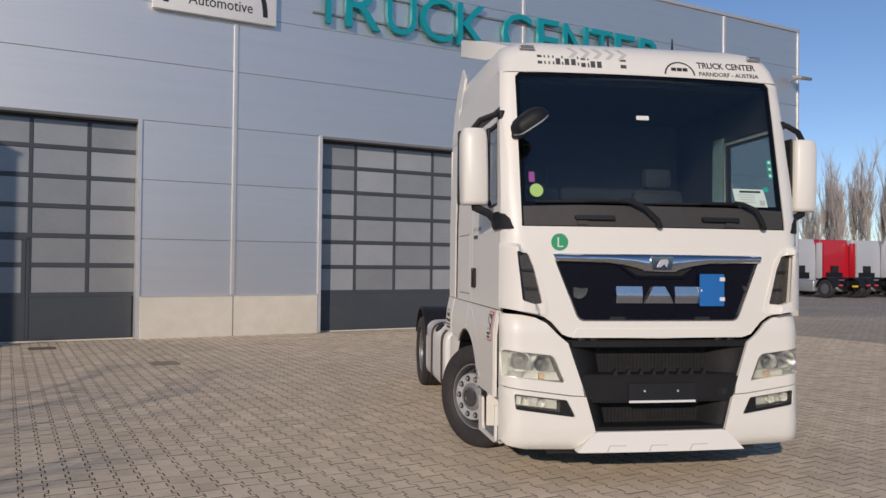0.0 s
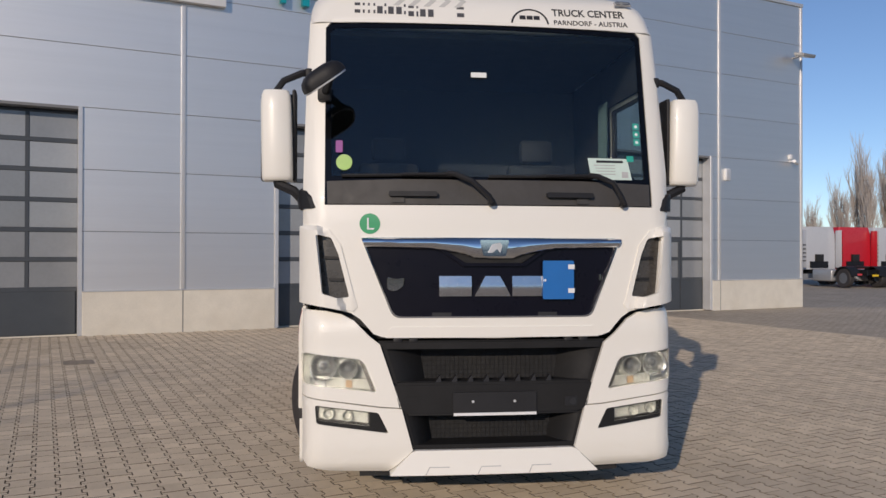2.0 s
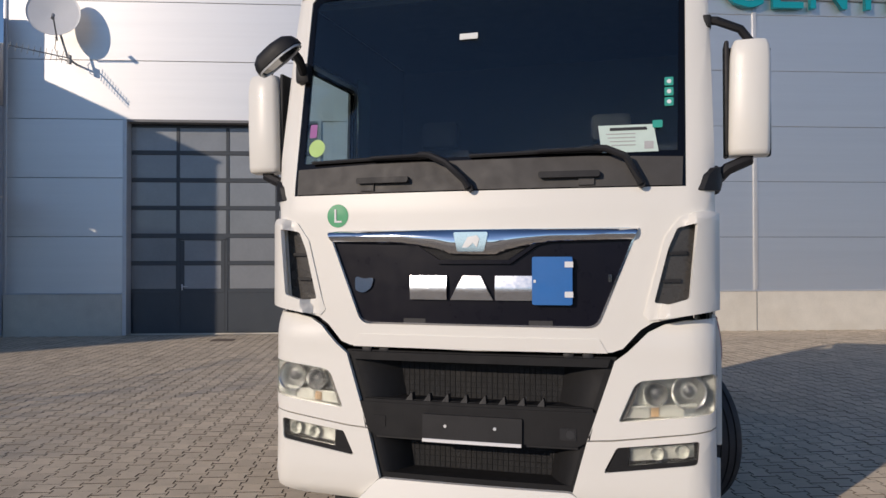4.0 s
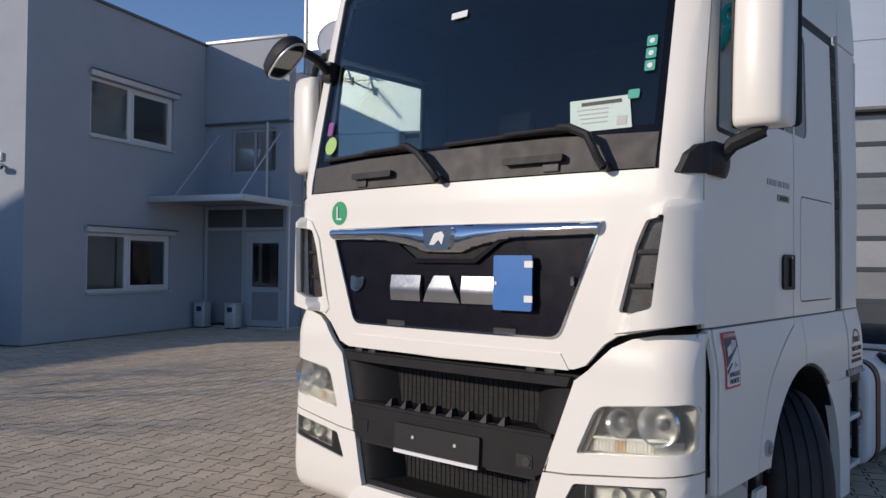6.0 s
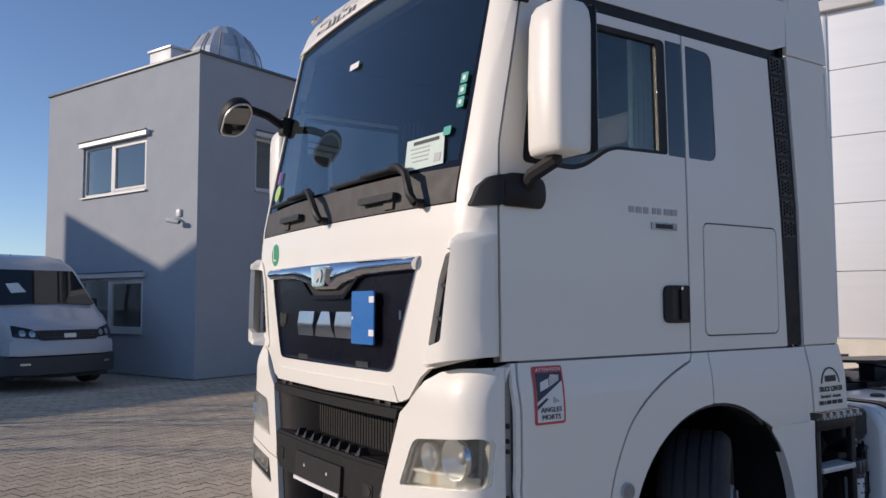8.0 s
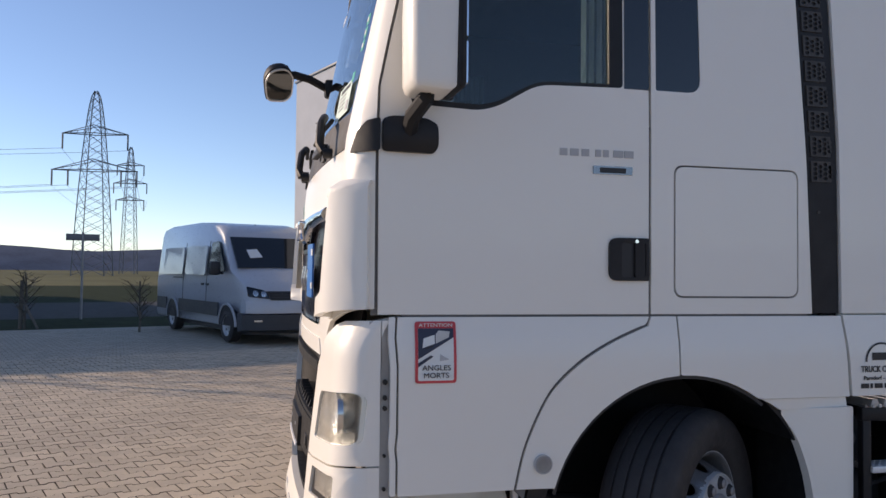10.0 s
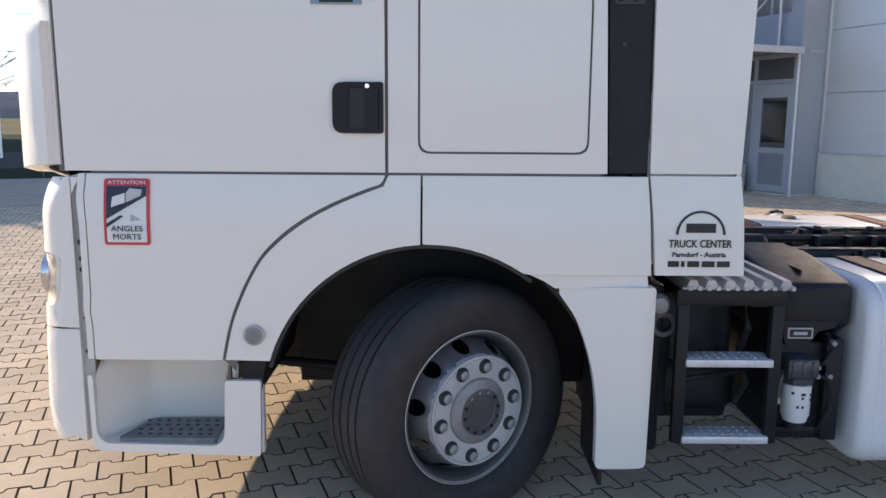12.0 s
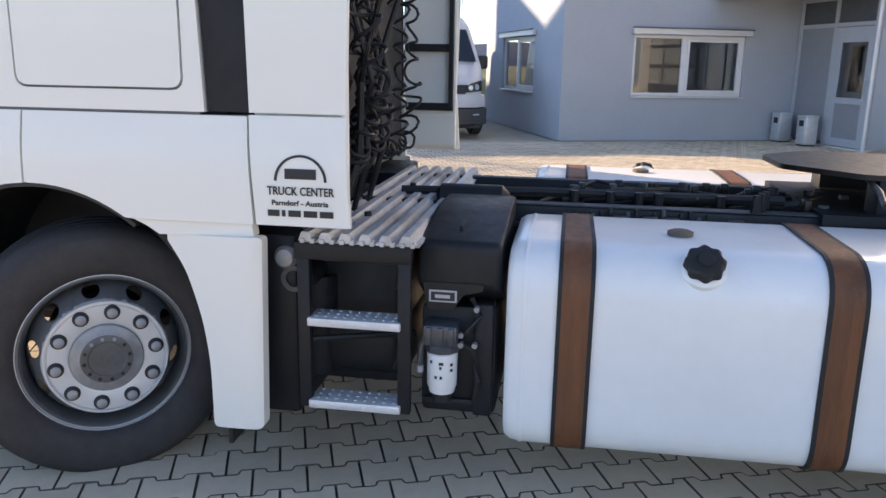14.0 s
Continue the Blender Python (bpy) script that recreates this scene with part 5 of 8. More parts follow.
    part("label_road", panel([(0.371, 1.296), (0.371, 1.18), (0.511, 1.262), (0.511, 1.296)], on_side(s, 0.0105), 0.002, (), 0.03), NAVY, wlab)
    part("label_road", panel([(0.371, 1.165), (0.371, 1.150), (0.43, 1.19), (0.42, 1.194)], on_side(s, 0.0105), 0.002, (), 0.03), NAVY, wlab)
    part("label_truck", panel([(0.388, 1.222), (0.436, 1.238), (0.436, 1.272), (0.392, 1.258)], on_side(s, 0.0115), 0.002, (), 0.03), PAPER, wlab)
    part("label_truck", panel([(0.440, 1.239), (0.492, 1.262), (0.496, 1.284), (0.452, 1.288), (0.440, 1.273)], on_side(s, 0.0115), 0.002, (), 0.03), PALEPRINT, wlab)
    part("label_truck", panel([(0.398, 1.216), (0.43, 1.226), (0.43, 1.232), (0.398, 1.222)], on_side(s, 0.0118), 0.002, (), 0.03), INK, wlab)
    part("label_sign", panel([(0.455, 1.172), (0.492, 1.178), (0.457, 1.198)], on_side(s, 0.0105), 0.002, (), 0.03), GREYPRINT, wlab)
    for body, z, hgt, y0, w, mt in (("ATTENTION", 1.302, 0.013, 0.375, 0.132, PAPER), ("ANGLES", 1.137, 0.02, 0.386, 0.112, INK), ("MORTS", 1.108, 0.02, 0.393, 0.098, INK)):
        part("label_text", text_mesh(body, mt, hgt, w, 0.0016, 0.0), mt, wlab, m=pose(s * (lerp_table(z + hgt / 2, HALF) + 0.0115), y0 if s > 0 else y0 + w, z, 0, 0, 90 if s > 0 else -90))
    # dealer print on the skirt
    for body, z, hgt, y0, w in (("TRUCK CENTER", 1.092, 0.028, 2.36, 0.225), ("Parndorf - Austria", 1.058, 0.018, 2.375, 0.19)):
        part("skirt_text", text_mesh(body, INK, hgt, w, 0.0016, 0.018), INK, lo, m=pose(s * (lerp_table(z + hgt / 2, HALF) + 0.0075), y0 if s > 0 else y0 + w, z, 0, 0, 90 if s > 0 else -90))
    for y0, w in ((2.36, 0.04), (2.408, 0.012), (2.43, 0.042), (2.482, 0.045), (2.536, 0.045)):
        part("skirt_bar", panel(outline_rect(y0, y0 + w, 1.022, 1.043), on_side(s, 0.0075), 0.001, (), 0), INK, lo)
    arcp = [(2.472 - 0.088 * math.cos(math.pi * k / 20), 1.138 + 0.085 * math.sin(math.pi * k / 20)) for k in range(21)]
    part("logo_arc", panel(arcp + [(2.472 + 0.079 * math.cos(math.pi * k / 20), 1.138 + 0.077 * math.sin(math.pi * k / 20)) for k in range(21)], on_side(s, 0.0075), 0.001, (), 0), INK, lo, "plain black arc")
    part("logo_bar", panel(outline_rect(2.42, 2.525, 1.145, 1.178), on_side(s, 0.0075), 0.001, (), 0), INK, lo)
    # side marker
    mk = part("side_marker", panel([(0.878 + 0.038 * x, 0.76 + 0.038 * y) for x, y in disc], on_side(s, 0.012), 0.02, (), 0), GREYPRINT, truck, "round grey side marker")
    part("marker_lens", panel([(0.878 + 0.03 * x, 0.76 + 0.03 * y) for x, y in disc], on_side(s, 0.016), 0.01, (), 0), CLEAR, mk)
    # entry step
    stp = part("entry_step", panel(rounded([(0.262, 0.335), (0.285, 0.308), (0.885, 0.290), (0.893, 0.583), (0.762, 0.583), (0.752, 0.36), (0.725, 0.330), (0.31, 0.338), (0.280, 0.37), (0.276, 0.60), (0.258, 0.60)], [0.02, 0.02, 0.012, 0.012, 0.012, 0.03, 0.03, 0.03, 0.03, 0.004, 0.004]), on_side(s, -0.008), 0.022, (), 0.0), WHITE, truck, "white entry step box with a deep recess")
    plan = rounded([(1.212, 0.270), (1.12, 0.330), (1.0, 0.415), (0.995, 0.690), (1.10, 0.745), (1.212, 0.757)], [0.0, 0.06, 0.05, 0.05, 0.05, 0.0], 4)
    back_plan = [(x - 0.012, y) for x, y in reversed(plan)]
    part("step_recess", loft([[(s * min(x, most), y, z) for x, y in plan + back_plan] for z, most in ((0.330, 2.0), (0.50, 2.0), (0.585, 2.0), (0.64, 1.15), (0.70, 1.06))]), WHITE, stp, "white moulded recess", smooth=50)
    part("step_bottom", loft([[(s * x, y, z) for x, y in plan] for z in (0.300, 0.334)]), WHITE, stp, smooth=0)
    td = part("tread", loft([[(s * x, y, z) for x, y in rounded([(1.235, 0.345), (1.235, 0.715), (1.02, 0.70), (1.03, 0.415)], 0.025)] for z in (0.305, 0.345, 0.353)]), TREADGREY, stp, "grey perforated tread")
    for i in range(8):
        for j in range(4):
            y = 0.405 + 0.038 * i + 0.012 * (j % 2)
            part("tread_hole", rod((s * (1.06 + 0.045 * j), y, 0.350), (s * (1.06 + 0.045 * j), y, 0.3545), 0.0085, seg=8), INK, td)
    part("step_side", box(min(s * 1.185, s * 1.222), max(s * 1.185, s * 1.222), 0.880, 0.894, 0.292, 0.58, 0.004), WHITE, stp)
    part("step_strut", box(min(s * 1.16, s * 1.2), max(s * 1.16, s * 1.2), 0.775, 0.80, 0.575, 0.665, 0.004), STEELBIN, stp, "pale metal step strut")
    part("inner_guard", box(min(s * 0.46, s * 1.12), max(s * 0.46, s * 1.12), 2.19, 2.40, 0.26, 0.93, 0.02), CHASSIS, truck)
    part("sill", box(min(s * 0.95, s * 1.18), max(s * 0.95, s * 1.18), 0.30, 0.92, 0.705, 0.75), GREYBLACK, truck, smooth=0)
    part("sill_strut", box(min(s * 1.12, s * 1.19), max(s * 1.12, s * 1.19), 0.83, 0.88, 0.575, 0.67), WHITE, truck, smooth=0)
    # mirrors
    base = part("mirror_foot", panel(rounded([(0.226, 1.975), (0.226, 2.10), (0.262, 2.112), (0.40, 2.108), (0.445, 2.088), (0.448, 2.0), (0.43, 1.972)], 0.018), lambda u, v, d, s=s: (s * (HW + 0.045 - 0.03 * ((u - 0.33) / 0.12) ** 2 - 0.02 * ((v - 2.04) / 0.07) ** 2 - d), u, v), 0.06, (), 0.02), BLACK, truck, "black mirror mount on the door edge")
    part("foot_front", panel(rounded([(0.112, 1.972), (0.135, 2.055), (0.165, 2.09), (0.216, 2.10), (0.216, 1.975)], 0.01), lambda u, v, d, s=s: (s * (HW + 0.03 - 0.09 * max(0.0, (0.216 - u) / 0.105) ** 1.7 - d), u, v), 0.05, (), 0.02), BLACK, base)
    part("mirror_arm", tube([(s * 1.25, 0.33, 2.05), (s * 1.30, 0.33, 2.10), (s * 1.41, 0.36, 2.15), (s * 1.41, 0.36, 2.18)], 0.032), BLACK, base)
    part("mirror_arm", tube([(s * 1.19, 0.36, 2.90), (s * 1.25, 0.33, 2.885), (s * 1.37, 0.36, 2.84), (s * 1.43, 0.38, 2.76)], 0.024), BLACK, base)
    part("mirror_hinge", box(min(s * 1.175, s * 1.225), max(s * 1.175, s * 1.225), 0.31, 0.39, 2.85, 2.92, 0.012), BLACK, base)
    rings = []
    for z, gx, gy in ((2.165, 0.90, 0.7), (2.175, 0.97, 0.9), (2.20, 1.0, 1.0), (2.45, 1.0, 1.05), (2.68, 0.98, 1.0), (2.74, 0.92, 0.9), (2.77, 0.8, 0.7)):
        cx = 1.413 + 0.02 * (z - 2.45)
        w, dpt = 0.104 * gx, 0.085 * gy
        rings.append([(s * (cx + x * w), 0.37 + y * dpt, z) for x, y in ((-1, 1), (1, 1), (1, -0.2), (0.93, -0.7), (0.75, -0.95), (0, -1.08), (-0.75, -1), (-0.95, -0.8), (-1, -0.3))])
    part("mirror_inner", box(min(s * 1.288, s * 1.312), max(s * 1.288, s * 1.312), 0.335, 0.49, 2.17, 2.78, 0.01), BLACK, base)
    mir = part("mirror", loft(rings), WHITE, truck, "tall white wing mirror housing", smooth=50)
    part("mirror_back", box(min(s * 1.302, s * 1.53), max(s * 1.302, s * 1.53), 0.448, 0.485, 2.17, 2.77, 0.02), BLACK, mir, "black mirror shell")
    part("mirror_glass", box(min(s * 1.315, s * 1.515), max(s * 1.315, s * 1.515), 0.483, 0.489, 2.36, 2.75), CHROME, mir, "mirror glass", smooth=0)
    part("mirror_glass", box(min(s * 1.315, s * 1.515), max(s * 1.315, s * 1.515), 0.483, 0.489, 2.19, 2.34), CHROME, mir, "wide-angle mirror glass", smooth=0)

# front kerb mirror on the passenger side
_n = Vector((0.56, 0.24, -0.79)).normalized()
_e1 = (Vector((0.79, 0, 0.6)) - _n * _n.dot(Vector((0.79, 0, 0.6)))).normalized()
_e2 = _n.cross(_e1)
KM = Matrix(((_e1.x, _e2.x, _n.x, -1.095), (_e1.y, _e2.y, _n.y, -0.105), (_e1.z, _e2.z, _n.z, 2.765), (0, 0, 0, 1)))
shield = rounded([(-0.155, -0.05), (-0.13, 0.085), (0.06, 0.105), (0.15, 0.06), (0.155, -0.045), (0.07, -0.10), (-0.10, -0.095)], 0.045)
rings = [[(x * k, y * k, z) for x, y in shield] for z, k in ((0.030, 0.94), (0.026, 1.0), (0.0, 0.985), (-0.03, 0.90), (-0.055, 0.68), (-0.066, 0.35))]
fm = part("kerb_mirror", move(loft(rings), KM), BLACK, truck, "black kerb-view mirror on an arm", smooth=50)
part("mirror_glass", move(loft([[(x * 0.84, y * 0.84, z) for x, y in shield] for z in (0.034, 0.0305)]), KM), DARKGLASS, fm, smooth=0)
part("mirror_edge", move(loft([[(x * k, y * k, z) for x, y in shield] for z, k in ((0.030, 0.945), (0.040, 0.95), (0.040, 0.87), (0.030, 0.85))], caps=False), KM), TRIMALU, fm)
part("arm", tube([(-1.07, -0.07, 2.80), (-1.05, 0.0, 2.81), (-1.06, 0.10, 2.79), (-1.09, 0.22, 2.74)], 0.027), BLACK, fm)
part("knuckle", move(box(-0.05, 0.05, -0.045, 0.045, -0.035, 0.035, 0.02), pose(-1.07, -0.075, 2.82, 20, -30, 0)), BLACK, fm)
part("pivot", box(-1.14, -1.05, 0.20, 0.27, 2.68, 2.80, 0.02), BLACK, fm)

# bumper: two upper and two lower corner pieces
HEAD = rounded([(1.2265, 1.052), (0.862, 1.012), (0.83, 0.985), (0.752, 0.802), (1.221, 0.853)], [0.03, 0.02, 0.02, 0.02, 0.03])
FOG = rounded([(1.145, 0.722), (0.745, 0.675), (0.678, 0.545), (1.135, 0.605)], [0.02, 0.015, 0.02, 0.02])
BUMP_UP = [(1.2299, 1.325), (1.08, 1.315), (0.98, 1.295), (0.90, 1.255), (0.80, 1.155), (0.735, 1.105), (0.60, 0.705), (0.72, 0.712), (1.2299, 0.775)]
BUMP_LO = [(1.2299, 0.768), (0.72, 0.704), (0.597, 0.698), (0.525, 0.435), (0.68, 0.29), (1.05, 0.297), (1.19, 0.325), (1.2299, 0.36)]
def back(z):
    """How far the bumper's top edge rounds back."""
    return 0.05 * max(0.0, (z - 1.17) / 0.155) ** 2


def bump(u, v, d):
    return (u, nose(u, v) - 0.018 + back(v) * min(1.0, max(0.0, (abs(u) - 0.72) / 0.2)) + d, v)


def lip(u, v, d):
    return (u, nose(u, v) - 0.018 + d + 0.05 * max(0.0, (0.36 - v) / 0.07) ** 2, v)


for s in (1, -1):
    mir2 = lambda poly: [(s * p[0], p[1]) for p in poly]
    up = part("bumper", panel(mir2(BUMP_UP), bump, 0.03, [mir2(HEAD)], 0.035), WHITE, truck, "white bumper corner")
    part("bumper_lower", panel(mir2(BUMP_LO), lip, 0.03, [mir2(FOG)], 0.035), WHITE, up)
    part("bumper_side", panel([(nose(1.2299, z) + back(z) - 0.02, z) for z in (1.325, 1.29, 1.25, 1.2, 1.0, 0.775)] + [(0.232, 0.775), (0.232, 1.325)], on_side_n(s, 0.0), 0.03, (), 0.08), WHITE, up)
    part("bumper_side", panel([(nose(1.2299, z) - 0.02, z) for z in (0.768, 0.6, 0.45, 0.36)] + [(0.232, 0.335), (0.232, 0.768)], on_side_n(s, 0.0), 0.03, (), 0.08), WHITE, up)
    for poly, lens in ((HEAD, "headlight"), (FOG, "fog_light")):
        P = mir2(poly)
        lamp = part(lens, panel(P, on_front(-0.075 if lens == "headlight" else -0.05), 0.01, (), 0.1), LAMPSILVER if lens == "headlight" else GREYBLACK, truck, "clear headlight unit" if lens == "headlight" else "lower lamp cluster with a dark end")
        part("lamp_wall", panel(P, on_front(0.0), 0.085, [[((p[0] - s * 0.97) * 0.97 + s * 0.97, (p[1] - 0.78) * 0.985 + 0.78) for p in P]], 0.0), LAMPSILVER if lens == "headlight" else GREYBLACK, lamp)
        if lens == "headlight":
            for x, z, r in ((1.095, 0.957, 0.080), (0.935, 0.945, 0.056)):
                bowl = part("reflector", move(lathe([(0.0, 0.012), (0.0, r * 0.5), (-0.03, r * 0.86), (-0.058, r), (-0.062, r * 1.06), (-0.04, r * 1.1), (0.01, r * 0.7)], 28, "y"), pose(s * x, nose(x, z) + 0.06, z)), REFLECT, lamp)
                part("bulb_cap", move(lathe([(0.0, 0.03), (-0.022, 0.027), (-0.032, 0.016), (-0.035, 0.004)], 16, "y"), pose(s * x, nose(x, z) + 0.058, z)), BOWL, bowl)
            for x0, x1, mt in ((0.79, 0.905, LAMPSILVER), (0.91, 0.95, AMBER), (0.955, 1.07, LAMPSILVER), (1.075, 1.20, REFLECT)):
                z0 = 0.810 + 0.07 * (x0 - 0.79)
                seg = part("segment", panel([(s * x0, z0 + 0.006), (s * x1, z0 + 0.012), (s * x1, z0 + 0.062), (s * x0, z0 + 0.056)], on_front(-0.03), 0.02, (), 0.04), mt, lamp)
                for q in range(int((x1 - x0) / 0.016)):
                    xq = x0 + 0.006 + 0.016 * q
                    part("flute", panel([(s * xq, z0 + 0.010), (s * (xq + 0.005), z0 + 0.010), (s * (xq + 0.005), z0 + 0.056), (s * xq, z0 + 0.056)], on_front(-0.026), 0.006, (), 0), mt, seg)
            part("shelf", panel([(s * 0.785, 0.868), (s * 1.17, 0.893), (s * 1.17, 0.903), (s * 0.785, 0.878)], on_front(-0.012), 0.07, (), 0.05), LAMPSILVER, lamp)
            part("bezel", panel([(s * 0.755, 0.806), (s * 0.79, 0.812), (s * 0.865, 1.0), (s * 0.845, 1.0)], on_front(-0.01), 0.05, (), 0.05), COWL, lamp, "dark inner bezel")
        else:
            for x, z, r in ((1.06, 0.665, 0.032), (0.94, 0.65, 0.03)):
                part("reflector", move(lathe([(0.0, 0.01), (0.0, r * 0.55), (-0.035, r), (-0.037, r * 1.1), (-0.02, r * 1.1), (0.01, r * 0.6)], 20, "y"), pose(s * x, nose(x, z) + 0.045, z)), LAMPSILVER, lamp)
            part("segment", panel([(s * 0.81, 0.60), (s * 1.12, 0.635), (s * 1.12, 0.70), (s * 0.81, 0.665)], on_front(-0.042), 0.008, (), 0.05), LAMPSILVER, lamp)
            part("lamp_end", panel(mir2([(0.80, 0.674), (0.75, 0.668), (0.69, 0.552), (0.80, 0.567)]), on_front(0.006), 0.03, (), 0.04), GREYBLACK, lamp, "dark lamp blank")
            part("lamp_sill", panel(mir2([(1.13, 0.60), (0.70, 0.543), (0.72, 0.575), (1.13, 0.63)]), on_front(0.008), 0.03, (), 0.04), GREYBLACK, lamp)
        lensg = P if lens == "headlight" else mir2([(1.14, 0.715), (0.80, 0.677), (0.80, 0.59), (1.132, 0.628)])
        cover = part("lens", panel(lensg, on_front(0.012), 0.006, (), 0.018), HAZY, lamp, "clear lens, slightly hazed")
        cover.visible_shadow = False

# lower middle: black grille frame, openings, plate and step
CEN = [(-0.745, 1.125), (0.745, 1.125), (0.60, 0.70), (0.53, 0.43), (-0.53, 0.43), (-0.60, 0.70)]
OPEN1 = [(-0.69, 1.07), (0.69, 1.07), (0.625, 0.865), (-0.625, 0.865)]
OPEN2 = [(-0.565, 0.66), (0.565, 0.66), (0.515, 0.465), (-0.515, 0.465)]
low = part("lower_grille", panel(CEN, on_front(-0.012), 0.03, [OPEN1, OPEN2], 0.08), GREYBLACK, truck, "black plastic lower grille frame")
part("grille_lip", panel([(-0.715, 1.118), (0.715, 1.118), (0.70, 1.075), (-0.70, 1.075)], on_front(0.018), 0.09, (), 0.1), GREYBLACK, low)
for s in (1, -1):
    for zt, zb, xt, xb, it, ib, deep in ((1.075, 0.862, 0.695, 0.628, 0.44, 0.42, 0.17), (0.662, 0.462, 0.568, 0.515, 0.40, 0.375, 0.20)):
        wall = []
        for k in range(9):
            f = k / 8
            wall.append([(s * (x0 + (x1 - x0) * f), nose(x0, z) + 0.012 + deep * f ** 1.7, z) for z, x0, x1 in ((zt, xt, it), (zb, xb, ib))] + [(s * (x0 + (x1 - x0) * f + 0.012), nose(x0, z) + 0.03 + deep * f ** 1.7, z) for z, x0, x1 in ((zb, xb, ib), (zt, xt, it))])
        part("grille_cheek", loft(wall), GREYBLACK, low, "sloping side wall of the opening", smooth=50)
mesh_w = part("radiator", box(-0.56, 0.56, 0.20, 0.23, 0.45, 1.10), MESH, low, "dusty radiator mesh", smooth=0)
for k in range(31):
    part("mesh_wire", box(-0.45 + 0.03 * k, -0.447 + 0.03 * k, 0.196, 0.201, 0.46, 1.08), GREYBLACK, mesh_w, smooth=0)
for k in range(21):
    part("mesh_wire", box(-0.46, 0.46, 0.197, 0.2005, 0.465 + 0.03 * k, 0.468 + 0.03 * k), GREYBLACK, mesh_w, smooth=0)
part("opening_roof", box(-0.68, 0.68, 0.06, 0.20, 1.072, 1.085), GREYBLACK, low, smooth=0)
part("opening_floor", box(-0.52, 0.52, 0.03, 0.21, 0.452, 0.464), GREYBLACK, low, smooth=0)
part("cross_bar", panel([(-0.645, 0.845), (0.645, 0.845), (0.61, 0.70), (0.55, 0.668), (-0.55, 0.668), (-0.61, 0.70)], on_front(0.018), 0.05, (), 0.08), GREYBLACK, low)
part("cross_shelf", panel([(-0.625, 0.862), (0.625, 0.862), (0.63, 0.842), (-0.63, 0.842)], on_front(0.012), 0.17, (), 0.1), GREYBLACK, low)
for k in range(8):
    x = -0.36 + 0.103 * k
    part("deflector_tooth", loft([[(x - 0.022, nose(x, 0.85) - 0.0, 0.862), (x + 0.018, nose(x, 0.85) - 0.0, 0.862), (x + 0.018, nose(x, 0.85) + 0.06, 0.862), (x - 0.022, nose(x, 0.85) + 0.06, 0.862)], [(x + 0.006, nose(x, 0.85) + 0.012, 0.90), (x + 0.012, nose(x, 0.85) + 0.012, 0.90), (x + 0.012, nose(x, 0.85) + 0.05, 0.90), (x + 0.006, nose(x, 0.85) + 0.05, 0.90)]]), BLACK, low)
part("rear_rail", panel([(-0.55, 0.668), (0.55, 0.668), (0.55, 0.652), (-0.55, 0.652)], on_front(0.0), 0.17, (), 0.1), BLACK, low)
plate = part("plate_holder", panel(rounded(outline_rect(-0.272, 0.268, 0.655, 0.80), 0.008), on_front(0.035), 0.02, (), 0.1), BLACK, low, "empty black number plate holder")
part("plate_edge", panel(outline_rect(-0.270, 0.266, 0.655, 0.672), on_front(0.042), 0.012, (), 0.1), SIGNWHITE, plate, "pale lower edge strip")
for x in (-0.145, 0.125):
    part("plate_screw", panel([(x + 0.009 * a, 0.742 + 0.009 * c) for a, c in disc[::3]], on_front(0.038), 0.004, (), 0), RIM, plate)
part("tow_cover", panel(rounded(outline_rect(0.46, 0.545, 0.70, 0.76), 0.008), on_front(0.022), 0.006, (), 0), BLACK, low)
part("tow_eye", panel([(0.515 + 0.022 * a, 0.73 + 0.022 * c) for a, c in disc[::2]], on_front(0.026), 0.006, (), 0), INK, low)
part("tow_cover", panel(rounded(outline_rect(-0.57, -0.49, 0.715, 0.775), 0.006), on_front(0.022), 0.006, (), 0), GREYBLACK, low)
for x in (-0.62, -0.52, 0.5, 0.6):
    part("bracket", box(x - 0.03, x + 0.03, 0.05, 0.10, 1.10, 1.145, 0.01), BLACK, low)
step_poly = [(-0.525, 0.435), (0.525, 0.435), (0.675, 0.285), (-0.675, 0.285)]
def step_map(u, v, d):
    return (u, nose(u, v) - 0.022 - 0.05 * (0.435 - v) / 0.15 + d, v)


fs = part("front_step", panel(rounded(step_poly, [0.03, 0.03, 0.01, 0.01]), step_map, 0.10, (), 0.06), WHITE, truck, "white sloping front step")
for x in (-0.36, -0.03, 0.30):
    part("step_notch", panel([(x - 0.085, 0.29), (x - 0.062, 0.332), (x + 0.062, 0.332), (x + 0.085, 0.29)], lambda u, v, d: (u, step_map(u, v, 0)[1] - 0.004 + d, v), 0.004, (), 0), WHITE, fs)
    part("notch_edge", panel([(x - 0.088, 0.29), (x - 0.064, 0.336), (x + 0.064, 0.336), (x + 0.062, 0.332), (x - 0.062, 0.332), (x - 0.083, 0.29)], lambda u, v, d: (u, step_map(u, v, 0)[1] - 0.0055 + d, v), 0.004, (), 0), GREYPRINT, fs)
part("underrun_bar", box(-0.88, 0.88, 0.42, 0.60, 0.30, 0.48, 0.02), CHASSIS, truck, "dark front underrun beam")
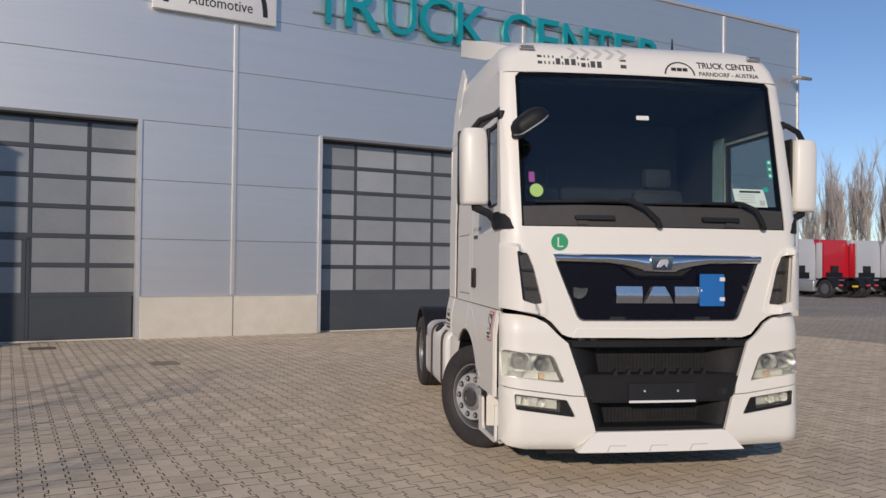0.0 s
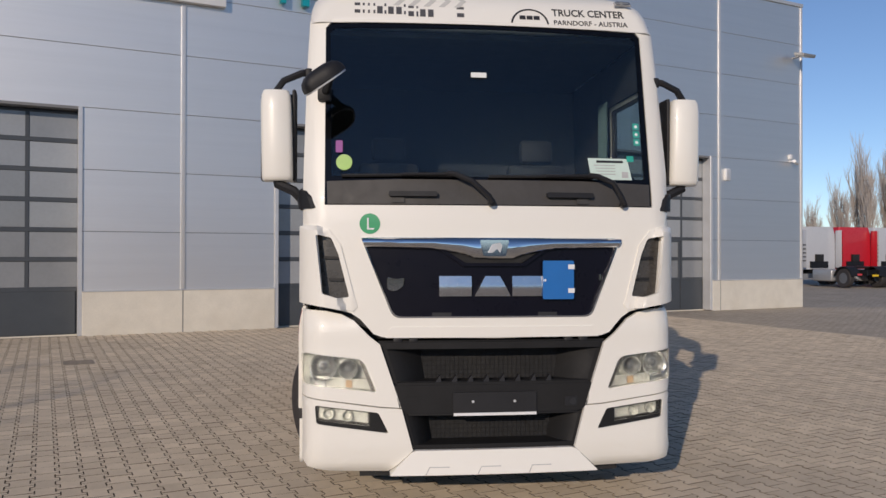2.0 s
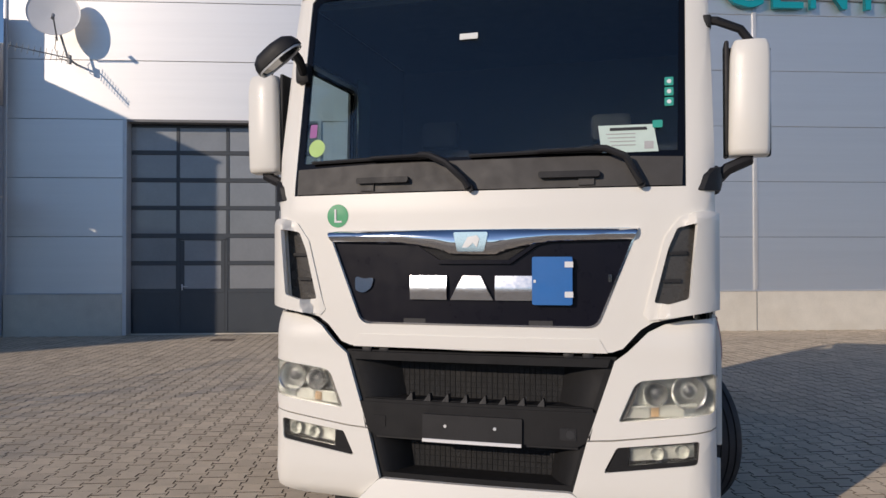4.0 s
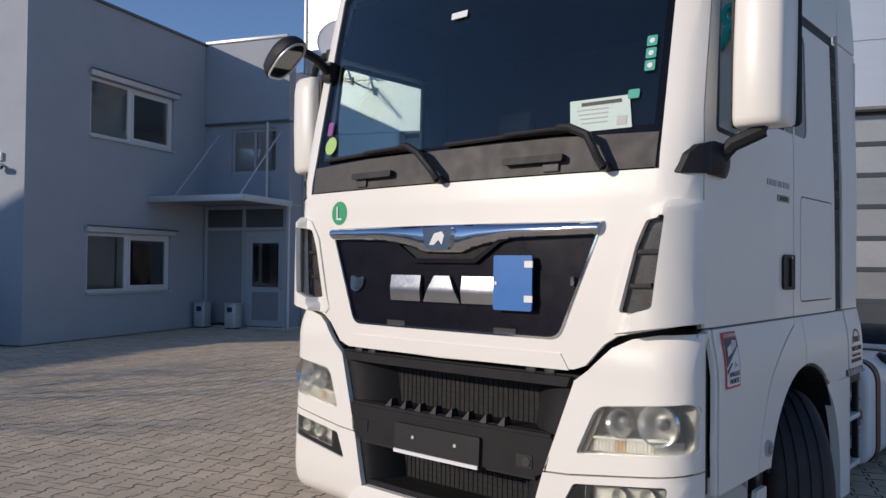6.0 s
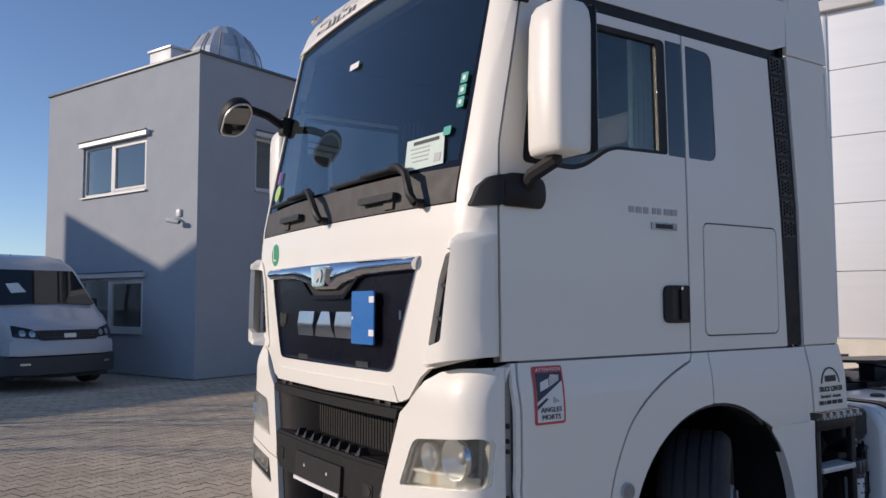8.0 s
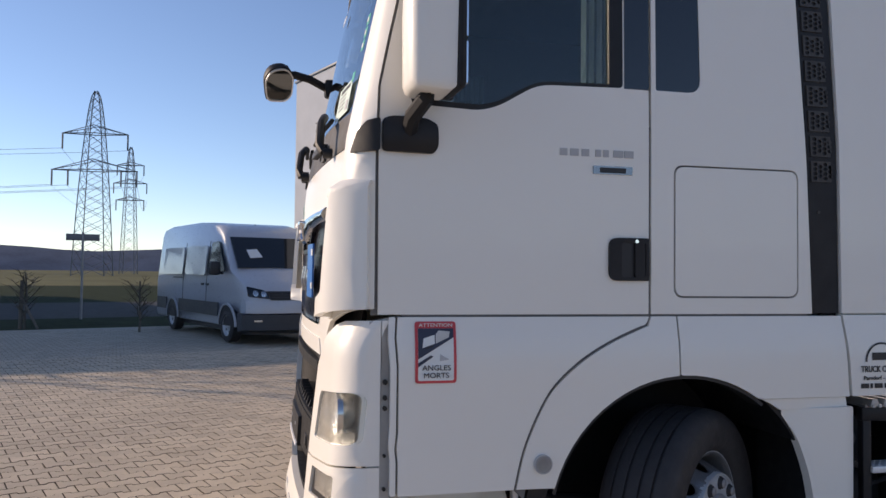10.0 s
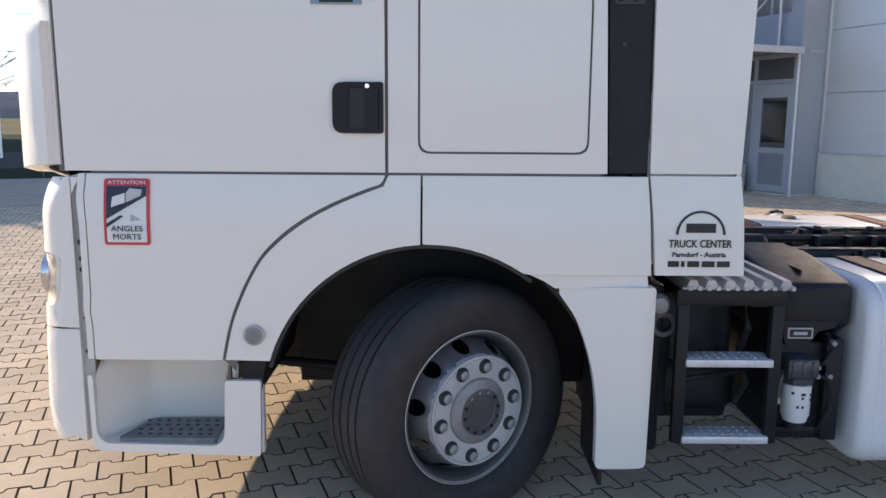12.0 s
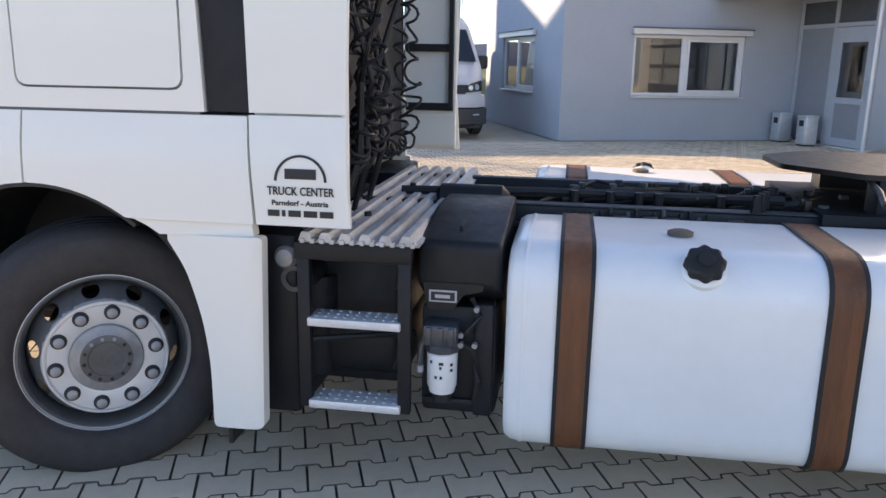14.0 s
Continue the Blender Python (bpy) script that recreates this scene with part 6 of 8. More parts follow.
for s in (1, -1):
    part("underrun_arm", box(min(s * 0.36, s * 0.44), max(s * 0.36, s * 0.44), 0.45, 0.60, 0.46, 0.70, 0.01), CHASSIS, truck)
    part("steering_link", rod((s * 0.70, 0.75, 0.50), (s * 0.78, 1.45, 0.46), 0.022, seg=10), CHASSIS, truck)
    part("leaf_spring", loft([[(s * x, y, 0.52 + 0.10 * ((y - 1.58) / 0.6) ** 2 + dz) for x, dz in ((0.40, 0), (0.48, 0), (0.48, 0.05), (0.40, 0.05))] for y in (0.85, 1.1, 1.35, 1.58, 1.81, 2.06, 2.3)]), CHASSIS, truck)
part("oil_sump", box(-0.24, 0.24, 0.75, 1.75, 0.30, 0.47, 0.04), CHASSIS, truck)
part("under_apron", box(-0.86, 0.86, 0.16, 0.34, 0.24, 0.30), RUBBER, truck, smooth=0)

# cab shell inside
part("cab_back", box(-1.17, 1.17, 2.24, 2.28, 1.0, 3.4), BLACK, truck, "dark rear wall of the cab", smooth=0)
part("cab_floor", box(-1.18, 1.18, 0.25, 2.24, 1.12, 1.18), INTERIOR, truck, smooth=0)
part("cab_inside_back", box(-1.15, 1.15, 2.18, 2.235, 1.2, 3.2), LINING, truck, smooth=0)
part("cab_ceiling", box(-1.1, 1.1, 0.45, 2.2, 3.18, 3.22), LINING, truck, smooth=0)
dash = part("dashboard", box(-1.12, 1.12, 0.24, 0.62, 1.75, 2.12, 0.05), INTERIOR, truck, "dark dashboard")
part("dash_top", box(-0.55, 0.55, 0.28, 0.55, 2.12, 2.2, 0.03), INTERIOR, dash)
wheel_pts = [(0.21 * math.cos(2 * math.pi * k / 24), 0.21 * math.sin(2 * math.pi * k / 24), 0) for k in range(25)]
part("steering_wheel", tube(wheel_pts, 0.017, 8), BLACK, truck, "black steering wheel", m=pose(0.62, 0.72, 2.14, 35, 0, 0))
part("steering_column", rod((0.62, 0.60, 1.95), (0.62, 0.72, 2.13), 0.05), BLACK, truck)
for x in (-0.62, 0.62):
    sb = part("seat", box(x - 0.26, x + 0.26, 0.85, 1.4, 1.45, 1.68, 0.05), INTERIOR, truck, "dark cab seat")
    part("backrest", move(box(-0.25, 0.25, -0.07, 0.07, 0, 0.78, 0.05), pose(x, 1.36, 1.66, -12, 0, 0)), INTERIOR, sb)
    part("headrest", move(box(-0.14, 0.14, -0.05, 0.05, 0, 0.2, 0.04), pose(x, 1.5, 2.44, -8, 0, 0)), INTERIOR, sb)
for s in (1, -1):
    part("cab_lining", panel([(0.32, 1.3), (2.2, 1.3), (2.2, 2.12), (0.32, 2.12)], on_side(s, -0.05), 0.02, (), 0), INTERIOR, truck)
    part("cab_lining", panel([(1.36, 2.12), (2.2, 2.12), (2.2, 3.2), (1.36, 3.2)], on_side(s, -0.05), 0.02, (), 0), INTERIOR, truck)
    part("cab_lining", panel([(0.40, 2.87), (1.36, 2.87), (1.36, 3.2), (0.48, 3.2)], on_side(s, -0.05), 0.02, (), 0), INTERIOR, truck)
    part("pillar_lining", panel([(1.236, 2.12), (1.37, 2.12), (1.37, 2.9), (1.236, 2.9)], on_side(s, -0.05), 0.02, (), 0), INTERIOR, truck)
    cz = bmesh.new()
    pts = []
    for k in range(13):
        pts.append((s * (1.10 + 0.015 * (k % 2)), 1.10 + 0.018 * k))
    for (x0, y0), (x1, y1) in zip(pts, pts[1:]):
        f = [cz.verts.new(p) for p in ((x0, y0, 2.1), (x1, y1, 2.1), (x1, y1, 2.9), (x0, y0, 2.9))]
        cz.faces.new(f)
    part("curtain", cz, CURTAIN, truck, "gathered grey-teal side curtain")


# wheels
def disc_sheet(dish_table, ring, hole):
    """The dished disc of a wheel with ten holes through it."""
    def circle(c, r, n, k=1.0):
        return [(c[0] + r * math.cos(2 * math.pi * i / n), c[1] + r * k * math.sin(2 * math.pi * i / n)) for i in range(n)]
    holes = [circle((0, 0), ring, 60)]
    for k in range(10):
        a = 2 * math.pi * (k + 0.5) / 10
        holes.append([(math.cos(a) * (hole + p[0]) - math.sin(a) * p[1], math.sin(a) * (hole + p[0]) + math.cos(a) * p[1]) for p in circle((0, 0), 0.019, 18, 1.65)])

    def dish(u, v, d):
        r = math.hypot(u, v)
        return (lerp_table(r, dish_table) - d, u, v)
    return mesh("disc", panel(circle((0, 0), 0.267, 72), dish, 0.012, holes, 0.022), RIMDARK, 40)


REAR_DISC = disc_sheet(((0.2, 0.088), (0.207, 0.090), (0.211, 0.082), (0.25, 0.052), (0.262, 0.045), (0.268, 0.02)), 0.2, 0.2345)
FRONT_DISC = disc_sheet(((0.205, 0.168), (0.213, 0.167), (0.222, 0.150), (0.250, 0.088), (0.262, 0.055), (0.268, 0.02)), 0.205, 0.2405)


def tyre_wheel(name, m, parent, front=False):
    """A truck wheel with its face to +x: tyre with grooves, rim with ten holes, hub and ten nuts."""
    ty = [(-0.15, 0.29), (-0.165, 0.36), (-0.16, 0.44), (-0.145, 0.462), (-0.125, 0.474)]
    for x in (-0.085, -0.03, 0.03, 0.085):
        ty += [(x - 0.007, 0.479), (x - 0.006, 0.468), (x + 0.006, 0.468), (x + 0.007, 0.479)]
    ty += [(0.125, 0.474), (0.145, 0.462), (0.152, 0.452), (0.158, 0.446), (0.163, 0.435), (0.167, 0.40), (0.165, 0.36), (0.158, 0.33), (0.145, 0.312), (0.13, 0.300), (0.115, 0.290), (0.10, 0.285), (-0.13, 0.285)]
    w = part(name, lathe(ty, 64, loop=True), TYRE, parent, "black truck tyre on a grey steel rim", m=m, smooth=28)
    face = 0.06
    part("rim", lathe([(0.10, 0.284), (0.122, 0.300), (0.130, 0.298), (0.127, 0.289), (0.114, 0.281), (0.10, 0.283)], 64, loop=True), RIMDARK, w, "worn steel rim flange")
    part("rim_edge", lathe([(0.1285, 0.2975), (0.1325, 0.2985), (0.1315, 0.3015), (0.1275, 0.3015)], 64, loop=True), RIM, w, "bright worn rim edge")
    part("barrel", lathe([(0.114, 0.2805), (0.09, 0.272), (0.04, 0.267), (-0.12, 0.263), (-0.12, 0.2835), (0.10, 0.2835)], 64, loop=True), RIMDARK, w)
    part("disc", FRONT_DISC if front else REAR_DISC, RIMDARK, w, "dusty dished wheel disc with ten oval holes")
    out, rn = (0.080, 0.172) if front else (0.0, 0.1655)
    ring = [(0.07, 0.125), (0.086, 0.125), (0.090, 0.131), (0.090, 0.188), (0.086, 0.190), (0.086, 0.193), (0.092, 0.195), (0.092, 0.199), (0.087, 0.201), (0.087, 0.204), (0.07, 0.207)]
    part("nut_ring", lathe([(x + out, r * (1.05 if r > 0.13 else 1.0)) for x, r in ring], 64, loop=True), RIM, w, "bright machined nut ring")
    part("brake_drum", lathe([(-0.12, 0.20), (0.0, 0.20), (0.01, 0.19), (0.01, 0.13)], 40), CHASSIS, w)
    if front:
        part("nut_ring_edge", lathe([(0.164, 0.2065), (0.173, 0.2085), (0.173, 0.2125), (0.164, 0.2145), (0.150, 0.219), (0.15, 0.2065)], 64, loop=True), RIM, w, "polished step round the nut ring")
    hb = part("hub", lathe([(0.05 + out, 0.128), (0.094 + out, 0.127), (0.099 + out, 0.123), (0.100 + out, 0.119), (0.105 + out, 0.100), (0.109 + out, 0.093), (0.109 + out, 0.066), (0.105 + out, 0.062), (0.105 + out, 0.005)], 56), NUT, w, "dull steel hub flange", smooth=25)
    part("hub_cap", lathe([(0.100 + out, 0.092), (0.1105 + out, 0.090), (0.1115 + out, 0.087), (0.1115 + out, 0.066), (0.108 + out, 0.062), (0.108 + out, 0.002)] if front else [(0.09, 0.074), (0.102, 0.068), (0.103, 0.05), (0.095, 0.045), (0.095, 0.002)], 40), HUB, hb, "dark worn hub cap")
    for k in range(12):
        a = 2 * math.pi * k / 12
        part("hub_bolt", rod((0.085 + out, 0.078 * math.cos(a), 0.078 * math.sin(a)), (0.1155 + out, 0.078 * math.cos(a), 0.078 * math.sin(a)), 0.007, seg=6), NUT if k in (2, 3, 4) else GREASE, hb)
    nut_mesh = mesh("wheel_nut", lathe([(0.086, 0.028), (0.093, 0.028), (0.095, 0.025), (0.103, 0.0225), (0.106, 0.020), (0.107, 0.002)], 18), TYRE, 25)
    stud_mesh = mesh("stud", lathe([(0.105, 0.0185), (0.110, 0.018), (0.113, 0.014), (0.114, 0.002)], 16), NUT, 40)
    for k in range(10):
        a = 2 * math.pi * k / 10
        nt = part("wheel_nut", nut_mesh, HUB, w, m=Matrix.Translation((out, rn * math.cos(a), rn * math.sin(a))))
        part("stud", stud_mesh, NUT, nt)
    return w


def wheel_m(x, y, z, yaw):
    return pose(x, y, z, 0, 0, yaw)


tyre_wheel("front_wheel", wheel_m(1.055, 1.598, 0.452, 35) @ pose(0, 0, 0, 8, 0, 0), truck, True)
tyre_wheel("front_wheel", wheel_m(-1.055, 1.565, 0.462, 180 + 32), truck, True)
for s in (1, -1):
    for x in (1.06, 0.72):
        tyre_wheel("rear_wheel", wheel_m(s * x, 5.2, 0.475, 0 if s > 0 else 180), truck)
    part("rear_mudguard", panel([(5.2 - 0.60 * math.cos(radians(a)), 0.49 + 0.60 * math.sin(radians(a))) for a in range(25, 160, 9)] + [(5.2 - 0.57 * math.cos(radians(a)), 0.49 + 0.57 * math.sin(radians(a))) for a in range(159, 24, -9)], lambda u, v, d, s=s: (s * (1.22 - d), u, v), 0.62, (), 0), BLACK, truck, "black rear mudguard")
part("front_axle", rod((-0.95, 1.57, 0.46), (0.95, 1.57, 0.46), 0.06), CHASSIS, truck)
part("rear_axle", rod((-0.95, 5.2, 0.49), (0.95, 5.2, 0.49), 0.09), CHASSIS, truck)
part("axle_case", move(lathe([(-0.2, 0.02), (-0.18, 0.16), (0, 0.22), (0.18, 0.16), (0.2, 0.02)], 20), pose(0, 5.2, 0.49)), CHASSIS, truck)

# chassis
for s in (1, -1):
    rl = part("frame_rail", box(min(s * 0.36, s * 0.43), max(s * 0.36, s * 0.43), 0.5, 6.1, 0.66, 0.95, 0.01), CHASSIS, truck, "black chassis rail")
    for k in range(14):
        y = 2.95 + 0.22 * k
        part("rivet", rod((s * 0.428, y, 0.90), (s * 0.442, y, 0.90), 0.014, seg=8), CHASSIS, rl)
        part("rivet", rod((s * 0.428, y + 0.06, 0.72), (s * 0.442, y + 0.06, 0.72), 0.014, seg=8), CHASSIS, rl)
for y in (2.6, 3.4, 4.3, 5.9):
    part("cross_member", box(-0.36, 0.36, y - 0.05, y + 0.05, 0.68, 0.92, 0.01), CHASSIS, truck)
part("engine", box(-0.40, 0.40, 0.6, 2.2, 0.45, 1.12, 0.05), CHASSIS, truck, "dark engine and gearbox block")
part("gearbox", move(lathe([(2.2, 0.30), (2.5, 0.27), (2.9, 0.16), (3.0, 0.05)], 20, "y"), pose(0, 0, 0.66)), CHASSIS, truck)
part("shaft", rod((0, 2.9, 0.66), (0, 5.1, 0.5), 0.06), CHASSIS, truck)
part("inner_arch", box(-0.62, 0.62, 0.95, 2.1, 1.06, 1.12), CHASSIS, truck, smooth=0)
for s in (1, -1):
    part("splash_panel", box(min(s * 0.56, s * 0.58), max(s * 0.56, s * 0.58), 0.92, 2.2, 0.36, 1.06), CHASSIS, truck, smooth=0)
air = part("air_line", tube([(0.30, 2.6, 0.97), (0.28, 3.2, 0.985), (0.25, 3.8, 0.98), (0.30, 4.2, 0.99)], 0.02), RUBBER, truck)
part("air_line", tube([(0.46, 2.9, 0.86), (0.47, 3.4, 0.88), (0.46, 4.2, 0.86)], 0.018), RUBBER, truck)
part("air_line", tube([(-0.1, 2.7, 0.9), (0.05, 3.3, 0.93), (-0.05, 4.0, 0.91)], 0.025), RUBBER, truck)
part("rail_top", box(0.362, 0.428, 2.9, 6.05, 0.952, 0.957), DUSTRAIL, truck, "dusty top flange of the chassis rail", smooth=0)
rc = random.Random(9)
for k in range(22):
    y = 3.35 + 0.055 * k + rc.uniform(-0.02, 0.02)
    x = rc.uniform(-0.2, 0.34)
    part("line_clamp", move(box(-0.018, 0.018, -0.014, 0.014, -0.012, 0.02 + rc.uniform(0, 0.03), 0.005), pose(x, y, 0.955, 0, 0, rc.uniform(0, 90))), GREASE if k % 3 else DUSTRAIL, truck)
for k in range(9):
    y = 3.2 + 0.1 * k
    part("cable", tube([(rc.uniform(0.1, 0.33), y, 0.93), (rc.uniform(-0.1, 0.3), y + 0.25, 0.965 + rc.uniform(0, 0.03)), (rc.uniform(-0.2, 0.3), y + 0.5, 0.95), (rc.uniform(-0.2, 0.3), y + 0.8, 0.955)], 0.009 + 0.004 * (k % 3), 6), RUBBER, truck)
for k in range(14):
    part("rail_clip", box(0.428, 0.455, 3.42 + 0.035 * k, 3.435 + 0.035 * k, 0.90, 0.93 + 0.012 * (k % 3), 0.003), DUSTRAIL if k % 4 == 0 else CHASSIS, truck)
for y in (3.35, 3.5, 3.62, 3.7, 3.95):
    part("valve", box(0.43, 0.50, y, y + 0.07, 0.80, 0.93, 0.012), CHASSIS, truck)
    part("hose_clip", rod((0.30, y, 0.95), (0.30, y, 1.0), 0.02, seg=8), CHASSIS, truck)


def tank(s):
    prof = rounded([(0.50, 0.215), (1.195, 0.225), (1.195, 0.94), (0.50, 0.94)], [0.10, 0.13, 0.17, 0.08], 7)
    rings = []
    for y, k in ((3.14, 0.90), (3.145, 0.95), (3.165, 0.985), (3.20, 1.0), (4.72, 1.0), (4.755, 0.985), (4.775, 0.95), (4.78, 0.90)):
        rings.append([(s * (0.85 + (p[0] - 0.85) * k), y, 0.58 + (p[1] - 0.58) * k) for p in prof])
    t = part("fuel_tank", loft(rings), WHITE_TANK, truck, "white-painted rounded fuel tank", smooth=50)
    for y in (3.20, 4.72):
        part("weld", loft([[(s * (0.85 + (p[0] - 0.85) * (1 + q)), yy, 0.58 + (p[1] - 0.58) * (1 + q)) for p in prof] for yy, q in ((y - 0.008, 0.0), (y - 0.004, 0.006), (y + 0.004, 0.006), (y + 0.008, 0.0))], caps=False), WHITE_TANK, t, smooth=50)
    for y, lean in ((3.365, 0.0), (4.19, 0.0)):
        so = [[(s * (0.85 + (p[0] - 0.85) * (1 + q)), y + dy, 0.58 + (p[1] - 0.58) * (1 + q)) for p in prof] for dy, q in ((-0.048, 0.002), (-0.048, 0.02), (0.048, 0.02), (0.048, 0.002))]
        sp = part("strap", loft(so, caps=False), STRAP, t, "rusty brown tank strap", smooth=50)
        for dy in (-0.052, 0.052):
            ru = [[(s * (0.85 + (p[0] - 0.85) * (1 + q)), y + dy + e, 0.58 + (p[1] - 0.58) * (1 + q)) for p in prof] for e, q in ((-0.007, 0.001), (-0.007, 0.022), (0.007, 0.022), (0.007, 0.001))]
            part("strap_edging", loft(ru, caps=False), RUBBER, sp, smooth=50)
    c = part("filler_neck", move(lathe([(-0.03, 0.075), (0.02, 0.075), (0.03, 0.065), (0.03, 0.02)], 28, "z"), pose(s * 1.132, 3.76, 0.882, 0, s * 42, 0)), WHITE_TANK, t)
    capb = loft([[(r * (1 + w * math.cos(8 * a)) * math.cos(a), r * (1 + w * math.cos(8 * a)) * math.sin(a), z) for a in [2 * math.pi * k / 64 for k in range(64)]] for z, r, w in ((0.025, 0.058, 0.0), (0.03, 0.062, 0.07), (0.058, 0.060, 0.07), (0.066, 0.052, 0.05), (0.066, 0.03, 0.0), (0.076, 0.026, 0.0), (0.079, 0.005, 0.0))])
    part("filler_cap", move(capb, pose(s * 1.132, 3.76, 0.882, 0, s * 42, 0)), RUBBER, c, "black ribbed filler cap")
    part("sender", move(lathe([(0, 0.045), (0.012, 0.045), (0.018, 0.03), (0.018, 0.005)], 20, "z"), pose(s * 0.86, 3.72, 0.942)), IRON, t)
    part("bracket", box(min(s * 0.43, s * 0.62), max(s * 0.43, s * 0.62), 3.32, 3.41, 0.24, 0.9), CHASSIS, t, smooth=0)
    part("bracket", box(min(s * 0.43, s * 0.62), max(s * 0.43, s * 0.62), 4.14, 4.24, 0.24, 0.9), CHASSIS, t, smooth=0)
    return t


tank(1)
tank(-1)

# step tower, boxes and filter behind the driver's side
tower = part("access_step", box(1.165, 1.205, 2.42, 2.825, 0.865, 0.925, 0.006), CHASSIS, truck, "black ladder frame with two pale treads")
for y in (2.45, 2.80):
    part("post", box(1.165, 1.20, y - 0.022, y + 0.022, 0.33, 0.87, 0.004), CHASSIS, tower)
for z in (0.645, 0.345):
    tr = part("tread", box(1.10, 1.215, 2.465, 2.79, z - 0.012, z + 0.018, 0.005), STEP, tower, "pale perforated aluminium tread")
    for i in range(9):
        for j in range(3):
            part("tread_stud", rod((1.118 + 0.034 * j, 2.49 + 0.034 * i, z + 0.016), (1.118 + 0.034 * j, 2.49 + 0.034 * i, z + 0.0205), 0.006, seg=6), STEP, tr)
part("rear_box", box(0.45, 0.92, 2.36, 2.74, 0.32, 0.86, 0.03), CHASSIS, truck, "dark equipment box behind the steps")
part("rear_box", box(0.45, 0.96, 2.40, 2.76, 0.36, 0.58, 0.06, seg=4), CHASSIS, truck, "dark rounded air tank behind the steps")
part("step_stay", rod((1.17, 2.45, 0.57), (1.0, 2.80, 0.56), 0.012, seg=8), CHASSIS, truck)
part("wiring", tube([(1.02, 2.74, 0.86), (1.05, 2.75, 0.74), (1.0, 2.74, 0.64), (1.04, 2.76, 0.52), (1.0, 2.73, 0.42)], 0.016), RUBBER, truck)
part("cylinder", rod((0.9, 2.40, 0.74), (0.9, 2.40, 0.36), 0.09, seg=20), CHASSIS, truck)
part("air_valve", move(lathe([(0, 0.02), (0.01, 0.04), (0.06, 0.042), (0.075, 0.03), (0.08, 0.01)], 20), pose(1.09, 2.372, 0.855)), NUT, truck, "pale round valve cap")
part("air_valve_clamp", move(lathe([(0, 0.03), (0.02, 0.048), (0.035, 0.048), (0.035, 0.03)], 20, loop=True), pose(1.10, 2.395, 0.775)), HUB, truck)
part("air_valve_body", rod((1.07, 2.40, 0.76), (0.9, 2.40, 0.76), 0.05), CHASSIS, truck)
abox = part("battery_box", box(0.50, 1.085, 2.84, 3.105, 0.30, 0.70, 0.02), CHASSIS, truck, "dark service box")
prof = rounded([(1.118, 0.775), (1.118, 0.93), (0.72, 0.992), (0.45, 0.992), (0.45, 0.70), (1.0, 0.70)], [0.02, 0.03, 0.05, 0.02, 0.01, 0.05])
part("box_cover", loft([[(0.8 + (x - 0.8) * k, y, 0.85 + (z - 0.85) * k) for x, z in prof] for y, k in ((2.832, 0.95), (2.838, 0.98), (2.85, 1.0), (3.09, 1.0), (3.108, 0.98), (3.115, 0.95))]), CHASSIS, abox, "rounded dark cover with a sloping top", smooth=45)
part("cover_rib", box(0.60, 1.0, 2.955, 2.965, 0.945, 0.966, 0.003), CHASSIS, abox)
part("label_carrier", panel(rounded([(2.852, 0.79), (3.06, 0.79), (3.055, 0.765), (2.99, 0.75), (2.955, 0.695), (2.875, 0.69), (2.86, 0.72)], 0.008), lambda u, v, d: (1.122 - d, u, v), 0.03, (), 0), CHASSIS, abox)
part("type_label", box(1.123, 1.127, 2.872, 2.968, 0.722, 0.764, 0.001), GREYPRINT, abox, "small type plate", smooth=0)
part("type_label_field", box(1.126, 1.129, 2.879, 2.961, 0.728, 0.758), INK, abox, smooth=0)
part("type_label_print", box(1.1285, 1.1295, 2.893, 2.945, 0.737, 0.749), GREYPRINT, abox, smooth=0)
FC = (1.125, 2.922)
flt = part("fuel_filter", move(lathe([(0.395, 0.03), (0.40, 0.044), (0.415, 0.047), (0.425, 0.052), (0.545, 0.054), (0.552, 0.046)], 28, "z"), pose(*FC, 0)), SIGNWHITE, truck, "white spin-on fuel filter")
part("filter_collar", move(lathe([(0.548, 0.05), (0.552, 0.060), (0.575, 0.062), (0.582, 0.056)], 10, "z"), pose(*FC, 0)), BOWL, flt, "grey faceted collar", smooth=0)
hd = part("filter_head", move(box(-0.058, 0.058, -0.062, 0.058, 0.578, 0.655, 0.014), pose(*FC, 0)), BOWL, flt, "smoked grey filter head")
for dy in (-0.04, 0.0, 0.036):
    part("head_rib", move(box(0.052, 0.064, dy - 0.010, dy + 0.010, 0.585, 0.648, 0.004), pose(*FC, 0)), BOWL, hd)
part("filter_bowl", move(lathe([(0.36, 0.02), (0.365, 0.034), (0.398, 0.036)], 20, "z"), pose(*FC, 0)), RUBBER, flt)
part("primer_lever", tube([(1.13, 2.862, 0.60), (1.14, 2.848, 0.56), (1.14, 2.846, 0.49)], 0.012), BOWL, flt)
part("lever_tip", rod((1.14, 2.846, 0.495), (1.14, 2.846, 0.47), 0.012, seg=10), GREYPRINT, flt)
for dy, z, w in ((-0.036, 0.515, 0.008), (-0.004, 0.512, 0.016), (-0.002, 0.497, 0.008), (0.034, 0.507, 0.008), (0.034, 0.487, 0.008), (-0.018, 0.462, 0.008), (0.0, 0.462, 0.008)):
    part("filter_print", panel(outline_rect(dy, dy + w, z, z + 0.010), lambda u, v, d: (FC[0] + math.sqrt(max(0.0, 0.0555 ** 2 - u * u)) - d, FC[1] + u, v), 0.002, (), 0.02), INK, flt)
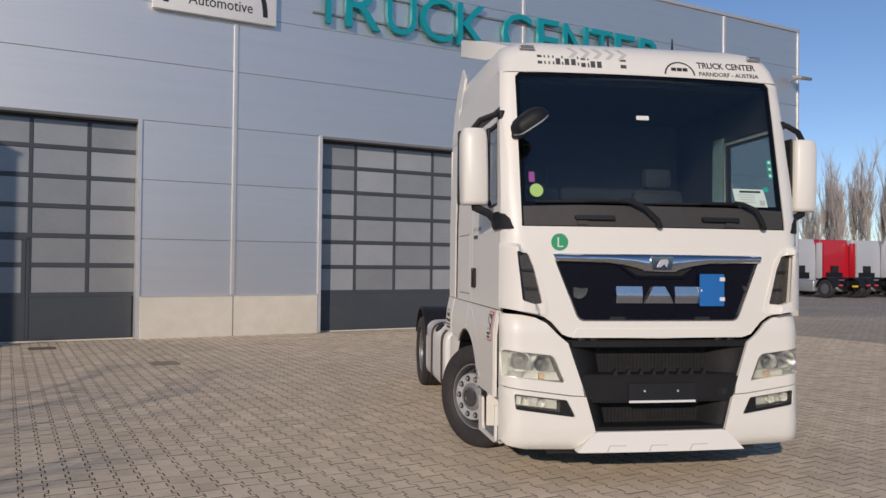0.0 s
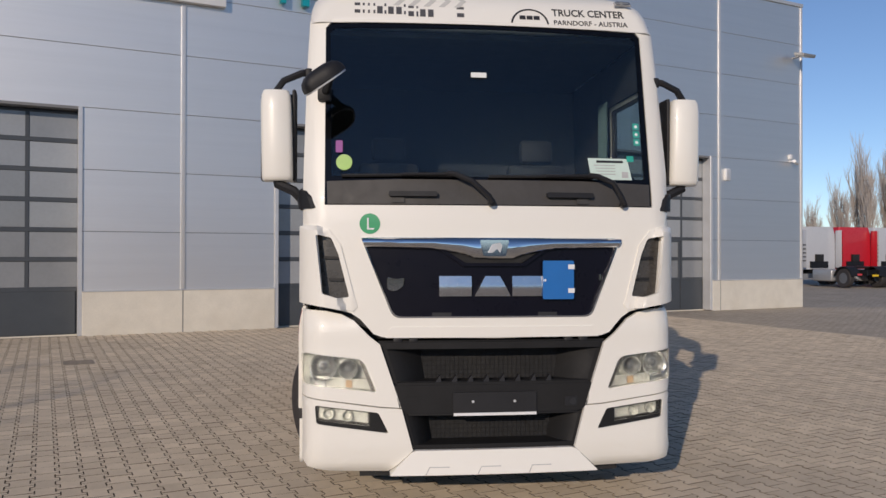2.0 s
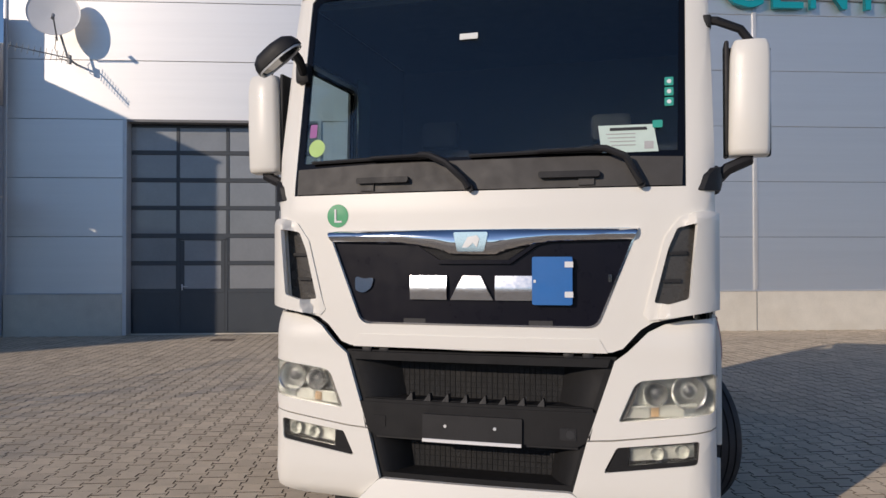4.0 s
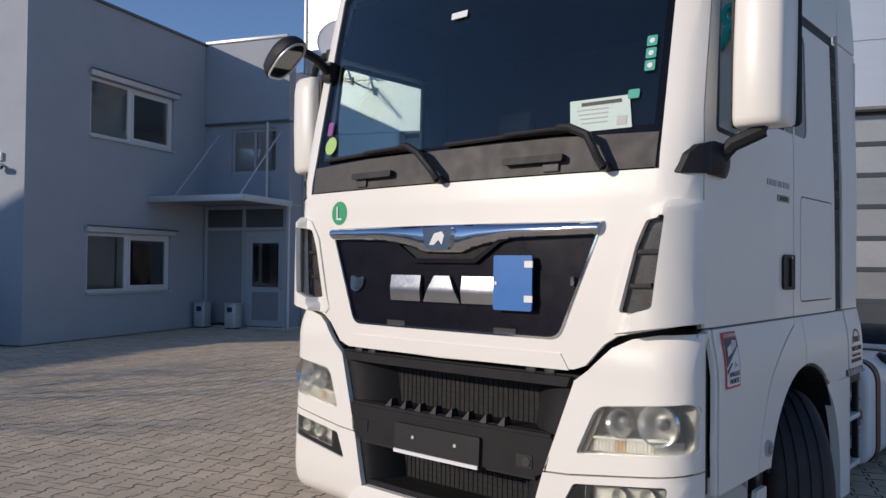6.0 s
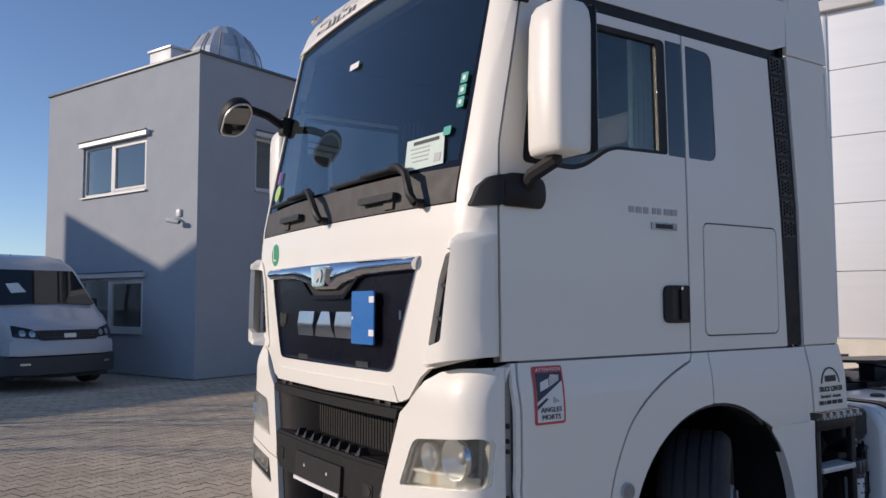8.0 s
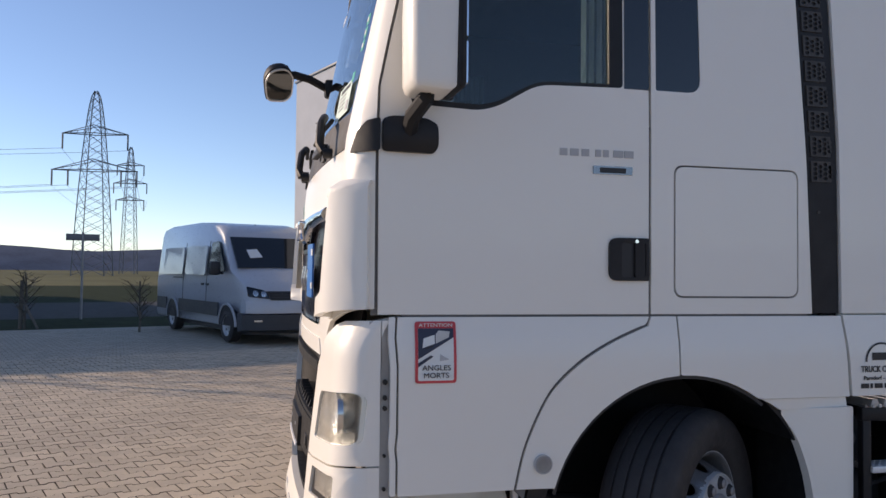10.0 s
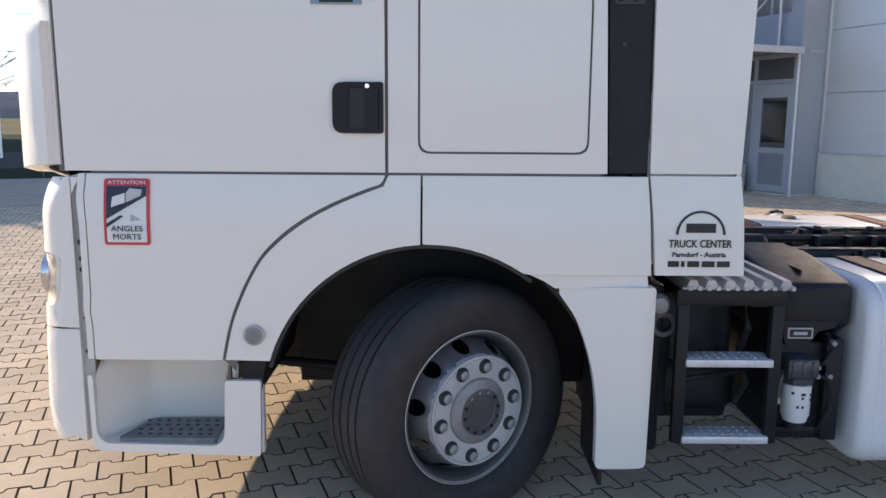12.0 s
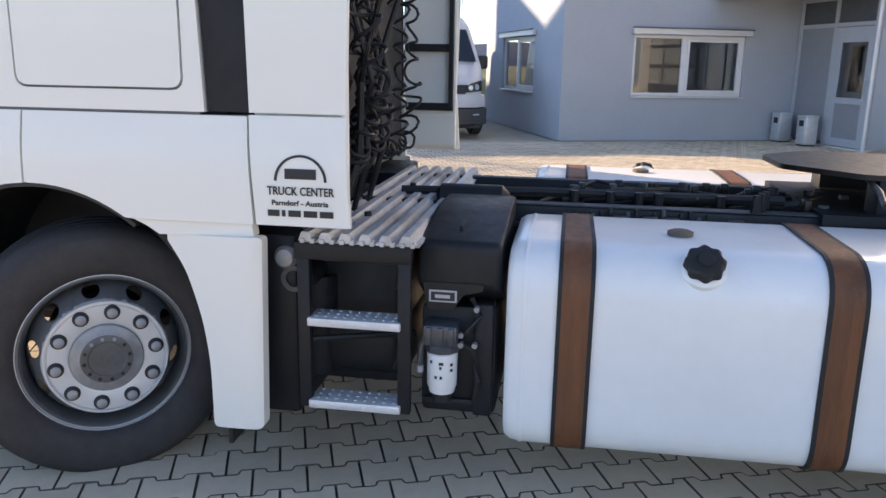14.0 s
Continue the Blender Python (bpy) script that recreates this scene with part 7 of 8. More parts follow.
part("fuel_line", tube([(1.12, 2.975, 0.61), (1.15, 3.01, 0.63), (1.12, 3.05, 0.68), (1.13, 3.02, 0.745)], 0.009), RUBBER, flt)
part("fuel_line", tube([(1.12, 2.975, 0.585), (1.15, 3.03, 0.57), (1.14, 3.05, 0.45), (1.10, 3.03, 0.35)], 0.009), RUBBER, flt)
for y, z in ((2.988, 0.615), (2.988, 0.58), (3.035, 0.58), (3.04, 0.71)):
    part("fitting", rod((1.13, y, z), (1.155, y, z), 0.010, seg=8), NUT, flt)
part("bracket", box(1.03, 1.12, 3.03, 3.095, 0.31, 0.72, 0.01), CHASSIS, truck)
part("bracket", box(1.06, 1.10, 2.85, 3.09, 0.33, 0.36, 0.005), CHASSIS, truck)
# catwalk of ridged planks
cw = part("catwalk", box(-0.60, 1.20, 2.44, 2.85, 0.925, 0.935), CATWALK, truck, "weathered grey ridged catwalk plank", smooth=0)
for k in range(6):
    y = 2.445 + 0.068 * k
    part("ridge", loft([[(x, y, 0.935), (x, y + 0.012, 0.965), (x, y + 0.038, 0.965), (x, y + 0.05, 0.935)] for x in (-0.60, 1.225)]), CATWALK, cw, smooth=0)
for k in range(12):
    y = 2.452 + 0.034 * k
    part("end_tooth", box(1.20, 1.232, y, y + 0.016, 0.928, 0.944, 0.002, seg=1), CATWALK, cw)
for x, y in ((0.55, 2.5), (0.15, 2.62), (0.9, 2.6)):
    part("bolt", rod((x, y, 0.965), (x, y, 0.98), 0.014, seg=8), RUBBER, cw)
part("catwalk_arm", box(0.40, 1.19, 2.52, 2.58, 0.86, 0.925), CHASSIS, truck, smooth=0)
part("catwalk_arm", box(0.40, 1.19, 2.70, 2.76, 0.86, 0.925), CHASSIS, truck, smooth=0)
part("air_bottle", move(lathe([(-0.16, 0.02), (-0.14, 0.05), (0.12, 0.05), (0.15, 0.02)], 18), pose(0.38, 2.93, 0.97, 0, 0, 90)), CHASSIS, truck)


# coiled hoses behind the cab
def coil(path, turns, r, wire, rnd):
    """A coiled hose whose coils wander along a slack line."""
    P = [Vector(p) for p in path]
    n = int(turns * 11)
    pts = []
    ph = rnd.uniform(0, 6.28)
    for k in range(n + 1):
        t = k / n * (len(P) - 1)
        i = min(len(P) - 2, int(t))
        c = P[i].lerp(P[i + 1], t - i)
        ax = (P[i + 1] - P[i]).normalized()
        ax = (ax + Vector((0.35 * math.sin(3.1 * t + ph), 0.35 * math.cos(2.3 * t + ph), 0))).normalized()
        e1 = ax.cross(Vector((0.3, 1, 0.2))).normalized()
        e2 = ax.cross(e1)
        a = 2 * math.pi * turns * k / n + 0.5 * math.sin(k * 0.31)
        rr = r * (0.85 + 0.3 * math.sin(2.7 * t + ph))
        pts.append(c + e1 * (rr * math.cos(a)) + e2 * (rr * math.sin(a)))
    return tube(pts, wire, 5)


hose_rack = part("hose_bracket", box(0.2, 1.0, 2.30, 2.36, 2.0, 2.1, 0.01), CHASSIS, truck, "black hose bracket on the cab rear")
rh = random.Random(5)
for k in range(7):
    x = 0.62 + 0.07 * k
    yb = 2.42 + 0.06 * (k % 3)
    drop = 1.02 + 0.06 * (k % 3)
    path = [(x, yb, 2.30 - 0.1 * (k % 3)), (x + rh.uniform(-0.08, 0.08), yb + rh.uniform(0.0, 0.08), 1.75), (x + rh.uniform(-0.1, 0.1), yb + rh.uniform(0.02, 0.12), 1.4), (x + rh.uniform(-0.06, 0.06), yb + 0.05, drop + 0.08), (x - 0.08, yb - 0.03, drop), (x - 0.15, yb - 0.06, drop + 0.14)]
    part("coiled_hose", coil(path, 17 + k % 4, 0.042 + 0.006 * (k % 2), 0.0075, rh), RUBBER, hose_rack, "black coiled air hose")
for k in range(2):
    x, yb = -0.30 + 0.14 * k, 2.50 - 0.03 * k
    path = [(x, 2.40, 2.35), (x, yb - 0.06, 2.22), (x + 0.03, yb, 2.0), (x - 0.04, yb + 0.01, 1.7), (x + 0.05, yb + 0.03, 1.4), (x, yb, 1.13), (x - 0.03, yb - 0.08, 1.06), (x - 0.06, yb - 0.2, 1.1)]
    part("coiled_hose", coil(path, 19, 0.048, 0.0075, rh), RUBBER, hose_rack, "black coiled air hose")
for k in range(14):
    x, y = 0.40 + 0.055 * k, 2.36 + 0.05 * (k % 4)
    part("hose", tube([(x, 2.33, 2.45), (x + 0.03, y + 0.06, 2.2), (x + rh.uniform(-0.06, 0.06), y + rh.uniform(0.04, 0.16), 1.8), (x + rh.uniform(-0.09, 0.09), y + rh.uniform(0.04, 0.18), 1.45), (x + rh.uniform(-0.08, 0.08), y + 0.08, 1.2), (x - 0.02, y, 0.96)], 0.0095 + 0.003 * (k % 2), 6), RUBBER, hose_rack)
part("rear_panel", box(0.15, 1.12, 2.285, 2.31, 1.0, 2.6), CHASSIS, truck, smooth=0)

# fifth wheel
fw5 = part("fifth_wheel", panel(rounded([(-0.45, 4.45), (-0.18, 4.20), (0.18, 4.20), (0.45, 4.45), (0.47, 4.8), (0.25, 5.15), (0.12, 5.15), (0.09, 4.78), (-0.09, 4.78), (-0.12, 5.15), (-0.25, 5.15), (-0.47, 4.8)], 0.04), lambda u, v, d: (u, v, 1.125 - 0.01 * (v - 4.7) - d), 0.022, (), 0.2), GREASE, truck, "greasy brown fifth wheel plate")
for s in (1, -1):
    part("pedestal", box(min(s * 0.30, s * 0.44), max(s * 0.30, s * 0.44), 4.5, 4.95, 0.93, 1.12, 0.02), CHASSIS, fw5)
part("sub_plate", box(-0.48, 0.48, 4.3, 5.2, 0.93, 0.97), CHASSIS, fw5)
part("release_handle", tube([(0.3, 4.5, 1.1), (0.6, 4.45, 1.08), (0.8, 4.4, 1.06)], 0.012), CHASSIS, fw5)
for k in range(5):
    part("lug", rod((0.2 + 0.06 * k, 4.18 - 0.03 * k, 0.96), (0.2 + 0.06 * k, 4.18 - 0.03 * k, 1.03), 0.022, 0.014, seg=8), CHASSIS, fw5)
for s in (1, -1):
    part("tail_light", box(min(s * 0.75, s * 1.15), max(s * 0.75, s * 1.15), 6.08, 6.14, 0.6, 0.74, 0.015), REDSTICK, truck, "red tail lamp")

# ---- delivery van ----
def van(m):
    v = thing("delivery_van", "white high-roof delivery van parked in the shade beside the office", "van", m)
    W = 1.02
    prof = [(-0.02, 0.30), (0.0, 0.55), (0.0, 0.88), (-0.03, 1.05), (-0.12, 1.20), (-0.30, 1.33), (-0.66, 1.50), (-0.74, 1.57), (-1.42, 2.28), (-1.56, 2.40), (-1.85, 2.54), (-2.3, 2.63), (-3.2, 2.68), (-5.3, 2.68), (-5.85, 2.61), (-5.96, 2.46), (-5.99, 1.2), (-5.98, 0.42), (-5.9, 0.30)]

    def width(x, z):
        w = W - 0.13 * max(0.0, (z - 1.15) / 1.4) ** 1.3
        w -= 0.16 * max(0.0, (x + 0.75) / 0.75) ** 2
        return w
    rings = []
    for f in (-1.0, -0.985, -0.94, -0.8, -0.6, -0.3, 0.0, 0.3, 0.6, 0.8, 0.94, 0.985, 1.0):
        e = 1 - 0.012 * (max(0.0, abs(f) - 0.9) / 0.1) ** 3
        rings.append([(-3.0 + (x + 3.0) * e - 0.28 * abs(f * width(x, z)) ** 3 * max(0.0, (x + 1.2) / 1.2), f * width(x, z), 1.4 + (z - 1.4) * (1 - 0.035 * (max(0.0, abs(f) - 0.9) / 0.1) ** 3)) for x, z in prof])
    part("body", loft(rings), SHADEDWHITE, v, "white van body", smooth=45)

    FACE = ((0.55, 0.0), (0.88, 0.0), (1.05, -0.03), (1.2, -0.12))

    def side(s, off):
        return lambda u, z, d: (u, s * (width(u, z) + off - d), z)
    ws = part("windscreen", loft([[(-0.735, -0.88, 1.59), (-0.735, 0.88, 1.59), (-0.775, 0.88, 1.57), (-0.775, -0.88, 1.57)], [(-1.385, -0.82, 2.27), (-1.385, 0.82, 2.27), (-1.43, 0.82, 2.25), (-1.43, -0.82, 2.25)]]), DARKGLASS, v, "dark van windscreen", smooth=0)
    part("paper_note", loft([[(-0.93, -0.56, 1.80), (-0.93, -0.30, 1.82), (-0.935, -0.30, 1.815), (-0.935, -0.56, 1.795)], [(-1.10, -0.58, 1.98), (-1.10, -0.36, 2.0), (-1.105, -0.36, 1.995), (-1.105, -0.58, 1.975)]]), PAPER, ws, smooth=0)
    for s in (1, -1):
        part("side_window", panel(rounded([(-1.16, 1.50), (-2.1, 1.48), (-2.1, 2.16), (-1.70, 2.18)], 0.06), side(s, 0.006), 0.02, (), 0.2), DARKGLASS, v, "dark cab side window")
        part("side_panel", panel(rounded([(-2.35, 1.42), (-3.75, 1.42), (-3.75, 2.1), (-2.35, 2.1)], 0.08), side(s, 0.008), 0.02, (), 0.3), SHADEDWHITE, v)
        part("side_panel", panel(rounded([(-3.95, 1.42), (-5.5, 1.42), (-5.5, 2.1), (-3.95, 2.1)], 0.08), side(s, 0.008), 0.02, (), 0.3), SHADEDWHITE, v)
        part("sliding_rail", panel(outline_rect(-4.6, -3.95, 1.33, 1.36), side(s, 0.012), 0.02, (), 0), INK, v)
        part("door_gap", panel(outline_rect(-2.235, -2.22, 0.6, 2.2), side(s, 0.004), 0.01, (), 0.3), VANGREY, v)
        part("door_gap", panel(outline_rect(-3.86, -3.845, 0.6, 2.2), side(s, 0.004), 0.01, (), 0.3), VANGREY, v)
        for x in (-2.12, -2.42):
            part("door_grip", panel(rounded(outline_rect(x - 0.08, x + 0.08, 1.18, 1.23), 0.015), side(s, 0.025), 0.02, (), 0), INK, v)
        part("rub_strip", panel(rounded([(-1.45, 0.52), (-4.12, 0.52), (-4.12, 0.82), (-1.45, 0.82)], 0.03), side(s, 0.014), 0.02, (), 0.3), VANGREY, v, "grey side rub strip")
        part("rub_strip", panel(rounded([(-5.1, 0.52), (-5.9, 0.52), (-5.9, 0.82), (-5.1, 0.82)], 0.03), side(s, 0.014), 0.02, (), 0.3), VANGREY, v)
        mi = part("mirror", box(-1.40, -1.22, min(s * 1.05, s * 1.27), max(s * 1.05, s * 1.27), 1.42, 1.72, 0.05), INK, v, "black van mirror")
        part("mirror_arm", rod((-1.35, s * 0.98, 1.46), (-1.32, s * 1.1, 1.50), 0.03), INK, mi)
        hl = part("headlight", panel(rounded([(s * 0.50, 0.94), (s * 0.87, 0.98), (s * 0.885, 1.20), (s * 0.60, 1.12)], 0.03), lambda u, z, d, s=s: (lerp_table(z, FACE) + 0.014 - 0.26 * abs(u) ** 3 - d, u, z), 0.06, (), 0.05), DARKGLASS, v, "dark van headlight")
        for u in (0.62, 0.76):
            part("lens", panel([(s * u + 0.048 * x, 1.04 + 0.06 * y + 0.1 * (u - 0.62)) for x, y in disc[::2]], lambda u, z, d, s=s: (lerp_table(z, FACE) + 0.018 - 0.26 * abs(u) ** 3 - d, u, z), 0.006, (), 0.05), REFLECT, hl)
        for x in (-0.95, -4.62):
            arc_p = [(x + 0.44 * math.cos(radians(a)), 0.35 + 0.44 * math.sin(radians(a))) for a in range(0, 181, 12)]
            part("wheel_arch", panel(arc_p, side(s, 0.004), 0.02, (), 0), INK, v)
            lipp = arc_p + [(x + 0.48 * math.cos(radians(a)), 0.35 + 0.48 * math.sin(radians(a))) for a in range(180, -1, -12)]
            part("arch_lip", panel(lipp, side(s, 0.025), 0.03, (), 0), SHADEDWHITE, v)
            tw = part("wheel", lathe([(-0.11, 0.22), (-0.115, 0.30), (-0.09, 0.345), (0.09, 0.345), (0.115, 0.30), (0.105, 0.22)], 36, "y", loop=True), TYRE, v, "black van tyre", m=pose(x, s * 0.92, 0.345))
            part("rim", lathe([(s * 0.075, 0.005), (s * 0.09, 0.06), (s * 0.06, 0.09), (s * 0.05, 0.19), (s * 0.105, 0.215), (s * 0.10, 0.225), (s * 0.0, 0.22)], 28, "y"), RIM, tw, "silver steel rim")
            for k in range(5):
                a = 2 * math.pi * k / 5
                part("rim_slot", rod((0.14 * math.cos(a), s * 0.045, 0.14 * math.sin(a)), (0.14 * math.cos(a), s * 0.066, 0.14 * math.sin(a)), 0.026, seg=10), INK, tw)
    part("bumper", loft([[(-0.10 - 0.35 * abs(y) ** 3, y, 0.25), (0.05 - 0.30 * abs(y) ** 3, y, 0.30), (0.06 - 0.30 * abs(y) ** 3, y, 0.61), (0.0 - 0.30 * abs(y) ** 3, y, 0.64), (-0.15 - 0.35 * abs(y) ** 3, y, 0.64)] for y in [-0.99 + 1.98 * k / 12 for k in range(13)]]), VANGREY, v, "dark plastic front bumper")
    part("bumper_upper", loft([[(-0.15 - 0.35 * abs(y) ** 3, y, 0.645), (0.05 - 0.30 * abs(y) ** 3, y, 0.645), (0.055 - 0.30 * abs(y) ** 3, y, 0.80), (0.02 - 0.30 * abs(y) ** 3, y, 0.90), (-0.15 - 0.35 * abs(y) ** 3, y, 0.90)] for y in [-0.93 + 1.86 * k / 12 for k in range(13)]]), SHADEDWHITE, v)
    g = part("grille", panel(rounded([(-0.50, 0.915), (0.50, 0.915), (0.58, 1.10), (-0.58, 1.10)], 0.03), lambda u, z, d: (lerp_table(z, FACE) + 0.012 - 0.05 * u * u - d, u, z), 0.05, (), 0.1), INK, v, "black van grille")
    for z in (0.97, 1.02, 1.07):
        part("grille_bar", panel(outline_rect(-0.48, 0.48, z, z + 0.012), lambda u, zz, d: (lerp_table(zz, FACE) + 0.02 - 0.05 * u * u - d, u, zz), 0.02, (), 0.2), VANGREY, g)
    part("logo_bar", panel(rounded(outline_rect(-0.11, 0.11, 0.96, 1.04), 0.02), lambda u, z, d: (lerp_table(z, FACE) + 0.03 - d, u, z), 0.02, (), 0), REFLECT, g)
    for s in (1, -1):
        part("fog_lamp", panel(rounded(outline_rect(min(s * 0.66, s * 0.80), max(s * 0.66, s * 0.80), 0.47, 0.51), 0.01), lambda u, z, d: (0.066 - 0.30 * abs(u) ** 3 - d, u, z), 0.02, (), 0), REFLECT, v)
    part("aerial", rod((-2.0, 0, 2.45), (-2.12, 0, 2.62), 0.008), INK, v)
    part("under", box(-5.7, -0.2, -0.85, 0.85, 0.2, 0.34), INK, v, smooth=0)
    return v


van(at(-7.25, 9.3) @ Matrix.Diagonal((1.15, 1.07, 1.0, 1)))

# ---- far tractors beside the hall ----
def far_tractor(m, paint, label, cabz=3.55):
    t = thing("tractor_unit", label, "truck", m, group="parked tractors beyond the hall")
    cab = loft([ring(0.0, 2.2, 1.22, 0.9, rf=0.14), ring(0.0, 2.2, 1.23, 1.9, rf=0.14), ring(0.22, 2.2, 1.2, 2.9, rf=0.1), ring(0.35, 2.2, 1.16, cabz - 0.3, rf=0.15), ring(0.7, 2.2, 1.05, cabz, rf=0.2)])
    part("cab", cab, paint, t, smooth=45)
    part("windscreen", loft([[(-1.05, -0.02, 2.0), (1.05, -0.02, 2.0), (1.05, 0.05, 2.0), (-1.05, 0.05, 2.0)], [(-1.03, 0.20, 2.9), (1.03, 0.20, 2.9), (1.03, 0.27, 2.9), (-1.03, 0.27, 2.9)]]), DARKGLASS, t, smooth=0)
    for s in (1, -1):
        part("side_window", box(min(s * 1.18, s * 1.235), max(s * 1.18, s * 1.235), 0.4, 1.2, 2.1, 2.75, 0.02), DARKGLASS, t)
        part("deflector", box(min(s * 1.17, s * 1.21), max(s * 1.17, s * 1.21), 2.2, 2.65, 1.0, cabz - 0.2, 0.02), paint, t)
        part("tank", box(min(s * 0.5, s * 1.18), max(s * 0.5, s * 1.18), 3.0, 4.4, 0.3, 0.95, 0.1, seg=3), SILVERTRUCK, t)
        part("skirt", box(min(s * 1.1, s * 1.22), max(s * 1.1, s * 1.22), 0.2, 0.9, 0.35, 0.9, 0.02), paint, t)
        for y in (1.5, 5.2):
            w = part("wheel", lathe([(-0.14, 0.28), (-0.15, 0.46), (-0.1, 0.5), (0.1, 0.5), (0.15, 0.46), (0.14, 0.28), (0.1, 0.27)], 28, loop=True), TYRE, t, m=pose(s * 1.05, y, 0.5))
            part("rim", lathe([(s * 0.13, 0.28), (s * 0.02, 0.24), (s * 0.09, 0.16), (s * 0.11, 0.08), (s * 0.11, 0.01)], 24), RIMDARK, w)
        part("tail_light", box(min(s * 0.85, s * 1.1), max(s * 0.85, s * 1.1), 6.05, 6.1, 0.66, 0.75), REDSTICK, t, smooth=0)
        part("rail", box(min(s * 0.35, s * 0.43), max(s * 0.35, s * 0.43), 1.5, 6.0, 0.65, 0.93), CHASSIS, t, smooth=0)
        part("mudguard", panel([(5.2 - 0.62 * math.cos(radians(a)), 0.5 + 0.62 * math.sin(radians(a))) for a in range(10, 171, 16)] + [(5.2 - 0.58 * math.cos(radians(a)), 0.5 + 0.58 * math.sin(radians(a))) for a in range(170, 9, -16)], lambda u, v, d, s=s: (s * (1.22 - d), u, v), 0.6, (), 0), BLACK, t)
    part("rear_frame", box(-0.6, 0.6, 2.22, 2.3, 1.0, 1.35), CHASSIS, t, smooth=0)
    part("air_lines", box(-0.25, 0.25, 2.22, 2.34, 1.35, 1.75), RUBBER, t)
    for k in range(5):
        for s in (1, -1):
            part("louvre", box(min(s * 1.20, s * 1.222), max(s * 1.20, s * 1.222), 2.26, 2.6, 1.35 + 0.22 * k, 1.42 + 0.22 * k), GREYDARK, t, smooth=0)
    part("fifth_wheel", box(-0.45, 0.45, 4.5, 5.3, 1.0, 1.12, 0.03), GREASE, t)
    part("plate", box(-0.2, 0.2, 6.1, 6.12, 0.60, 0.70), YELLOW, t, smooth=0)
    return t


for x, y, yaw, pt, lb in ((27.2, 44.3, 190.7, SHADEDWHITE, "white tractor unit parked in a row, seen from behind"), (29.7, 44.8, 190.7, RED, "bright red tractor unit parked in a row"),
                          (32.2, 45.3, 190.7, SHADEDWHITE, "white tractor unit parked beside the red one"), (34.7, 45.7, 190.7, SILVERTRUCK, "grey tractor unit in the row of parked tractors"), (37.2, 46.2, 190.7, SILVERTRUCK, "grey tractor unit at the end of the row")):
    far_tractor(pose(x, y, 0, 0, 0, yaw), pt, lb, 3.3)


# ---- trees ----
def branch(bm, p, d, length, r, level, rnd, upright, spread):
    """A bent tapered limb and its side shoots."""
    pts = [Vector(p)]
    d = Vector(d).normalized()
    n = 4
    for k in range(n):
        d = (d + Vector((rnd.uniform(-1, 1), rnd.uniform(-1, 1), rnd.uniform(-0.3, 0.6))) * 0.13 + Vector((0, 0, upright * 0.12))).normalized()
        pts.append(pts[-1] + d * (length / n))
    tube(pts, r, 5 if level < 2 else 3, bm, taper=r * 0.35)
    if level <= 0:
        return
    for k in range(5 if level > 1 else 6):
        t = rnd.uniform(0.25, 1.0)
        i = min(n - 1, int(t * n))
        q = pts[i].lerp(pts[i + 1], t * n - i)
        a = rnd.uniform(0, 2 * math.pi)
        side = Vector((math.cos(a), math.sin(a), 0.0))
        nd = (d * (1 - spread) + side * spread + Vector((0, 0, upright * 0.35))).normalized()
        branch(bm, q, nd, length * rnd.uniform(0.45, 0.62), r * 0.42, level - 1, rnd, upright, spread)


def bare_tree(name, m, label, height, spread, upright, seed, levels=3, limbs=9, trunk=0.12, twigs=None):
    rnd = random.Random(seed)
    t = thing(name, label, "tree", m)
    tb = tube([(0, 0, -0.1), (0.02, 0.01, height * 0.25), (-0.03, 0.03, height * 0.55), (0.0, 0.0, height * 0.95)], trunk, 8, taper=0.02)
    part("trunk", tb, BARK, t)
    cr = bmesh.new()
    for k in range(limbs):
        z = height * (0.18 + 0.62 * k / limbs)
        a = k * 2.4 + rnd.uniform(-0.3, 0.3)
        d = Vector((math.cos(a) * spread, math.sin(a) * spread, upright + 0.25))
        branch(cr, (0, 0, z), d, height * rnd.uniform(0.28, 0.42), trunk * 0.42, levels - 1, rnd, upright, spread)
    part("crown", cr, twigs or TWIG, t, "bare winter twigs")
    return t


poplars = [bare_tree("poplar_tree", pose(0, 0, 0), "tall bare upright poplar behind the parked tractors", h, 0.25, 1.0, sd, 3, 22, 0.2) for h, sd in ((14.5, 3), (12.5, 5), (13.5, 8))]
spots = [(51.5 + 0.62 * k + (k * 37 % 10) * 0.1, 86.0 - 0.5 * k + (k * 53 % 10) * 0.7) for k in range(30)]
hts = [(0.35 + 0.5 * math.exp(-((k - 15) / 8.0) ** 2)) * (1.0, 0.93, 1.04, 0.97, 0.9)[k % 5] for k in range(30)]
for k, (x, y) in enumerate(spots):
    src = poplars[k % 3]
    m = pose(x, y, 0, 0, 0, 77 * k) @ Matrix.Scale(hts[k], 4)
    if k < 3:
        src.matrix_basis = m
        continue
    o = copy_thing(src, Matrix.Identity(4))
    o.matrix_basis = m
for p in poplars:
    p["group"] = "poplars"
yard_tree = bare_tree("yard_tree", pose(-34.3, -12.2, 0), "bare young roadside tree", 6.6, 0.7, 0.55, 21, 3, 18, 0.11, DARKTWIG)
# Three trees out of view, added to cast thin streaks of shade on the yard.
bare_tree("yard_tree", pose(-9.7, -3.1, 0), "unseen bare tree added to streak the yard with shade", 5.4, 0.75, 0.5, 33, 3, 7, 0.09)
bare_tree("yard_tree", pose(-8.25, -4.5, 0, 0, 0, 70), "unseen bare tree added to streak the yard with shade", 4.5, 0.75, 0.5, 34, 3, 6, 0.08)
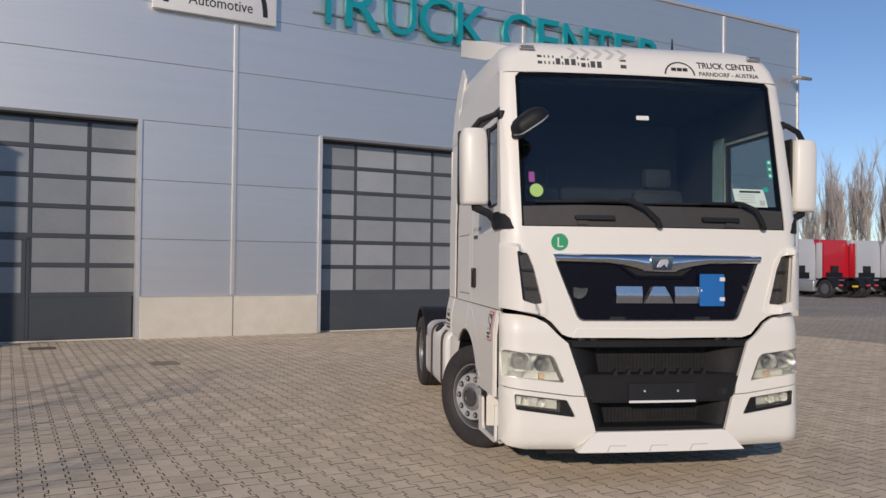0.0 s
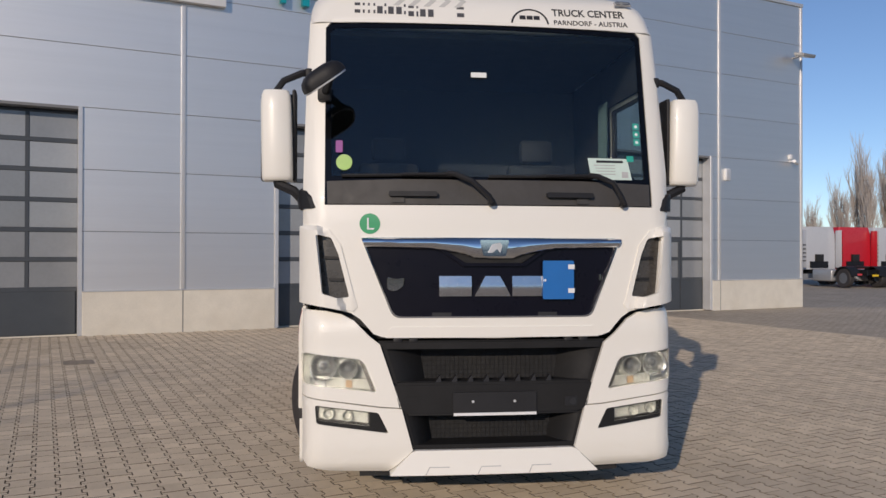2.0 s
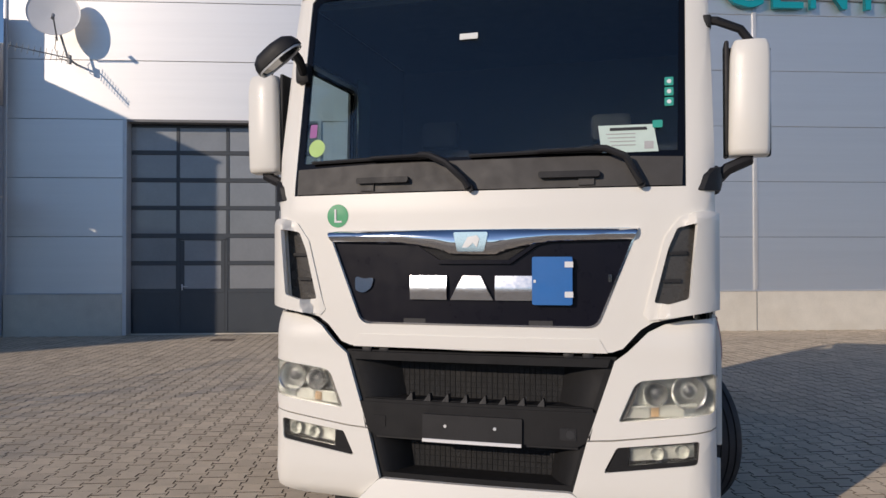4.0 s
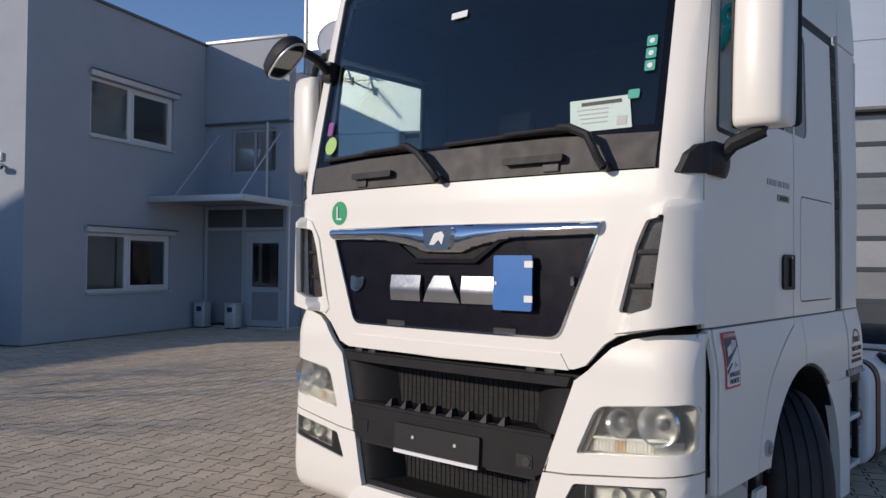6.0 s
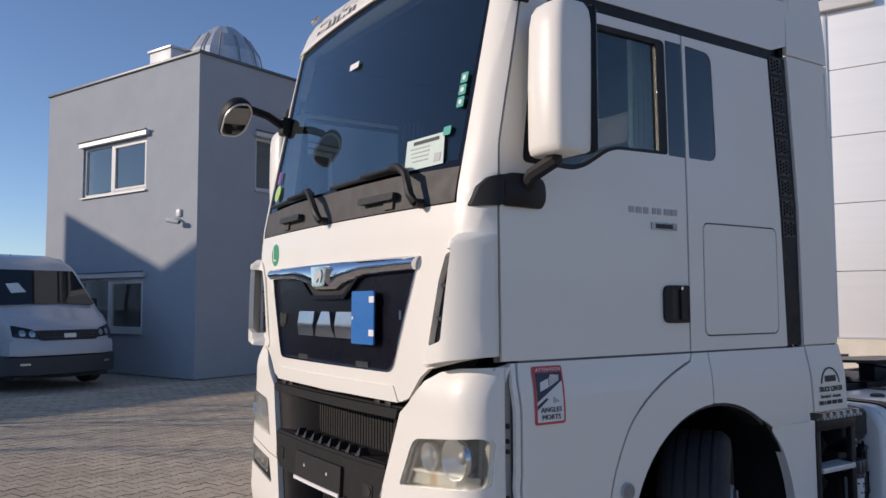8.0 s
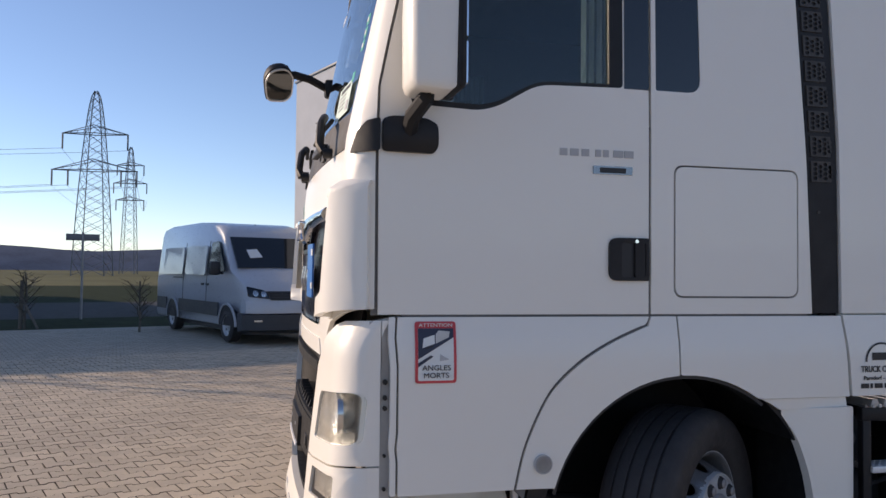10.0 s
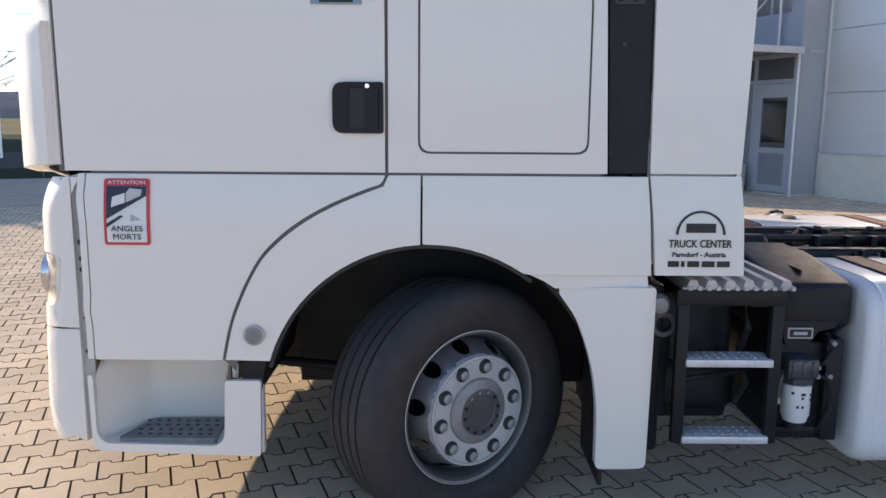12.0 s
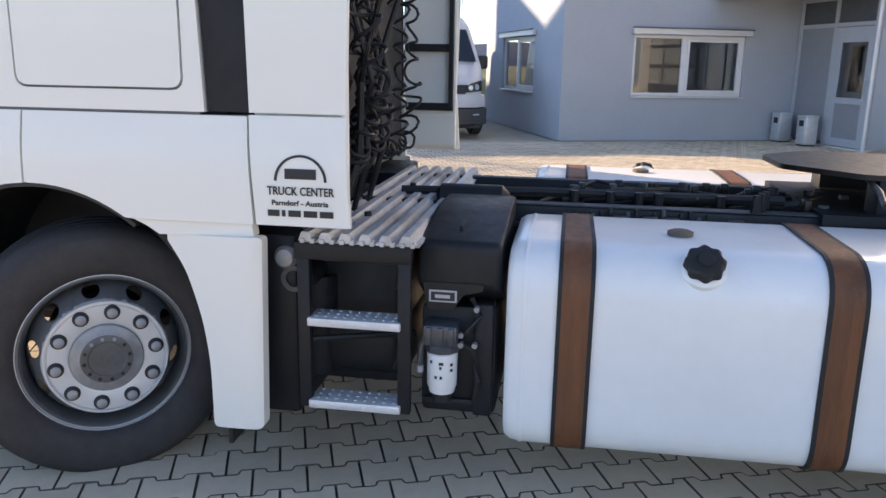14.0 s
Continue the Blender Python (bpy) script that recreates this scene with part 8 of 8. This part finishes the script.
bare_tree("yard_tree", pose(-12.4, -4.9, 0, 0, 0, 130), "unseen bare tree added to streak the yard with shade", 5.6, 0.75, 0.5, 35, 3, 7, 0.09)
for k, (x, y, h) in enumerate(((-15.4, -0.35, 1.5), (-14.0, 2.6, 1.3), (-15.1, -1.9, 1.2), (-14.6, -3.6, 1.0))):
    bare_tree("shrub", pose(x, y, 0, 0, 0, 50 * k), "low leafless shrub on the verge", h, 0.9, 0.5, 40 + k, 2, 14, 0.035, DARKTWIG)
for k, (x, y) in enumerate(((-15.4, -0.45), (-16.3, -3.6), (-17.1, -6.6))):
    p = thing("fence_post", "leaning dark wooden fence post on the verge", "post", pose(x, y, -0.03, 4 * (k % 2), -5 + 4 * k, 0), group="fence posts")
    part("post", rod((0, 0, 0), (0, 0, 1.25 if k == 0 else 0.9), 0.055, 0.05), BARK, p)
    part("brace", rod((0, 0, 0.8), (0.35, 0.5, 0.0), 0.03), BARK, p)

# ---- beyond the yard ----
sp = thing("street_sign", "dark street name sign on a grey post", "sign", pose(-19.7, 0.15, -0.04, 0, 0, 103))
part("post", rod((0, 0, 0), (0, 0, 2.72), 0.035), LAMPBODY, sp)
part("panel", box(-0.48, 0.48, -0.02, 0.02, 2.45, 2.66, 0.008), TOWERDARK, sp, "dark sign panel")


def pylon(m, h, arms, base, label):
    """A lattice mast: four legs, zigzag bracing, arms with insulators."""
    p = thing("power_pylon", label, "pylon", m, group="power line")
    lat = bmesh.new()

    def half(z):
        return base * (1 - z / h) ** 0.55 * 0.5 + 0.3
    zs = [h * (1 - (1 - k / 16) ** 1.25) for k in range(17)]
    for a, c in ((1, 1), (1, -1), (-1, 1), (-1, -1)):
        for z0, z1 in zip(zs, zs[1:]):
            rod((a * half(z0), c * half(z0), z0), (a * half(z1), c * half(z1), z1), 0.14, seg=4, bm=lat)
    for z0, z1 in zip(zs, zs[1:]):
        for (a, c), (e, f) in (((1, 1), (1, -1)), ((1, -1), (-1, -1)), ((-1, -1), (-1, 1)), ((-1, 1), (1, 1))):
            rod((a * half(z0), c * half(z0), z0), (e * half(z1), f * half(z1), z1), 0.07, seg=3, bm=lat)
            rod((e * half(z0), f * half(z0), z0), (a * half(z1), c * half(z1), z1), 0.07, seg=3, bm=lat)
    part("mast", lat, STEELGREY, p, smooth=0)
    for z, w, drops in arms:
        for s in (1, -1):
            am = bmesh.new()
            for e in (1, -1):
                rod((0, e * half(z), z), (s * w, 0, z), 0.12, seg=4, bm=am)
                rod((0, e * half(z) * 0.8, z + w * 0.26), (s * w, 0, z), 0.10, seg=4, bm=am)
            for k in range(1, 5):
                x = s * w * k / 5
                zz = z + w * 0.26 * (1 - k / 5)
                rod((x, 0, z), (x - s * w * 0.1, 0, zz), 0.06, seg=3, bm=am)
            o = part("arm", am, STEELGREY, p, smooth=0)
            for x in drops:
                part("insulator", rod((s * x, 0, z), (s * x, 0, z - 4.0), 0.22, seg=6), STEELGREY, o)
    return p


pylon(pose(-209.7, -34.5, -0.05, 0, 0, 84), 47.5, ((36.4, 8.2, (8.0,)), (27.0, 10.6, (10.4, 6.5))), 7.4, "grey steel lattice pylon in the field")
pylon(pose(-320.0, -41.7, -0.05, 0, 0, 84), 49.7, ((42.5, 5.2, (5.0,)), (35.4, 6.4, (6.2,)), (28.8, 5.4, (5.2,))), 5.0, "more distant grey lattice pylon")
wires = thing("power_cable", "thin overhead power cables between the pylons", "cable", pose(0, 0, 0))
for z, w in ((32.4, 8.0), (23.0, 10.4), (23.0, 6.5)):
    for s in (1, -1):
        a = Vector((-209.7, -34.5 + s * w, z))
        for q in (Vector((-320.0, -41.7 + s * w * 0.6, z + 6)), Vector((-190.0, -190.0 + s * w, z))):
            pts = [a.lerp(q, k / 10) - Vector((0, 0, 5.0 * math.sin(math.pi * k / 10))) for k in range(11)]
            part("cable", tube(pts, 0.045, 4), STEELGREY, wires)

tower = thing("hotel_tower", "tall grey tower block with a dark face and a white annexe", "building", pose(-277.5, -90.5, 0, 0, 0, 108))
part("wall", loft([[(-7.0, -5, 0), (0.5, -5, 0), (0.5, 5, 0), (-7.0, 5, 0)], [(-7.6, -5, 20), (0.5, -5, 20), (0.5, 5, 20), (-7.6, 5, 20)], [(-6.0, -5, 35), (0.5, -5, 35), (0.5, 5, 35), (-6.0, 5, 35)]]), TOWERGREY, tower, "pale curved concrete slab", smooth=0)
part("wall", box(-1.0, 6.2, -5.6, 5.4, 0, 38.5), TOWERDARK, tower, "dark grey front", smooth=0)
part("roof", box(-0.5, 2.5, -3, 3, 38.5, 39.6), TOWERDARK, tower, smooth=0)
for i in range(9):
    for x in (3.4, 4.9):
        part("window", box(x - 0.45, x + 0.45, -5.68, -5.6, 19 + 2.1 * i, 20.2 + 2.1 * i), DARKGLASS, tower, smooth=0)
# Letters greyed from white, so the shade on the tower is in them.
for k, ch in enumerate("HOTEL"):
    part("sign_letter", text_mesh(ch, GREYPRINT, 2.3, 2.2, 0.3), GREYPRINT, tower, m=pose(0.2, -5.75, 34.0 - 3.0 * k))
annexe = part("annexe", box(-4.6, 8.2, -12, -6.2, 6.5, 18.0), SIGNWHITE, tower, "white annexe on a dark base", smooth=0)
part("base", box(-3.2, 7.6, -11.5, -6.3, 0, 6.5), NAVY, annexe, smooth=0)
for k in range(4):
    part("sign_bar", box(1.4, 2.5, -12.08, -12.0, 9.0 + 2.0 * k, 10.4 + 2.0 * k), TOWERDARK, annexe, smooth=0)
for k, (x, y, h) in enumerate(((-270, -112, 11.0), (-262, -118, 12.5), (-268, -108.5, 9.5), (-275, -104, 8.2), (-265, -123, 11.5), (-266, -115, 10.5), (-272, -120.5, 9.5))):
    rnd = random.Random(70 + k)
    t = thing("conifer_tree", "dark distant conifer beside the tower", "tree", pose(x, y, 0), group="distant conifers")
    part("trunk", rod((0, 0, 0), (0, 0, h * 0.9), 0.25, 0.05), BARK, t)
    cr = bmesh.new()
    for j in range(300):
        z = h * (0.04 + 0.94 * rnd.random())
        r = (1 - z / h) * h * 0.30 * (0.5 + 0.6 * rnd.random())
        a = rnd.uniform(0, 6.283)
        c = Vector((r * math.cos(a), r * math.sin(a), z))
        f = [cr.verts.new(c + Vector((rnd.uniform(-0.6, 0.6), rnd.uniform(-0.6, 0.6), rnd.uniform(-0.5, 0.3)))) for _ in range(4)]
        cr.faces.new(f)
    part("crown", cr, REDTWIG if k in (2, 3, 6) else GRASS, t, smooth=0)
# low hills all round
hb = bmesh.new()
n = 180
low_r, up_r = [], []
for k in range(n):
    a = 2 * math.pi * k / n
    h = 47 - 6 * math.sin(a - 0.3) + 7 * math.sin(3 * a + 0.5) + 4 * math.sin(11 * a) + 2.5 * math.sin(37 * a + 1)
    low_r.append(hb.verts.new((1350 * math.cos(a), 1350 * math.sin(a), -1)))
    up_r.append(hb.verts.new((1500 * math.cos(a), 1500 * math.sin(a), h)))
out_r = [hb.verts.new((2600 * math.cos(2 * math.pi * k / n), 2600 * math.sin(2 * math.pi * k / n), -5)) for k in range(n)]
for k in range(n):
    hb.faces.new((low_r[k], low_r[(k + 1) % n], up_r[(k + 1) % n], up_r[k]))
    hb.faces.new((up_r[k], up_r[(k + 1) % n], out_r[(k + 1) % n], out_r[k]))
thing("backdrop", "low wooded hills on the horizon, blue-grey with painted haze", "hills", kind="structure", bm=hb, mat=HILL)

# unseen block behind the camera, added to shade the van and the office front
shed = thing("neighbour_hall", "unseen grey block added to shade the van and office front", "building", pose(-20.3, -11.4, 0, 0, 0, SUN_AZ - 90))
# roofline cut to the shadow edge it has to throw
part("wall", loft([[(-3.8, y, 0), (0.35, y, 0), (0.35, y, 10.95), (-1.0, y, 9.62), (-3.6, y, 10.08), (-3.8, y, 10.08)] for y in (-9, 0)]), SILVERWALL, shed, smooth=0)
part("low_wing", loft([[(0.35, y, 0), (12, y, 0), (12, y, 6.0), (8.5, y, 6.1), (7.2, y, 6.25), (5.5, y, 7.1), (3.1, y, 7.8), (2.0, y, 8.15), (0.35, y, 8.6)] for y in (-9, 0)]), SILVERWALL, shed, smooth=0)

# second unseen block, added to keep the verge and the road in shade
shed = thing("neighbour_shed", "unseen long grey block added to shade the verge and road", "building", pose(-24.8, -12.6, 0, 0, 0, 27.7))
part("wall", box(-32, 0, -9, 0, 0, 8.2), SILVERWALL, shed, smooth=0)
part("roof", box(-32.1, 0.1, -9.1, 0.1, 8.2, 8.45), COPING, shed, smooth=0)

# ---- pavers ----
PL, PW, PA, PG = 0.2, 0.165, 0.0155, 0.0034     # length, row, wave of the long side, half a joint
HALFW = ((-0.5, 1, 0), (-0.29, 1, 0), (-0.25, 0, 0.009), (-0.21, -1, 0), (0.21, -1, 0), (0.25, 0, 0.009), (0.29, 1, 0), (0.5, 1, 0))
edge = [((PW / 2 + PA * k - PG - g), t * PL + (PG if t < 0 else -PG) * (abs(t) == 0.5)) for t, k, g in HALFW]
PAVER_LOOP = edge + [(-w, s) for w, s in reversed(edge)]


def paver_rings(cx, cy, dz, tilt):
    top = [(cx + x * 0.982, cy + y * 0.984, dz + tilt[0] * x + tilt[1] * y) for x, y in PAVER_LOOP]
    low = [(cx + x, cy + y, dz - 0.013 + tilt[0] * x + tilt[1] * y) for x, y in PAVER_LOOP]
    return top, low


rnd = random.Random(11)
verts, faces, near = [], [], []
rows = int((PU1 - PU0) / PW)
cols = int((PV1 - PV0) / PL)
NEAR_A = (4.5, 6.05, 4.0, 6.3)          # the stretch of yard by the driver's door, laid as single pavers
for i in range(rows):
    for j in range(cols):
        cu, cv = PU0 + PW * (i + 0.5), PV0 + PL * (j + (0.5 if i % 2 else 1.0))
        dz, tl = rnd.uniform(-0.0016, 0.0016), (rnd.uniform(-0.012, 0.012), rnd.uniform(-0.012, 0.012))
        if NEAR_A[0] < cu < NEAR_A[1] and NEAR_A[2] < cv < NEAR_A[3] and len(near) < 300:
            near.append((cu, cv, dz, rnd.randrange(4)))
            continue
        top, low = paver_rings(cu, cv, dz, tl)
        b0 = len(verts)
        verts += top + low
        n12 = len(top)
        faces.append(tuple(range(b0, b0 + n12)))
        faces += [(b0 + k, b0 + n12 + k, b0 + n12 + (k + 1) % n12, b0 + (k + 1) % n12) for k in range(n12)]
me = bpy.data.meshes.new("pavers")
me.from_pydata(verts, [], faces)
me.materials.append(PAVER)
me.materials.append(SAND)
side_count = len(PAVER_LOOP)
me.polygons.foreach_set("material_index", [0 if k % (side_count + 1) == 0 else 1 for k in range(len(me.polygons))])
me.update()
field = new("pavers", me)
field.matrix_basis = BF
tagged(field, "beige double-T interlocking concrete pavers in rows", "pavers", kind="stuff")
shapes = []
for k in range(4):
    top, low = paver_rings(0, 0, 0, (0.006 * (k - 1.5), 0.005 * (1.5 - k)))
    pm = bpy.data.meshes.new("paver")
    n12 = len(top)
    pm.from_pydata(top + low, [], [tuple(range(n12))] + [(q, n12 + q, n12 + (q + 1) % n12, (q + 1) % n12) for q in range(n12)])
    pm.materials.append(PAVER)
    pm.materials.append(SAND)
    pm.polygons.foreach_set("material_index", [0] + [1] * n12)
    pm.update()
    shapes.append(pm)
paving = thing("paving", "beige interlocking concrete pavers beside the tractor unit", "pavement", BF, kind="structure")
for cu, cv, dz, k in near:
    o = new("paver", shapes[k])
    o.parent = paving
    o.matrix_basis = Matrix.Translation((cu, cv, dz))
